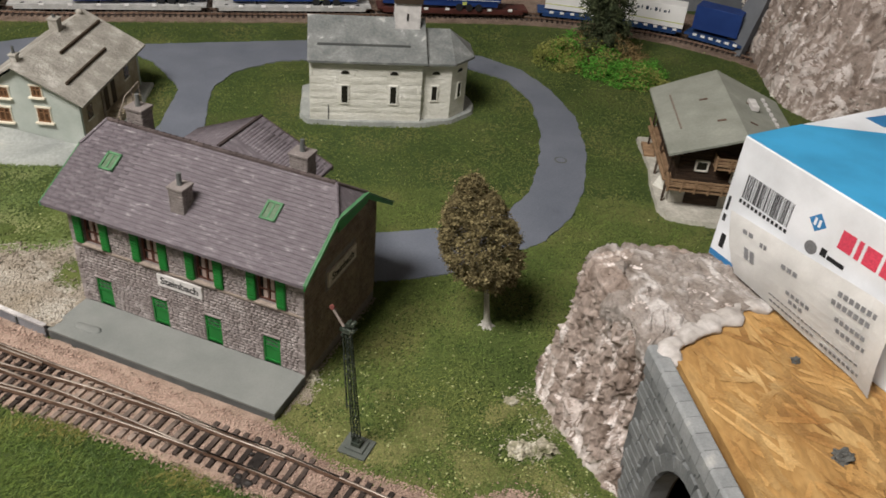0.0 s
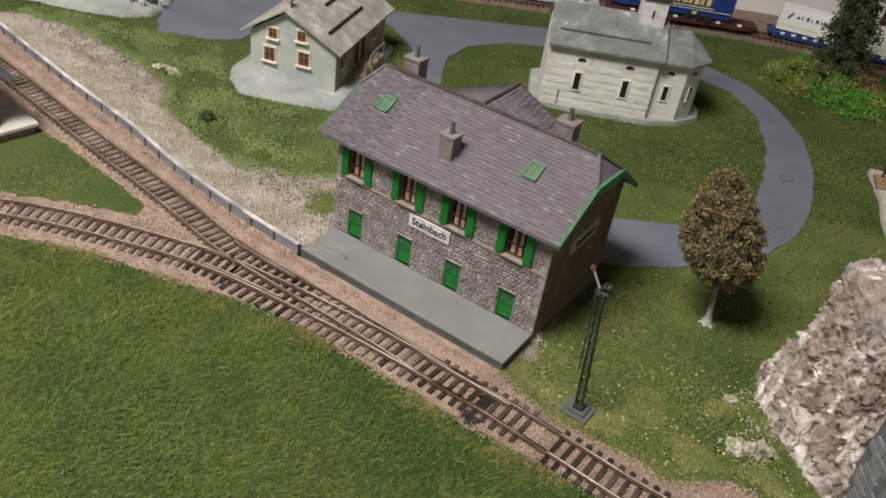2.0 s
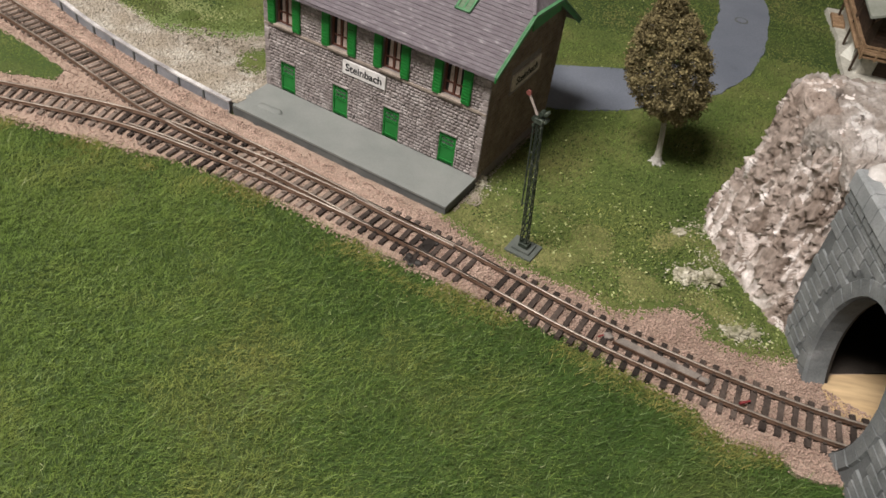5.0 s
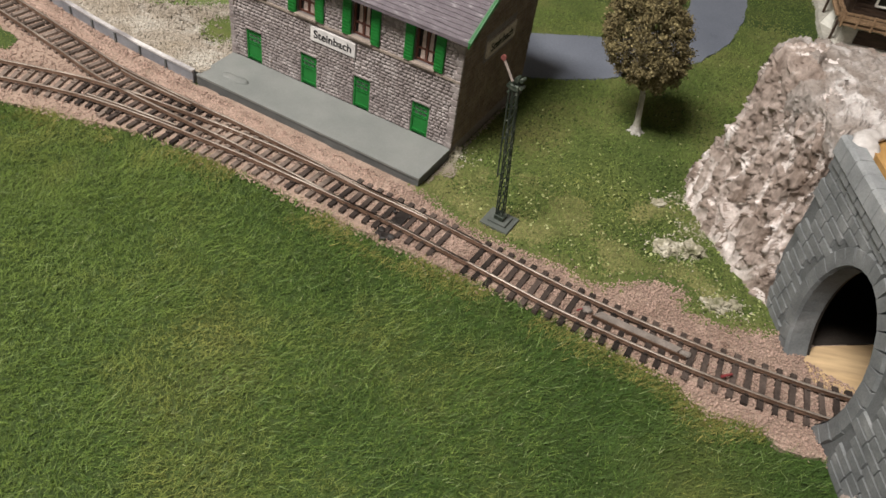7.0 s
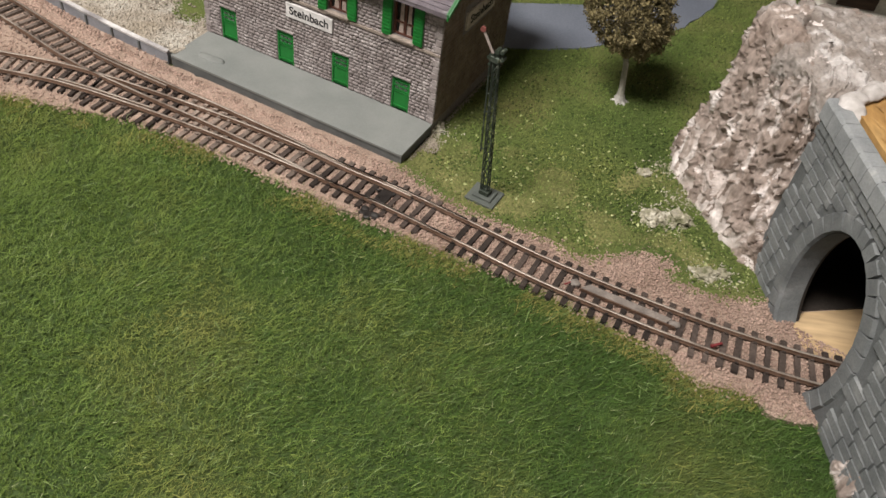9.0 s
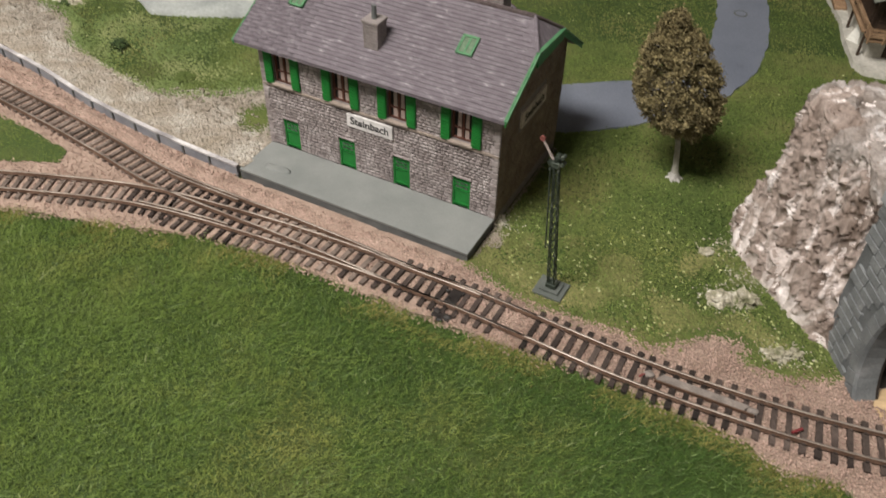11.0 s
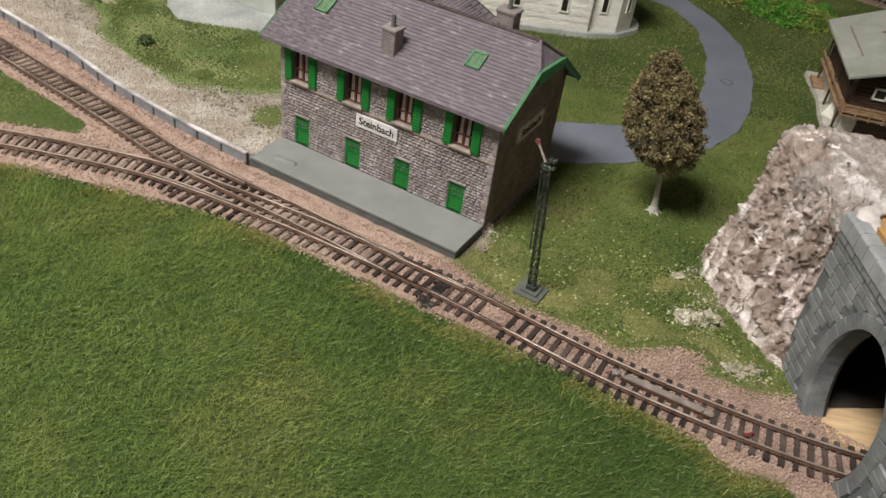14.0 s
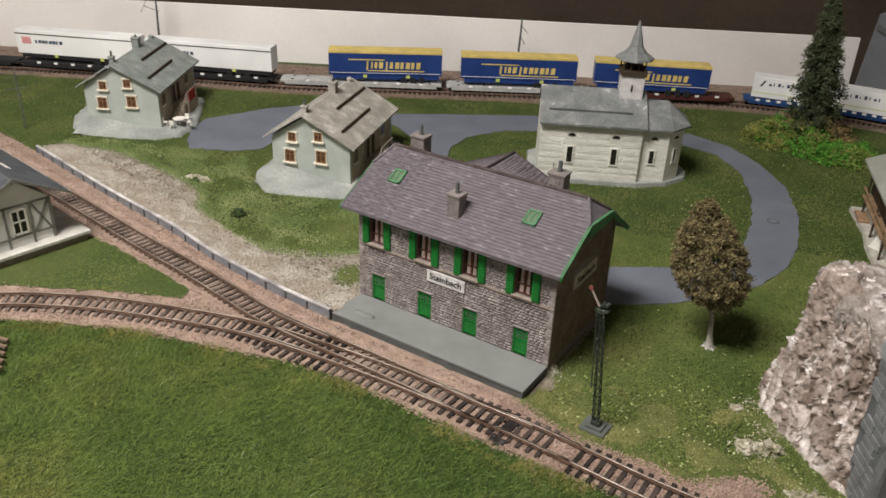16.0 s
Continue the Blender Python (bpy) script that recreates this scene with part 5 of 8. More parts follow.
# ---- church ----
M_CREAM = mat("cream_plaster", [(0.3, (0.595, 0.585, 0.535)), (0.55, (0.70, 0.690, 0.645)), (0.72, (0.78, 0.77, 0.735))], scale=60, fine=380, grain=0.08, bump=0.6, depth=0.0012, stretch=(0.6, 0.6, 1.4))
M_SLATE = mat("grey_slate", [(0.28, (0.125, 0.135, 0.138)), (0.55, (0.19, 0.20, 0.20)), (0.66, (0.24, 0.25, 0.25)), (0.73, (0.52, 0.52, 0.51))], scale=60, fine=420, grain=0.2, bump=0.7, rough=0.6, detail=9, depth=0.0012, distort=0.8)
M_TIMBER = plain("dark_timber", (0.055, 0.038, 0.026), scale=120, fine=900)
M_PLINTH = mat("plinth_plaster", [(0.3, (0.235, 0.25, 0.245)), (0.6, (0.32, 0.335, 0.325)), (0.75, (0.42, 0.42, 0.40))], scale=40, fine=400, grain=0.15, bump=0.5)
M_GLASS_D = plain("dark_glass", (0.020, 0.018, 0.016), rough=0.2, scale=200, spec=0.5)
ch = thing("church", -0.080, 0.908, 0, 5.6, "cream plaster village church with grey slate roof and small steeple", "church")


def plinth(parent, poly, z, material, label="", slope=0.004):
    o = wobble(poly, 0.006, 0.001, 2.0)
    c = Vector((sum(p[0] for p in o) / len(o), sum(p[1] for p in o) / len(o)))
    bm = bmesh.new()
    a = [bm.verts.new((x, y, -0.002)) for x, y in o]
    b = [bm.verts.new((x + (c.x - x) * slope * 4, y + (c.y - y) * slope * 4, z)) for x, y in o]
    bm.faces.new(b)
    for i in range(len(o)):
        j = (i + 1) % len(o)
        bm.faces.new((a[i], a[j], b[j], b[i]))
    return part("plinth", bm, material, parent, label)


plinth(ch, [(-0.012, 0.030), (-0.013, 0.014), (-0.004, -0.002), (0.05, -0.006), (0.122, -0.006), (0.160, 0.004), (0.188, 0.028), (0.192, 0.048), (0.186, 0.075), (0.16, 0.096), (0.0, 0.10), (-0.012, 0.09)], 0.0040, M_PLINTH, "grey plinth")
part("nave_wall", B(0, 0.122, 0, 0.09, 0.002, 0.0745), M_CREAM, ch)
part("nave_gable", slab(bmesh.new(), [(0.0, 0, 0.0745), (0.0, 0.09, 0.0745), (0.0, 0.045, 0.103)], (0.122, 0, 0)), M_CREAM, ch)
CH = [(0.1215, 0.0060), (0.1557, 0.0080), (0.1756, 0.0280), (0.1756, 0.0620), (0.1557, 0.0820), (0.1215, 0.0840)]
part("choir_wall", slab(bmesh.new(), [(x, y, 0.002) for x, y in CH], (0, 0, 0.072)), M_CREAM, ch)
holes = [(0.031, 0.044, 0.020, 0.046), (0.084, 0.0975, 0.020, 0.046), (0.032, 0.044, 0.053, 0.062), (0.085, 0.097, 0.053, 0.062)]
pieces(ch, "plaster_course", courses(0.122, 0.066, 0.0085, 0.018, 0.050, holes, gap=0.00025, jitter=0.6), (0, 0, 0.004), (1, 0, 0), (0, 0, 1), M_CREAM, 0.00022)


def slit(x, z0, z1, w, o=(0, 0), turn=0.0):
    m = Matrix.Translation((o[0], o[1], 0)) @ Matrix.Rotation(turn, 4, "Z")
    bm = B(x - w / 2, x + w / 2, -0.0006, 0.0008, z0, z1)
    bm.transform(m)
    wn = part("window", bm, M_GLASS_D, ch, "dark slit window")
    bm = bmesh.new()
    for a in ((x - w / 2 - 0.0014, x - w / 2, z0, z1), (x + w / 2, x + w / 2 + 0.0014, z0, z1), (x - w / 2 - 0.0014, x + w / 2 + 0.0014, z1, z1 + 0.0012), (x - w / 2 - 0.0020, x + w / 2 + 0.0020, z0 - 0.0016, z0)):
        box(bm, a[0], a[1], -0.0014, 0.0006, a[2], a[3])
    bm.transform(m)
    part("window_frame", bm, M_CREAM, wn)


def lunette(x, z, r, o=(0, 0), turn=0.0):
    m = Matrix.Translation((o[0], o[1], 0)) @ Matrix.Rotation(turn, 4, "Z")
    pts = [(x + r * math.cos(math.pi * i / 10), -0.0007, z + r * 0.85 * math.sin(math.pi * i / 10)) for i in range(11)]
    bm = slab(bmesh.new(), pts, (0, 0.0016, 0))
    bm.transform(m)
    part("lunette", bm, M_GLASS_D, ch, "dark half-round window")


for x in (0.0376, 0.0908):
    slit(x, 0.0250, 0.0450, 0.0066)
    lunette(x + 0.0005, 0.0585, 0.0046)
a = math.atan2(0.0020, 0.0342)
slit(0.0155, 0.0270, 0.0435, 0.0056, CH[0], a)
lunette(0.0165, 0.0575, 0.0044, CH[0], a)
a = math.atan2(0.02, 0.0199)
slit(0.0145, 0.0270, 0.0435, 0.0050, CH[1], a)
lunette(0.0145, 0.0575, 0.0042, CH[1], a)
slit(0.017, 0.0270, 0.0435, 0.0050, CH[2], math.pi / 2)
tk = (0, 0, -0.0024)
rf = part("roof", slab(bmesh.new(), [(-0.0020, -0.0065, 0.0752), (0.1260, -0.0065, 0.0752), (0.1260, 0.045, 0.1070), (-0.0020, 0.045, 0.1070)], tk), M_SLATE, ch, "grey slate roof")
part("roof_back", slab(bmesh.new(), [(-0.0020, 0.0965, 0.0752), (0.1260, 0.0965, 0.0752), (0.1260, 0.045, 0.1070), (-0.0020, 0.045, 0.1070)], tk), M_SLATE, rf)
CE = [(0.1240, -0.0005, 0.0722), (0.1580, 0.0015, 0.0722), (0.1825, 0.0255, 0.0722), (0.1825, 0.0645, 0.0722), (0.1580, 0.0885, 0.0722), (0.1240, 0.0905, 0.0722)]
RA, RB = (0.1240, 0.045, 0.0960), (0.1545, 0.045, 0.0960)
for poly in ([CE[0], CE[1], RB, RA], [CE[1], CE[2], RB], [CE[2], CE[3], RB], [CE[3], CE[4], RB], [CE[4], CE[5], RA, RB]):
    part("choir_roof", slab(bmesh.new(), poly, tk), M_SLATE, rf)
part("snow_guard", B(0.0085, 0.1080, 0.0105, 0.0120, 0.0855, 0.0882), M_PLATF_SIDE, rf, "dark snow guard")
tw = part("steeple", B(0.0925, 0.1195, 0.0315, 0.0585, 0.088, 0.1270), M_SIGN, ch, "white tower with belfry")
part("belfry_band", B(0.0905, 0.1215, 0.0295, 0.0605, 0.1268, 0.1335, bev=0.0003), M_TIMBER, tw, "brown timber band")
for x in (0.0925, 0.1013, 0.1107, 0.1183):
    for y in (0.0315, 0.0575):
        part("belfry_post", B(x - 0.0008, x + 0.0008, y - 0.0006, y + 0.0012, 0.1330, 0.1465), M_TIMBER, tw)
# black block painted in for the shade inside the open belfry
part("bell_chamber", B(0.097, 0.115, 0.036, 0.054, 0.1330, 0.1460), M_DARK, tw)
bm = bmesh.new()
for (z0, r0), (z1, r1) in zip(((0.1450, 0.0235), (0.1475, 0.0228), (0.1530, 0.0135), (0.1600, 0.0082), (0.1770, 0.0040)), ((0.1475, 0.0228), (0.1530, 0.0135), (0.1600, 0.0082), (0.1770, 0.0040), (0.1900, 0.0009))):
    tube(bm, (0.106, 0.045, z0), (0.106, 0.045, z1), r0, r1, 8)
part("spire", bm, M_SLATE, tw, "grey flared spire")
bm = bmesh.new()
tube(bm, (0.106, 0.045, 0.189), (0.106, 0.045, 0.203), 0.0005, seg=6)
bmesh.ops.create_uvsphere(bm, u_segments=8, v_segments=6, radius=0.0013, matrix=Matrix.Translation((0.106, 0.045, 0.194)))
part("finial", bm, M_TIMBER, tw)
part("tower_slit", B(0.1045, 0.1065, 0.0309, 0.0317, 0.108, 0.116), M_DARK, tw)
part("buttress_pipe", B(0.0195, 0.0203, -0.0012, 0.0004, 0.004, 0.022), M_PLATF_SIDE, ch, "grey downpipe")

# ---- two village houses ----
M_HWALL = mat("pale_green_wall", [(0.3, (0.36, 0.40, 0.375)), (0.7, (0.46, 0.495, 0.47))], scale=50, fine=700, grain=0.06, bump=0.2)
M_HSIDE = mat("brown_side_wall", [(0.3, (0.27, 0.22, 0.155)), (0.7, (0.43, 0.37, 0.29))], scale=60, fine=500, grain=0.2, bump=0.5)
M_ROOF_B = mat("beige_grey_roof", [(0.3, (0.25, 0.235, 0.21)), (0.55, (0.35, 0.33, 0.30)), (0.70, (0.50, 0.48, 0.45))], scale=70, fine=420, grain=0.22, bump=0.8, detail=9, depth=0.0012)
M_ROOF_A = mat("green_grey_roof", [(0.3, (0.18, 0.205, 0.195)), (0.6, (0.26, 0.285, 0.27)), (0.75, (0.36, 0.375, 0.36))], scale=70, fine=420, grain=0.22, bump=0.8, detail=9, depth=0.0012)
M_WHITE = plain("white_trim", (0.76, 0.73, 0.68), scale=150, grain=0.05)
M_ORANGE = mat("orange_pane", [(0.35, (0.035, 0.018, 0.012)), (0.65, (0.12, 0.062, 0.034))], scale=220, rough=0.25, spec=0.5)
M_CASEMENT = plain("orange_casement", (0.190, 0.098, 0.050), scale=260)
M_SURROUND = plain("cream_surround", (0.74, 0.68, 0.57), scale=150, grain=0.05)
M_RED = plain("red_cloth", (0.42, 0.035, 0.030), scale=200)


def house(x, y, z, ang, roof_m, label, porch):
    hs = thing("village_house", x, y, z, ang, label, "house", "village houses")
    W, D, E, RX, RG = 0.098, 0.150, 0.0555, 0.0415, 0.0845
    part("front_wall", slab(bmesh.new(), [(0, 0, -0.01), (W, 0, -0.01), (W, 0, E - 0.002), (RX, 0, RG - 0.003), (0, 0, E - 0.002)], (0, 0.004, 0)), M_HWALL, hs, "pale green gable wall")
    part("back_wall", slab(bmesh.new(), [(0, D, -0.01), (W, D, -0.01), (W, D, E - 0.002), (RX, D, RG - 0.003), (0, D, E - 0.002)], (0, -0.004, 0)), M_HWALL, hs)
    part("side_wall", B(W - 0.004, W - 0.0002, 0.004, D - 0.004, -0.01, E), M_HSIDE, hs, "brown stone side wall")
    part("side_wall", B(0.0002, 0.004, 0.004, D - 0.004, -0.01, E), M_HWALL, hs)
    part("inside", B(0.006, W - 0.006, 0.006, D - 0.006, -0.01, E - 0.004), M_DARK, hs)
    for px, pz, pw, ph in ((0.0225, 0.0322, 0.0125, 0.0150), (0.0620, 0.0355, 0.0125, 0.0150), (0.0262, 0.0560, 0.0100, 0.0110), (0.0590, 0.0600, 0.0100, 0.0110)):
        w = part("window", B(px - pw / 2, px + pw / 2, -0.0004, 0.0006, pz - ph / 2, pz + ph / 2), M_ORANGE, hs, "window with orange wood")
        bm = bmesh.new()
        q = 0.0017
        box(bm, px - pw / 2 - 0.0008, px - pw / 2, -0.0013, 0.0006, pz - ph / 2, pz + ph / 2)
        box(bm, px + pw / 2, px + pw / 2 + 0.0008, -0.0013, 0.0006, pz - ph / 2, pz + ph / 2)
        box(bm, px - pw / 2 - q, px + pw / 2 + q, -0.0013, 0.0006, pz + ph / 2, pz + ph / 2 + q)
        box(bm, px - pw / 2 - q * 1.6, px + pw / 2 + q * 1.6, -0.0034, 0.0006, pz - ph / 2 - q, pz - ph / 2)
        part("window_frame", bm, M_SURROUND, w, "cream surround")
        bm = bmesh.new()
        for e in (-1, 1):
            box(bm, px + e * (pw / 2 - 0.0009) - 0.0009, px + e * (pw / 2 - 0.0009) + 0.0009, -0.0010, 0.0004, pz - ph / 2, pz + ph / 2)
            box(bm, px - pw / 2 + 0.0018, px + pw / 2 - 0.0018, -0.0010, 0.0004, pz + e * (ph / 2 - 0.0008) - 0.0008, pz + e * (ph / 2 - 0.0008) + 0.0008)
        part("casement", bm, M_CASEMENT, w, "orange wooden casement")
        part("mullion", B(px - 0.0007, px + 0.0007, -0.0009, 0.0004, pz - ph / 2 + 0.0016, pz + ph / 2 - 0.0016), M_CASEMENT, w)
        part("transom", B(px - pw / 2 + 0.0018, px + pw / 2 - 0.0018, -0.0008, 0.0004, pz + ph * 0.12, pz + ph * 0.12 + 0.0009), M_CASEMENT, w)
    r = None
    for x0, x1, e in ((RX, W + 0.0075, E - 0.0035), (RX, -0.0085, E - 0.0010)):
        pts = [(x1, -0.0065, e), (x1, D + 0.008, e), (x0, D + 0.008, RG + 0.0015), (x0, -0.0065, RG + 0.0015)]
        q = part("roof", slab(bmesh.new(), pts, (0, 0, -0.0020)), roof_m, hs, "stone slab roof")
        r = r or q
    v = Vector((W + 0.0075 - RX, 0, E - 0.0035 - RG - 0.0015))
    for f, y0, y1 in ((0.30, 0.055, 0.150), (0.66, 0.012, 0.105)):
        p = Vector((RX, 0, RG + 0.0015)) + v * f
        part("snow_guard", B(p.x - 0.0011, p.x + 0.0011, y0, y1, p.z, p.z + 0.0030), M_TIMBER, r, "dark snow guard")
    chimney(hs, 0.040, 0.094, 0.0095, 0.0095, 0.078, 0.0985, roof_m, 0.003, 0.002, False)
    chimney(hs, 0.040, 0.008, 0.0060, 0.0060, 0.080, 0.0935, roof_m, 0.007, 0.0017, False)
    bm = bmesh.new()
    bmesh.ops.create_icosphere(bm, subdivisions=2, radius=0.0038, matrix=Matrix.Translation((RX, D - 0.004, RG + 0.0022)))
    part("ridge_cap", bm, roof_m, hs, "rounded ridge end")
    # side openings
    for py, pz, pw, ph in ((0.020, 0.034, 0.011, 0.014), (0.115, 0.036, 0.011, 0.013)):
        w = part("side_window", B(W - 0.0006, W + 0.0004, py - pw / 2, py + pw / 2, pz - ph / 2, pz + ph / 2), M_ORANGE, hs, "small side window")
        part("side_frame", B(W - 0.0002, W + 0.0010, py - pw / 2 - 0.001, py + pw / 2 + 0.001, pz - ph / 2 - 0.0016, pz - ph / 2), M_WHITE, w)
    for py in (0.060, 0.078):
        part("door", B(W - 0.0008, W + 0.0006, py - 0.0045, py + 0.0045, 0.018, 0.042), M_TIMBER, hs, "dark wooden door")
    part("timber_post", B(W + 0.0002, W + 0.0022, 0.048, 0.050, 0.014, E - 0.004), M_SILL, hs)
    # stair and landing
    part("landing", B(W, W + 0.018, 0.066, 0.104, 0.0, 0.017, bev=0.0005), M_HSIDE, hs, "stone landing")
    for k in range(7):
        part("step", B(W, W + 0.015, 0.038 + k * 0.004, 0.0425 + k * 0.004, -0.002, 0.0024 + k * 0.0022), M_HSIDE, hs)
    bm = bmesh.new()
    for a, b in (((0.038, 0.013), (0.066, 0.031)), ((0.066, 0.031), (0.104, 0.031))):
        tube(bm, (W + 0.0165, *a), (W + 0.0165, *b), 0.0008, seg=6)
    for yy, zz in ((0.038, 0.013), (0.052, 0.022), (0.066, 0.031), (0.085, 0.031), (0.104, 0.031)):
        tube(bm, (W + 0.0165, yy, zz - 0.014), (W + 0.0165, yy, zz), 0.0008, seg=6)
    part("stair_rail", bm, M_SILL, hs, "wooden stair rail")
    if porch:
        part("hanging_cloth", B(W + 0.0168, W + 0.0180, 0.070, 0.096, 0.016, 0.030), M_RED, hs, "red cloth over the rail")
    return hs


house(-0.6869, 0.9135, 0.0065, 8.5, M_ROOF_A, "pale green village house with greenish slab roof and outside stair", True)
house(-0.3887, 0.8219, 0.0, -4.6, M_ROOF_B, "pale green village house with beige slab roof beside the road", False)


def mound(name, poly, z, material, label, seed, cx, cy):
    bm = bmesh.new()
    o = [Vector(p) for p in wobble(poly, 0.006, 0.0012, seed)]
    rings = []
    for f, zz in ((1.0, -0.002), (0.985, z * 0.45), (0.93, z * 0.8), (0.80, z), (0.45, z * 1.25)):
        rings.append([bm.verts.new((cx + (p.x - cx) * f, cy + (p.y - cy) * f, zz + noise.noise(Vector((p.x * 60, p.y * 60, f * 5 + seed))) * z * 0.35)) for p in o])
    for a, b in zip(rings, rings[1:]):
        for i in range(len(o)):
            bm.faces.new((a[i], a[(i + 1) % len(o)], b[(i + 1) % len(o)], b[i]))
    bm.faces.new(rings[-1])
    return part(name, bm, material, None, label, True, "structure")


mound("house_mound", [(-0.714, 0.912), (-0.735, 0.950), (-0.745, 1.0), (-0.74, 1.08), (-0.60, 1.08), (-0.572, 1.01), (-0.556, 0.965), (-0.560, 0.922), (-0.585, 0.902), (-0.633, 0.894), (-0.685, 0.892)], 0.0075, M_PLINTH, "grey plaster mound under the green-roofed house", 1.0, -0.64, 0.99)
mound("house_mound", [(-0.407, 0.808), (-0.416, 0.833), (-0.410, 0.88), (-0.40, 0.98), (-0.27, 0.98), (-0.262, 0.86), (-0.272, 0.800), (-0.286, 0.786), (-0.34, 0.778), (-0.385, 0.780)], 0.0062, M_PLINTH, "grey plaster mound under the beige-roofed house", 2.0, -0.335, 0.88)
# bank of plaster against the left of the gables
for ox, oy, an in ((-0.6869, 0.9135, 8.5), (-0.3887, 0.8219, -4.6)):
    bm = bmesh.new()
    g = [[(-0.016 + 0.115 * i / 16, -0.001 - 0.020 * (1 - j / 5) ** 1.3, max(0.001, (0.024 - 0.0195 * i / 16) * min(1, (i + 0.3) / 3) ** 0.6 * (j / 5) ** 1.2 + noise.noise(Vector((i * 0.6, j * 0.7, ox))) * 0.0012)) for j in range(6)] for i in range(17)]
    vs = [[bm.verts.new(p) for p in r] for r in g]
    for i in range(16):
        for j in range(5):
            bm.faces.new((vs[i][j], vs[i + 1][j], vs[i + 1][j + 1], vs[i][j + 1]))
    ob = part("plaster_bank", bm, M_PLINTH, None, "sloping plaster bank at the foot of a gable", True, "structure")
    ob.matrix_basis = pose(ox * K, oy * K, 0, 0, 0, an)


def garden_chair(x, y, ang, label="small white garden chair of the house terrace"):
    c = thing("garden_chair", x, y, 0.0085, ang, label, "chair", "garden furniture")
    part("seat", B(-0.003, 0.003, -0.003, 0.003, 0.0045, 0.0053), M_WHITE, c)
    part("backrest", B(-0.003, 0.003, 0.0024, 0.0032, 0.0053, 0.0105), M_WHITE, c)
    for sx in (-1, 1):
        for sy in (-1, 1):
            part("leg", B(sx * 0.0025 - 0.0004, sx * 0.0025 + 0.0004, sy * 0.0025 - 0.0004, sy * 0.0025 + 0.0004, 0, 0.0046), M_WHITE, c)


tb = thing("garden_table", -0.572, 0.945, 0.0085, 0, "small white round garden table on the terrace", "table", "garden furniture")
bm = bmesh.new()
tube(bm, (0, 0, 0.0078), (0, 0, 0.0088), 0.0085, seg=16)
part("tabletop", bm, M_WHITE, tb)
bm = bmesh.new()
tube(bm, (0, 0, 0), (0, 0, 0.008), 0.0010, seg=8)
part("leg", bm, M_WHITE, tb)
for x, y, a in ((-0.588, 0.936, 100), (-0.575, 0.930, 190), (-0.558, 0.946, -80), (-0.568, 0.958, 10)):
    garden_chair(x, y, a)

# ---- chalet ----
M_CROOF = mat("chalet_roof", [(0.3, (0.225, 0.235, 0.205)), (0.6, (0.285, 0.295, 0.262)), (0.75, (0.34, 0.345, 0.31))], scale=40, fine=500, grain=0.10, bump=0.3)
M_DWOOD = mat("chalet_wood", [(0.3, (0.028, 0.018, 0.013)), (0.7, (0.065, 0.040, 0.026))], scale=90, fine=700, stretch=(1, 1, 5), bump=0.4)
M_LWOOD = mat("balcony_wood", [(0.3, (0.185, 0.110, 0.062)), (0.7, (0.34, 0.225, 0.138))], scale=120, fine=700, bump=0.4)
M_SLAT2 = plain("brown_vent", (0.13, 0.085, 0.065), scale=120)
cl = thing("chalet", 0.277, 0.757, 0, -6, "dark wooden chalet with grey roof and light wooden balconies", "house")
M_BASE2 = mat("pale_stony_base", [(0.3, (0.37, 0.355, 0.315)), (0.6, (0.48, 0.46, 0.415)), (0.75, (0.60, 0.58, 0.53))], scale=60, fine=400, grain=0.2, bump=0.6)
plinth(cl, [(-0.004, 0.160), (0.002, 0.090), (-0.001, 0.055), (0.0, 0.005), (0.008, -0.010), (0.025, -0.014), (0.10, -0.014), (0.14, 0.0), (0.14, 0.17)], 0.0045, M_BASE2, "pale stony base")
part("stone_storey", B(0.012, 0.118, 0.018, 0.150, 0.003, 0.028, bev=0.0006), M_BASE2, cl, "pale plastered ground storey")
part("timber_storey", slab(bmesh.new(), [(0.012, 0.016, 0.028), (0.118, 0.016, 0.028), (0.118, 0.016, 0.064), (0.065, 0.016, 0.083), (0.012, 0.016, 0.064)], (0, 0.134, 0)), M_DWOOD, cl, "dark timber storey")
for k in range(9):
    part("plank", B(0.0118, 0.1182, 0.0150, 0.0162, 0.030 + k * 0.0040, 0.0335 + k * 0.0040, bev=0.0002), M_DWOOD, cl)
for sgn, e in ((-1, -0.003), (1, 0.134)):
    pts = [(e, 0.000, 0.0665), (0.0655, 0.000, 0.0905), (0.0655, 0.166, 0.0905), (e, 0.153, 0.0665)]
    q = part("roof", slab(bmesh.new(), pts, (0, 0, -0.0024)), M_CROOF, cl, "grey green board roof")
    for yy, xx in ((0.045, 0.012), (0.098, 0.020)):
        hz = lambda x_: 0.0908 - abs(x_ - 0.0655) * 0.0240 / abs(e - 0.0655)
        xa, xb = 0.0655 + sgn * xx, 0.0655 + sgn * (xx + 0.0075)
        part("roof_vent", slab(bmesh.new(), [(xa, yy, hz(xa)), (xb, yy + 0.0008, hz(xb)), (xb, yy + 0.0034, hz(xb)), (xa, yy + 0.0030, hz(xa))], (0, 0, 0.0006)), M_SLAT2, q, "flat brown roof vent")
for k in range(16):
    part("snow_guard", B(0.0126, 0.0140, 0.046 + k * 0.0050, 0.0485 + k * 0.0050, 0.0715, 0.0738), M_SILL, cl)
part("roof_hatch", B(0.088, 0.095, 0.085, 0.106, 0.082, 0.0865), M_SIGN, cl, "pale roof hatch")
for k in range(8):
    part("snow_stop", B(0.111, 0.114, 0.045 + k * 0.012, 0.051 + k * 0.012, 0.0735, 0.0765), M_SIGN, cl)


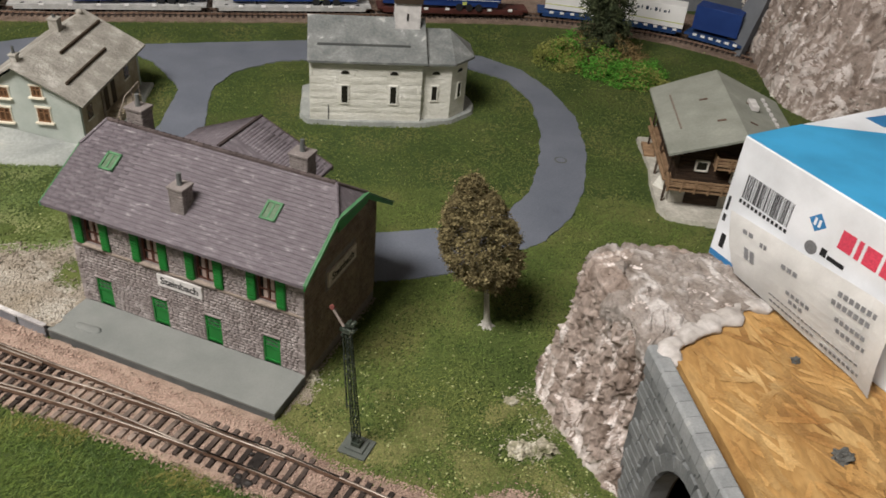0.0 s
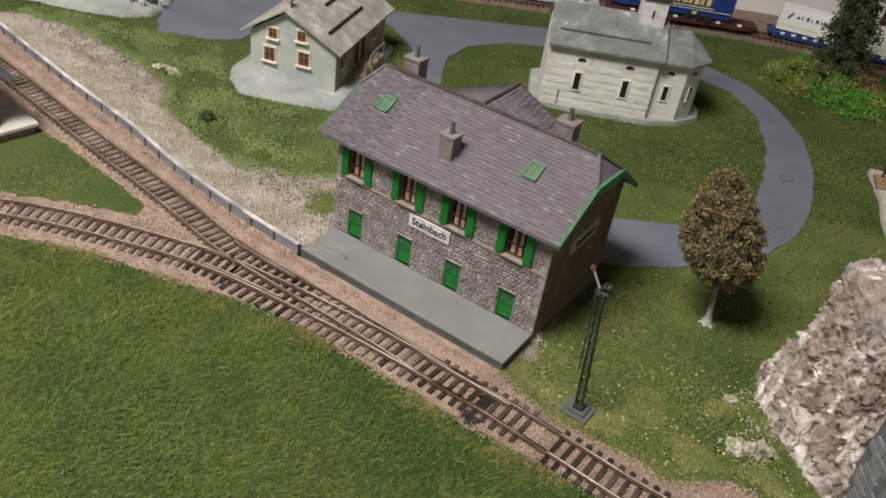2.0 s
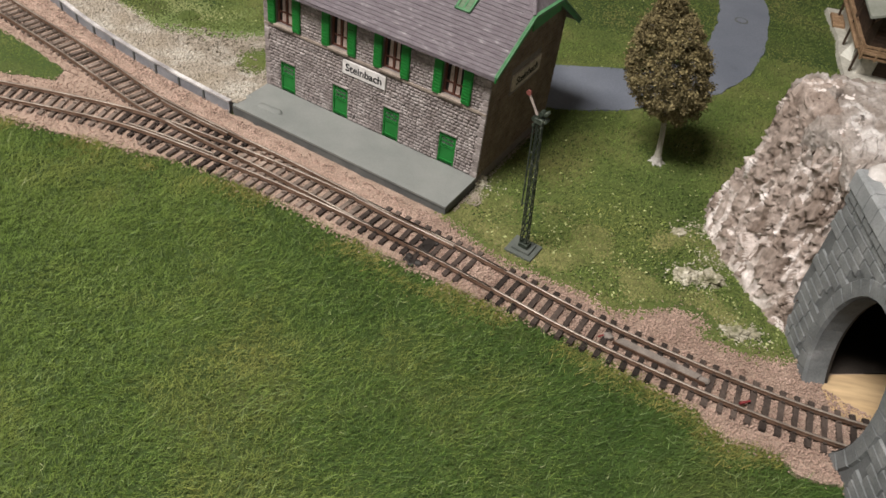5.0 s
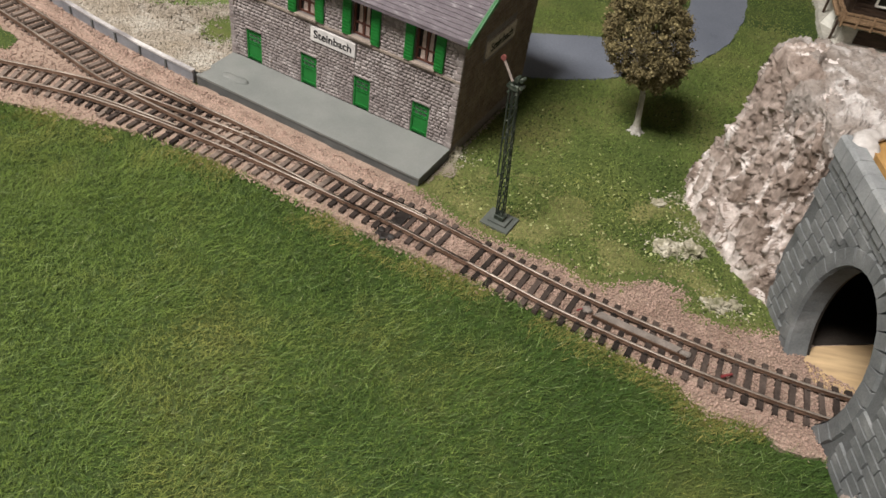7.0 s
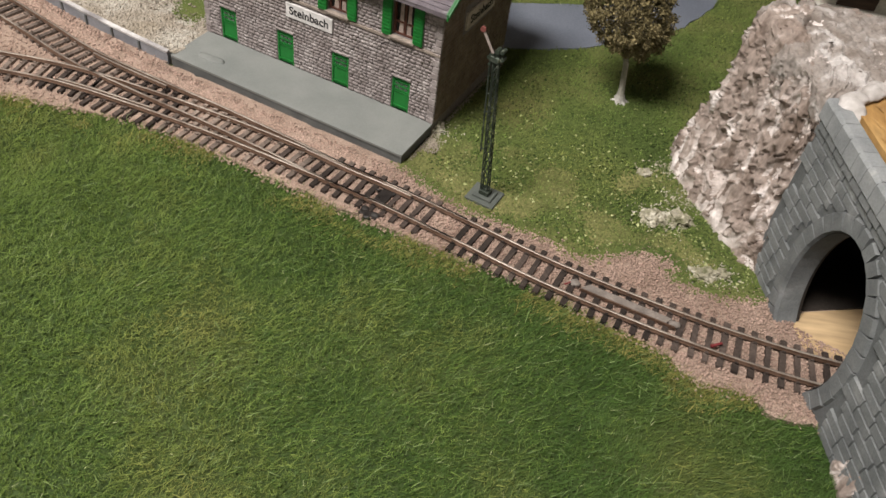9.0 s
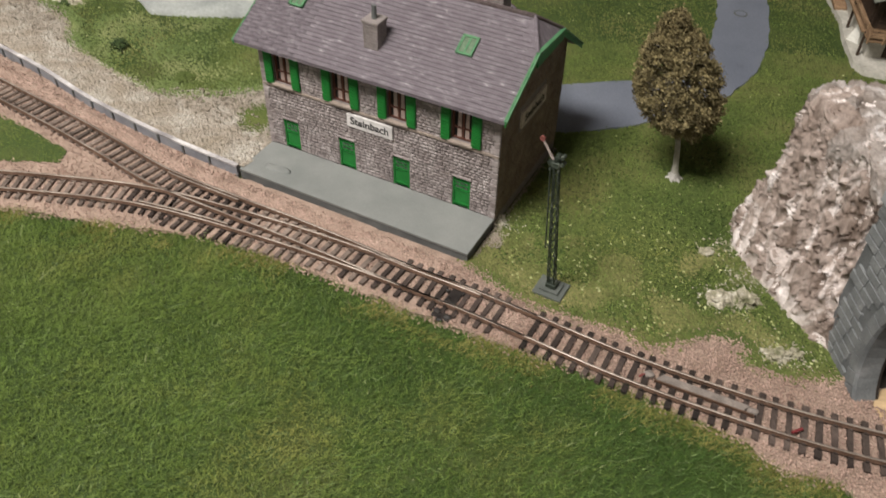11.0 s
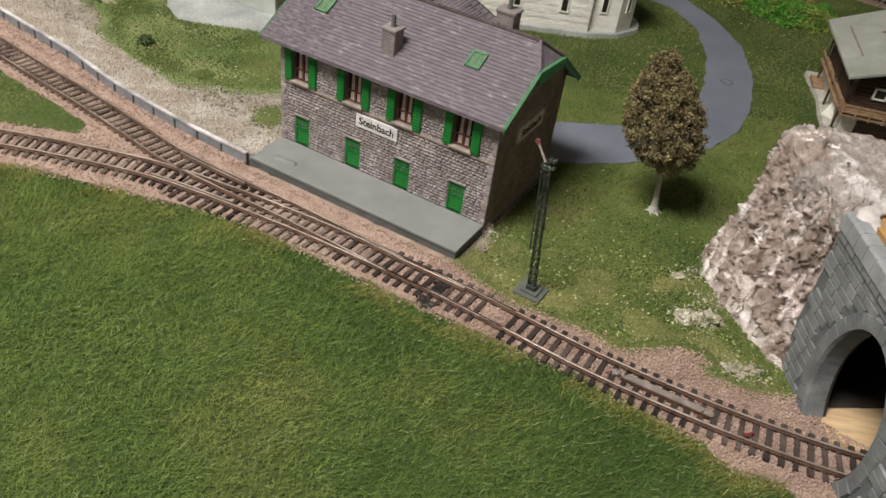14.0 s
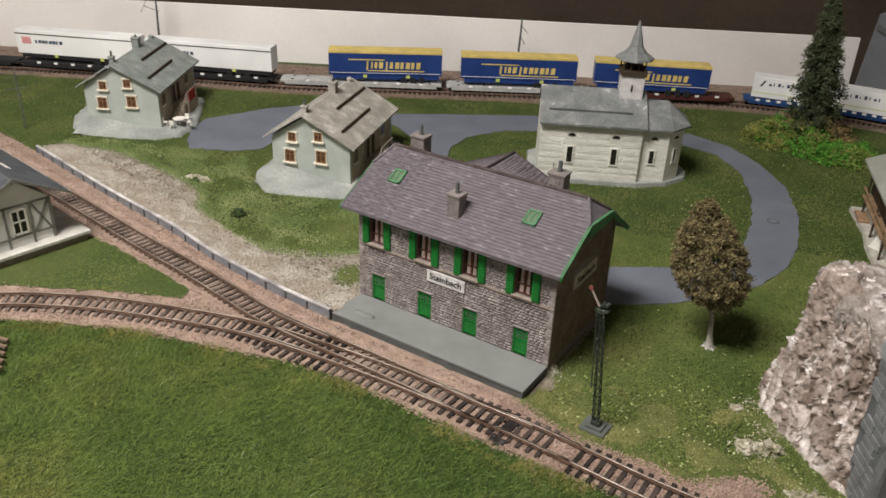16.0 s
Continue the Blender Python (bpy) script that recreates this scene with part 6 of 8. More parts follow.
def balcony(x0, x1, y0, y1, z):
    b = part("balcony", B(x0, x1, y0, y1, z, z + 0.0018), M_LWOOD, cl, "light wooden balcony")
    for zz in (z + 0.0040, z + 0.0072, z + 0.0104):
        part("balcony_board", B(x0, x1, y0 - 0.0006, y0 + 0.0006, zz, zz + 0.0022, bev=0.0002), M_LWOOD, b)
        part("balcony_board", B(x0 - 0.0006, x0 + 0.0006, y0, y1, zz, zz + 0.0022, bev=0.0002), M_LWOOD, b)
    n = int((x1 - x0) / 0.012)
    for i in range(n + 1):
        x = x0 + (x1 - x0) * i / n
        part("baluster", B(x - 0.0008, x + 0.0008, y0 - 0.0012, y0 + 0.0002, z - 0.001, z + 0.0132), M_LWOOD, b)


balcony(0.004, 0.122, 0.002, 0.016, 0.0270)
balcony(0.044, 0.100, 0.004, 0.016, 0.0530)
for px, pz in ((0.034, 0.0505), (0.070, 0.042), (0.095, 0.042)):
    w = part("window", B(px - 0.005, px + 0.005, 0.0140, 0.0152, pz - 0.0042, pz + 0.0042), M_GLASS_D, cl, "small white-framed window")
    bm = bmesh.new()
    for a in ((-0.0065, -0.0048, -0.0058, 0.0058), (0.0048, 0.0065, -0.0058, 0.0058), (-0.0065, 0.0065, 0.0042, 0.0058), (-0.0065, 0.0065, -0.0058, -0.0042)):
        box(bm, px + a[0], px + a[1], 0.0132, 0.0150, pz + a[2], pz + a[3])
    part("window_frame", bm, M_WHITE, w)
part("cellar_door", B(0.026, 0.060, 0.0168, 0.0182, 0.006, 0.019), M_DWOOD, cl, "dark cellar opening")
for px, py in ((0.006, 0.020), (0.006, 0.075), (0.006, 0.135)):
    part("roof_post", B(px - 0.0010, px + 0.0010, py - 0.0010, py + 0.0010, 0.004, 0.0660), M_DWOOD, cl)
    part("roof_brace", slab(bmesh.new(), [(px, py, 0.052), (px, py + 0.0016, 0.052), (px + 0.010, py + 0.0016, 0.064), (px + 0.010, py, 0.064)], (0.0012, 0, 0.0012)), M_LWOOD, cl)
part("side_gallery", B(0.002, 0.012, 0.020, 0.140, 0.027, 0.0288), M_LWOOD, cl, "light wooden side gallery")
part("side_gallery_rail", B(0.0015, 0.0027, 0.020, 0.140, 0.036, 0.0385), M_LWOOD, cl)
for k in range(7):
    part("log", B(-0.001, 0.011, 0.112 + k * 0.0040, 0.121 + k * 0.0035, 0.004, 0.0075 + (k % 2) * 0.001, bev=0.0006), M_LWOOD, cl, "stacked log")
bm = bmesh.new()
bmesh.ops.create_cone(bm, cap_ends=True, segments=4, radius1=0.009, radius2=0.003, depth=0.016, matrix=Matrix.Translation((0.010, 0.050, 0.0125)))
part("stone_block", bm, M_CREAM, cl, "pale stone block")


# ---- tree beside the road ----
M_TRUNK = mat("grey_trunk", [(0.3, (0.22, 0.20, 0.17)), (0.7, (0.42, 0.40, 0.36))], scale=150, fine=900, stretch=(1, 1, 0.3), bump=0.6)
M_TREEFOOT = mat("whitened_foot", [(0.3, (0.34, 0.32, 0.30)), (0.7, (0.60, 0.58, 0.56))], scale=200, fine=900, grain=0.2, bump=0.5)
M_CROWN = mat("olive_flock", [(0.3, (0.090, 0.072, 0.034)), (0.5, (0.170, 0.138, 0.066)), (0.7, (0.295, 0.245, 0.130))], scale=160, vary=0.50, bump=0, rough=0.9)
tr = thing("tree", 0.0972, 0.5750, 0, 0, "model tree with olive brown flocked crown and grey trunk", "tree")
lean = Vector((-0.0240, 0.0040, 0.128))
bm = bmesh.new()
pp = [Vector((0, 0, -0.001)), Vector((-0.001, 0.0005, 0.012)), Vector((-0.003, 0.002, 0.030)), lean * 0.45, lean * 0.75, lean * 0.93]
for (p, q), (r0, r1) in zip(zip(pp, pp[1:]), ((0.0036, 0.0022), (0.0022, 0.0020), (0.0020, 0.0015), (0.0015, 0.0009), (0.0009, 0.0003))):
    tube(bm, p, q, r0, r1, 10)
foot = bmesh.new()
tube(foot, (0, 0, -0.001), (-0.0006, 0.0003, 0.0062), 0.0050, 0.0026, 12)
for k in range(6):
    a = k * 1.05
    tube(foot, (0, 0, 0.0022), (0.0066 * math.cos(a), 0.0066 * math.sin(a), -0.001), 0.0022, 0.0010, 6)
rr = random.Random(4)
for k in range(26):
    f = rr.uniform(0.33, 0.85)
    a = rr.uniform(0, 6.28)
    c = lean * f
    l = 0.024 * math.sin(math.pi * min(1, max(0, (f - 0.22) / 0.86)) ** 0.8)
    tube(bm, c, c + Vector((math.cos(a) * l, math.sin(a) * l, 0.008)), 0.0008, 0.0003, 5)
part("trunk", bm, M_TRUNK, tr, "grey trunk with limbs")
part("foot", foot, M_TREEFOOT, tr, "whitish flared foot")
rng = np.random.default_rng(8)


def leaf_flakes(P, size, rng):
    """Small folded leaf flakes at the places P, turned at random."""
    n = len(P)
    d = rng.normal(0, 1, (n, 3))
    d /= np.linalg.norm(d, axis=1)[:, None]
    e = np.cross(d, rng.normal(0, 1, (n, 3)))
    e /= np.linalg.norm(e, axis=1)[:, None]
    u = np.cross(d, e)
    l = rng.uniform(size[0], size[1], (n, 1))
    V = np.stack([P - d * l, P + e * l * 0.62 + u * l * 0.25, P + d * l, P - e * l * 0.62 + u * l * 0.25], 1).reshape(-1, 3)
    i = np.arange(n)[:, None] * 4
    return V, np.concatenate([i + (0, 1, 2), i + (0, 2, 3)])


# crown: egg-shaped, broad below, of many small knobs with dark gaps between them
knobs = []
while len(knobs) < 620:
    f, a = rng.uniform(0, 1), rng.uniform(0, 6.283)
    half = np.interp(f, (0, 0.04, 0.13, 0.29, 0.49, 0.67, 0.80, 0.93, 1.0), (0.16, 0.40, 0.77, 1.0, 0.95, 0.74, 0.54, 0.27, 0.06))
    if rng.uniform() > half * 0.9 + 0.1:
        continue
    knobs.append((f, a, 0.0312 * half * rng.uniform(0.86, 1.0)))
P = []
for f, a, r in knobs:
    z = 0.0390 + f * 0.0935
    c = lean * (z / 0.128)
    o = np.array((c.x + 0.0040 * (1 - f) + r * math.cos(a), c.y + r * math.sin(a), z))
    P.append(o + rng.normal(0, 1, (46, 3)) * (0.00165, 0.00165, 0.00150))
f, a = rng.uniform(0.02, 0.94, 12000), rng.uniform(0, 6.283, 12000)
z = 0.0390 + f * 0.0935
r = 0.0312 * np.interp(f, (0, 0.13, 0.29, 0.49, 0.67, 0.80, 0.93, 1.0), (0.2, 0.77, 1.0, 0.95, 0.74, 0.54, 0.27, 0.06)) * rng.uniform(0.30, 0.86, 12000)
P.append(np.column_stack([lean.x * z / 0.128 + 0.0040 * (1 - f) + r * np.cos(a), lean.y * z / 0.128 + r * np.sin(a), z]))
V, F = leaf_flakes(np.vstack(P), (0.0006, 0.00125), rng)
tris("crown", V, F, M_CROWN, tr, "olive brown leaf flock", "stuff")

# ---- semaphore signal ----
M_MAST = mat("dark_green_metal", [(0.3, (0.020, 0.028, 0.021)), (0.6, (0.055, 0.068, 0.054)), (0.72, (0.22, 0.235, 0.205))], scale=260, rough=0.5, metal=0.3)
M_BASE = mat("signal_base", [(0.3, (0.075, 0.085, 0.078)), (0.7, (0.11, 0.12, 0.11))], scale=100, grain=0.1)
sm = thing("signal", 0.0042, 0.4450, 0, -24, "dark lattice semaphore signal on a grey green square base", "railway signal")
part("base", B(-0.0098, 0.0098, -0.0088, 0.0088, 0.0, 0.0022, bev=0.0003), M_BASE, sm, "grey green base plate")
part("base_step", B(-0.0064, 0.0064, -0.0056, 0.0056, 0.0022, 0.0038, bev=0.0003), M_BASE, sm)
TOPV = Vector((-0.0085, 0.0012, 0.0))
def mp(u, v, z):
    f = z / 0.100
    return Vector((u * (1 - 0.35 * f), v * (1 - 0.35 * f), z)) + TOPV * f


for u in (-1, 1):
    for v in (-1, 1):
        bm = bmesh.new()
        tube(bm, mp(u * 0.0023, v * 0.0018, 0.003), mp(u * 0.0023, v * 0.0018, 0.101), 0.00052, 0.00044, 4)
        part("mast_post", bm, M_MAST, sm)
for k in range(15):
    z0, z1 = 0.006 + k * 0.0063, 0.006 + (k + 1) * 0.0063
    for v in (-1, 1):
        bm = bmesh.new()
        for s_ in (-1, 1):
            tube(bm, mp(s_ * 0.0023, v * 0.0018, z0), mp(-s_ * 0.0023, v * 0.0018, z1), 0.00024, seg=4)
        part("lattice", bm, M_MAST, sm)
    for u in (-1, 1):
        bm = bmesh.new()
        tube(bm, mp(u * 0.0023, -0.0018, z0), mp(u * 0.0023, 0.0018, z1), 0.00024, seg=4)
        tube(bm, mp(u * 0.0023, 0.0018, z0), mp(u * 0.0023, -0.0018, z1), 0.00024, seg=4)
        part("lattice", bm, M_MAST, sm)
bm = bmesh.new()
tube(bm, mp(-0.0052, -0.001, 0.034), mp(-0.0052, -0.001, 0.098), 0.00055, seg=5)
part("pull_rod", bm, M_MAST, sm)
for z in (0.036, 0.062, 0.074):
    bm = bmesh.new()
    tube(bm, mp(-0.0058, -0.001, z), mp(-0.0018, -0.001, z + 0.001), 0.0005, seg=5)
    part("rod_guide", bm, M_MAST, sm)
part("mast_foot", B(-0.0034, 0.0034, -0.0030, 0.0030, 0.0036, 0.0072, bev=0.0004), M_MAST, sm, "dark mast foot")
ct = mp(0, 0, 0.099)
hd = part("head", B(ct.x - 0.0030, ct.x + 0.0026, ct.y - 0.0022, ct.y + 0.0022, 0.0950, 0.0990, bev=0.0006), M_MAST, sm, "signal head with lamp cases")
for dx, dz, r in ((-0.0036, 0.0975, 0.0013), (0.0036, 0.1030, 0.0012), (0.0006, 0.1025, 0.0014), (0.0042, 0.0985, 0.0011), (-0.0030, 0.0935, 0.0009)):
    bm = bmesh.new()
    tube(bm, (ct.x + dx, ct.y - 0.0022, dz), (ct.x + dx, ct.y + 0.0022, dz), r, seg=10)
    part("lamp_case", bm, M_MAST, hd)
ar = Vector((ct.x - 0.0010, ct.y - 0.0038, 0.1020))
tipv = ar + Vector((-0.0078, 0.0, 0.0118))
d = (tipv - ar).normalized()
s_ = d.cross(Vector((0, 1, 0))) * 0.0007
M_ARM = plain("arm_white", (0.34, 0.28, 0.26), scale=200)
M_ARMRED = plain("arm_red", (0.17, 0.055, 0.048), scale=200)
part("arm", slab(bmesh.new(), [ar + s_, ar - s_, tipv - s_, tipv + s_], (0, 0.0006, 0)), M_ARM, sm, "white semaphore arm with red tip")
bm = bmesh.new()
tube(bm, tipv + Vector((0, -0.0004, 0)), tipv + Vector((0, 0.0009, 0)), 0.0016, seg=14)
part("arm_disc", bm, M_ARMRED, sm, "red disc of the arm")

# ---- wall along the line ----
M_RET = mat("blue_grey_wall", [(0.3, (0.165, 0.170, 0.195)), (0.7, (0.25, 0.255, 0.28))], scale=80, fine=600, grain=0.12)
M_RETTOP = mat("whitened_top", [(0.34, (0.24, 0.225, 0.23)), (0.5, (0.42, 0.40, 0.405)), (0.66, (0.64, 0.62, 0.62))], scale=45, fine=700, grain=0.2, bump=0.6)
RW = [(-0.700, 0.816), (-0.689, 0.809), (-0.537, 0.7145), (-0.439, 0.6575), (-0.371, 0.6115), (-0.294, 0.5685), (-0.2265, 0.5365)]
lw = thing("track_wall", 0, 0, label="low blue grey wall with posts and a whitened top", category="retaining wall")
pts = spline(RW, 0.0265)
for (p, d0), (q, d1) in zip(pts, pts[1:]):
    nn = Vector((-(q - p).y, (q - p).x, 0)).normalized()
    part("panel", slab(bmesh.new(), [p, q, q + Vector((0, 0, 0.0092)), p + Vector((0, 0, 0.0092))], nn * 0.0022), M_RET, lw)
    part("coping", slab(bmesh.new(), [p - nn * 0.0005 + Vector((0, 0, 0.0092)), q - nn * 0.0005 + Vector((0, 0, 0.0092)), q - nn * 0.0005 + Vector((0, 0, 0.0106)), p - nn * 0.0005 + Vector((0, 0, 0.0106))], nn * 0.0034), M_RETTOP, lw, "whitened coping")
    bm = B(-0.0008, 0.0008, -0.0011, 0.0006, 0, 0.0092)
    bm.transform(Matrix.Translation(p) @ Matrix.Rotation(math.atan2((q - p).y, (q - p).x), 4, "Z"))
    part("post", bm, M_PLATF_SIDE, lw)
# gravel heaped up to the coping
G2 = [p for p, d in spline(RW[1:], 0.008)]
bm = bmesh.new()
rows = []
for p in G2:
    nn = Vector((0.50, 0.866, 0))
    rows.append([bm.verts.new(p + nn * (0.0024 + o) + Vector((0, 0, zz + noise.noise(p * 90 + Vector((o * 300, 0, 0))) * 0.0012))) for o, zz in ((0, 0.0090), (0.010, 0.0085), (0.022, 0.0068), (0.034, 0.0040), (0.044, 0.0015))])
for a, b in zip(rows, rows[1:]):
    for i in range(4):
        bm.faces.new((a[i], b[i], b[i + 1], a[i + 1]))
part("gravel_bank", bm, M_GRAVEL, None, "pale gravel bank behind the track wall", True, "structure")
rng = np.random.default_rng(31)
L_ = np.array([(p.x, p.y) for p in G2])
k = rng.integers(0, len(L_), 26000)
o = rng.uniform(0, 0.044, 26000)
P = L_[k] + np.outer(o + 0.0024, (0.50, 0.866)) + rng.uniform(-0.004, 0.004, (26000, 1)) * (0.85, -0.5)
zz = np.interp(o, (0, 0.010, 0.022, 0.034, 0.044), (0.0090, 0.0085, 0.0068, 0.0040, 0.0015)) + 0.0004
k = rng.integers(0, len(P), 2600)
grains("gravel_clods", P[k], zz[k] - 0.0003, (0.0009, 0.0020), rng, M_GRAVEL_S, label="coarser pale clods in the gravel")
Q_ = scatter(5200, lambda p: inside(p, GRAVEL), (-0.72, 0.53), (-0.18, 0.87), rng)
grains("earth_clods", Q_, 0.0040, (0.0006, 0.0014), rng, M_CLOD, label="brown earthy clods strewn over the gravel")
grains("earth_crumbs", P[::9], zz[::9], (0.0006, 0.0013), rng, M_CLOD, label="brown crumbs on the gravel bank")
grains("bank_gravel", P, zz, (0.0005, 0.0012), rng, M_GRAVEL_S, label="loose pale gravel on the bank")

# ---- small halt building ----
M_HALTW = mat("halt_wall", [(0.3, (0.72, 0.71, 0.70)), (0.7, (0.82, 0.81, 0.80))], scale=60, grain=0.06)
M_BEAM = plain("grey_beam", (0.20, 0.195, 0.18), scale=150)
M_DROOF = mat("dark_roof", [(0.3, (0.052, 0.056, 0.065)), (0.7, (0.090, 0.095, 0.106))], scale=60, grain=0.15)
M_HPLAT = plain("halt_platform", (0.64, 0.62, 0.58), scale=60)
sh = thing("halt_building", -0.549, 0.543, 0, 59.4, "small half-timbered halt with dark roof on a pale platform", "station building")
part("platform", B(-0.09, 0.089, 0.0, 0.22, 0.0090, 0.0125, bev=0.0004), M_HPLAT, sh, "pale platform slab")
part("platform_base", B(-0.09, 0.086, 0.003, 0.217, -0.002, 0.0090), M_SILL, sh)
gp = [(-0.006, 0.0125), (0.060, 0.0125), (0.060, 0.0550), (0.027, 0.0815), (-0.006, 0.0550)]
part("wall", slab(bmesh.new(), [(x, 0.012, z) for x, z in gp], (0, 0.17, 0)), M_HALTW, sh, "white half-timbered wall")
part("gable_panel", slab(bmesh.new(), [(-0.006, 0.0112, 0.0550), (0.060, 0.0112, 0.0550), (0.027, 0.0112, 0.0800)], (0, 0.001, 0)), M_HALTW, sh)
for a in (((-0.006, 0.060), (0.0535, 0.0555)), ((-0.006, 0.060), (0.0220, 0.0236)), ((0.0575, 0.060), (0.0125, 0.055)), ((0.0385, 0.0403), (0.0125, 0.055)), ((0.0150, 0.0168), (0.0125, 0.055)), ((-0.006, -0.004), (0.0125, 0.055))):
    part("beam", B(a[0][0], a[0][1], 0.0104, 0.0122, a[1][0], a[1][1]), M_BEAM, sh, "grey timber beam")
for x0, x1 in ((0.0405, 0.0570), (0.0555, 0.0405)):
    part("brace", slab(bmesh.new(), [(x0, 0.0106, 0.0236), (x0 + 0.002, 0.0106, 0.0236), (x1 + 0.002, 0.0106, 0.0535), (x1, 0.0106, 0.0535)], (0, 0.0014, 0)), M_BEAM, sh)
w = part("window", B(0.0215, 0.0345, 0.0108, 0.0122, 0.0262, 0.0500), M_GLASS_D, sh, "white sash window")
bm = bmesh.new()
for a in ((0.0205, 0.0222, 0.0252, 0.0510), (0.0338, 0.0355, 0.0252, 0.0510), (0.0273, 0.0285, 0.0252, 0.0510), (0.0205, 0.0355, 0.0252, 0.0270), (0.0205, 0.0355, 0.0494, 0.0510), (0.0205, 0.0355, 0.0380, 0.0392)):
    box(bm, a[0], a[1], 0.0096, 0.0112, a[2], a[3])
part("window_frame", bm, M_WHITE, w)
for x0, x1, z1 in ((0.027, 0.0785, 0.0565), (0.027, -0.0245, 0.0565)):
    part("roof", slab(bmesh.new(), [(x0, 0.004, 0.0840), (x1, 0.004, z1), (x1, 0.20, z1), (x0, 0.20, 0.0840)], (0, 0, -0.002)), M_DROOF, sh, "dark slate roof")
for k in (-1, 1):
    part("verge_board", slab(bmesh.new(), [(0.027, 0.0032, 0.0842), (0.027 + k * 0.0515, 0.0032, 0.0567), (0.027 + k * 0.0515, 0.0032, 0.0545), (0.027, 0.0032, 0.0815)], (0, 0.0008, 0)), M_BEAM, sh)
part("gutter", B(0.0780, 0.0800, 0.052, 0.20, 0.0552, 0.0572), M_SILL, sh, "pale gutter")
part("roof_strip", slab(bmesh.new(), [(0.042, 0.052, 0.0764), (0.046, 0.052, 0.0743), (0.046, 0.072, 0.0743), (0.042, 0.072, 0.0764)], (0, 0, 0.0008)), M_SIGN, sh, "pale roof strip")
# wooden slats lying at the meadow's edge
M_SLAT = plain("brown_slat", (0.17, 0.12, 0.085), scale=120, fine=700)
for k in range(5):
    b = part("slat", B(-0.05, 0.016, -0.0016, 0.0016, 0.0, 0.0022), M_SLAT)
    b.matrix_basis = pose((-0.482 + k * 0.0048) * K, (0.440 - k * 0.0085) * K, 0.0030, 0, 0, -8)
    tagged(b, "brown wooden slat lying at the meadow edge", "slat", "slats")


# ---- train on the back track ----
M_BLUE = mat("blue_tarp", [(0.3, (0.012, 0.035, 0.155)), (0.7, (0.020, 0.052, 0.205))], scale=40, rough=0.45, grain=0.06, bump=0.1)
M_YEL = plain("yellow_tarp", (0.66, 0.51, 0.17), scale=60, rough=0.5, grain=0.05)
M_TWHITE = plain("trailer_white", (0.83, 0.83, 0.84), scale=9, rough=0.45, grain=0.03, bump=0.05)
M_CHASSIS = plain("black_chassis", (0.016, 0.016, 0.018), scale=100)
M_DECK = plain("pale_wagon_deck", (0.42, 0.42, 0.42), scale=80)
M_MAROON = plain("maroon_wagon", (0.075, 0.022, 0.018), scale=80)
M_BLUEWAGON = plain("blue_wagon", (0.015, 0.05, 0.16), scale=80)
M_REFL = plain("yellow_reflector", (0.55, 0.60, 0.16), scale=100, bump=0)
M_LOGO_R = plain("pale_red_logo", (0.60, 0.27, 0.28), scale=100, bump=0)
M_LOGO_D = plain("dark_logo", (0.035, 0.06, 0.10), scale=100, bump=0)


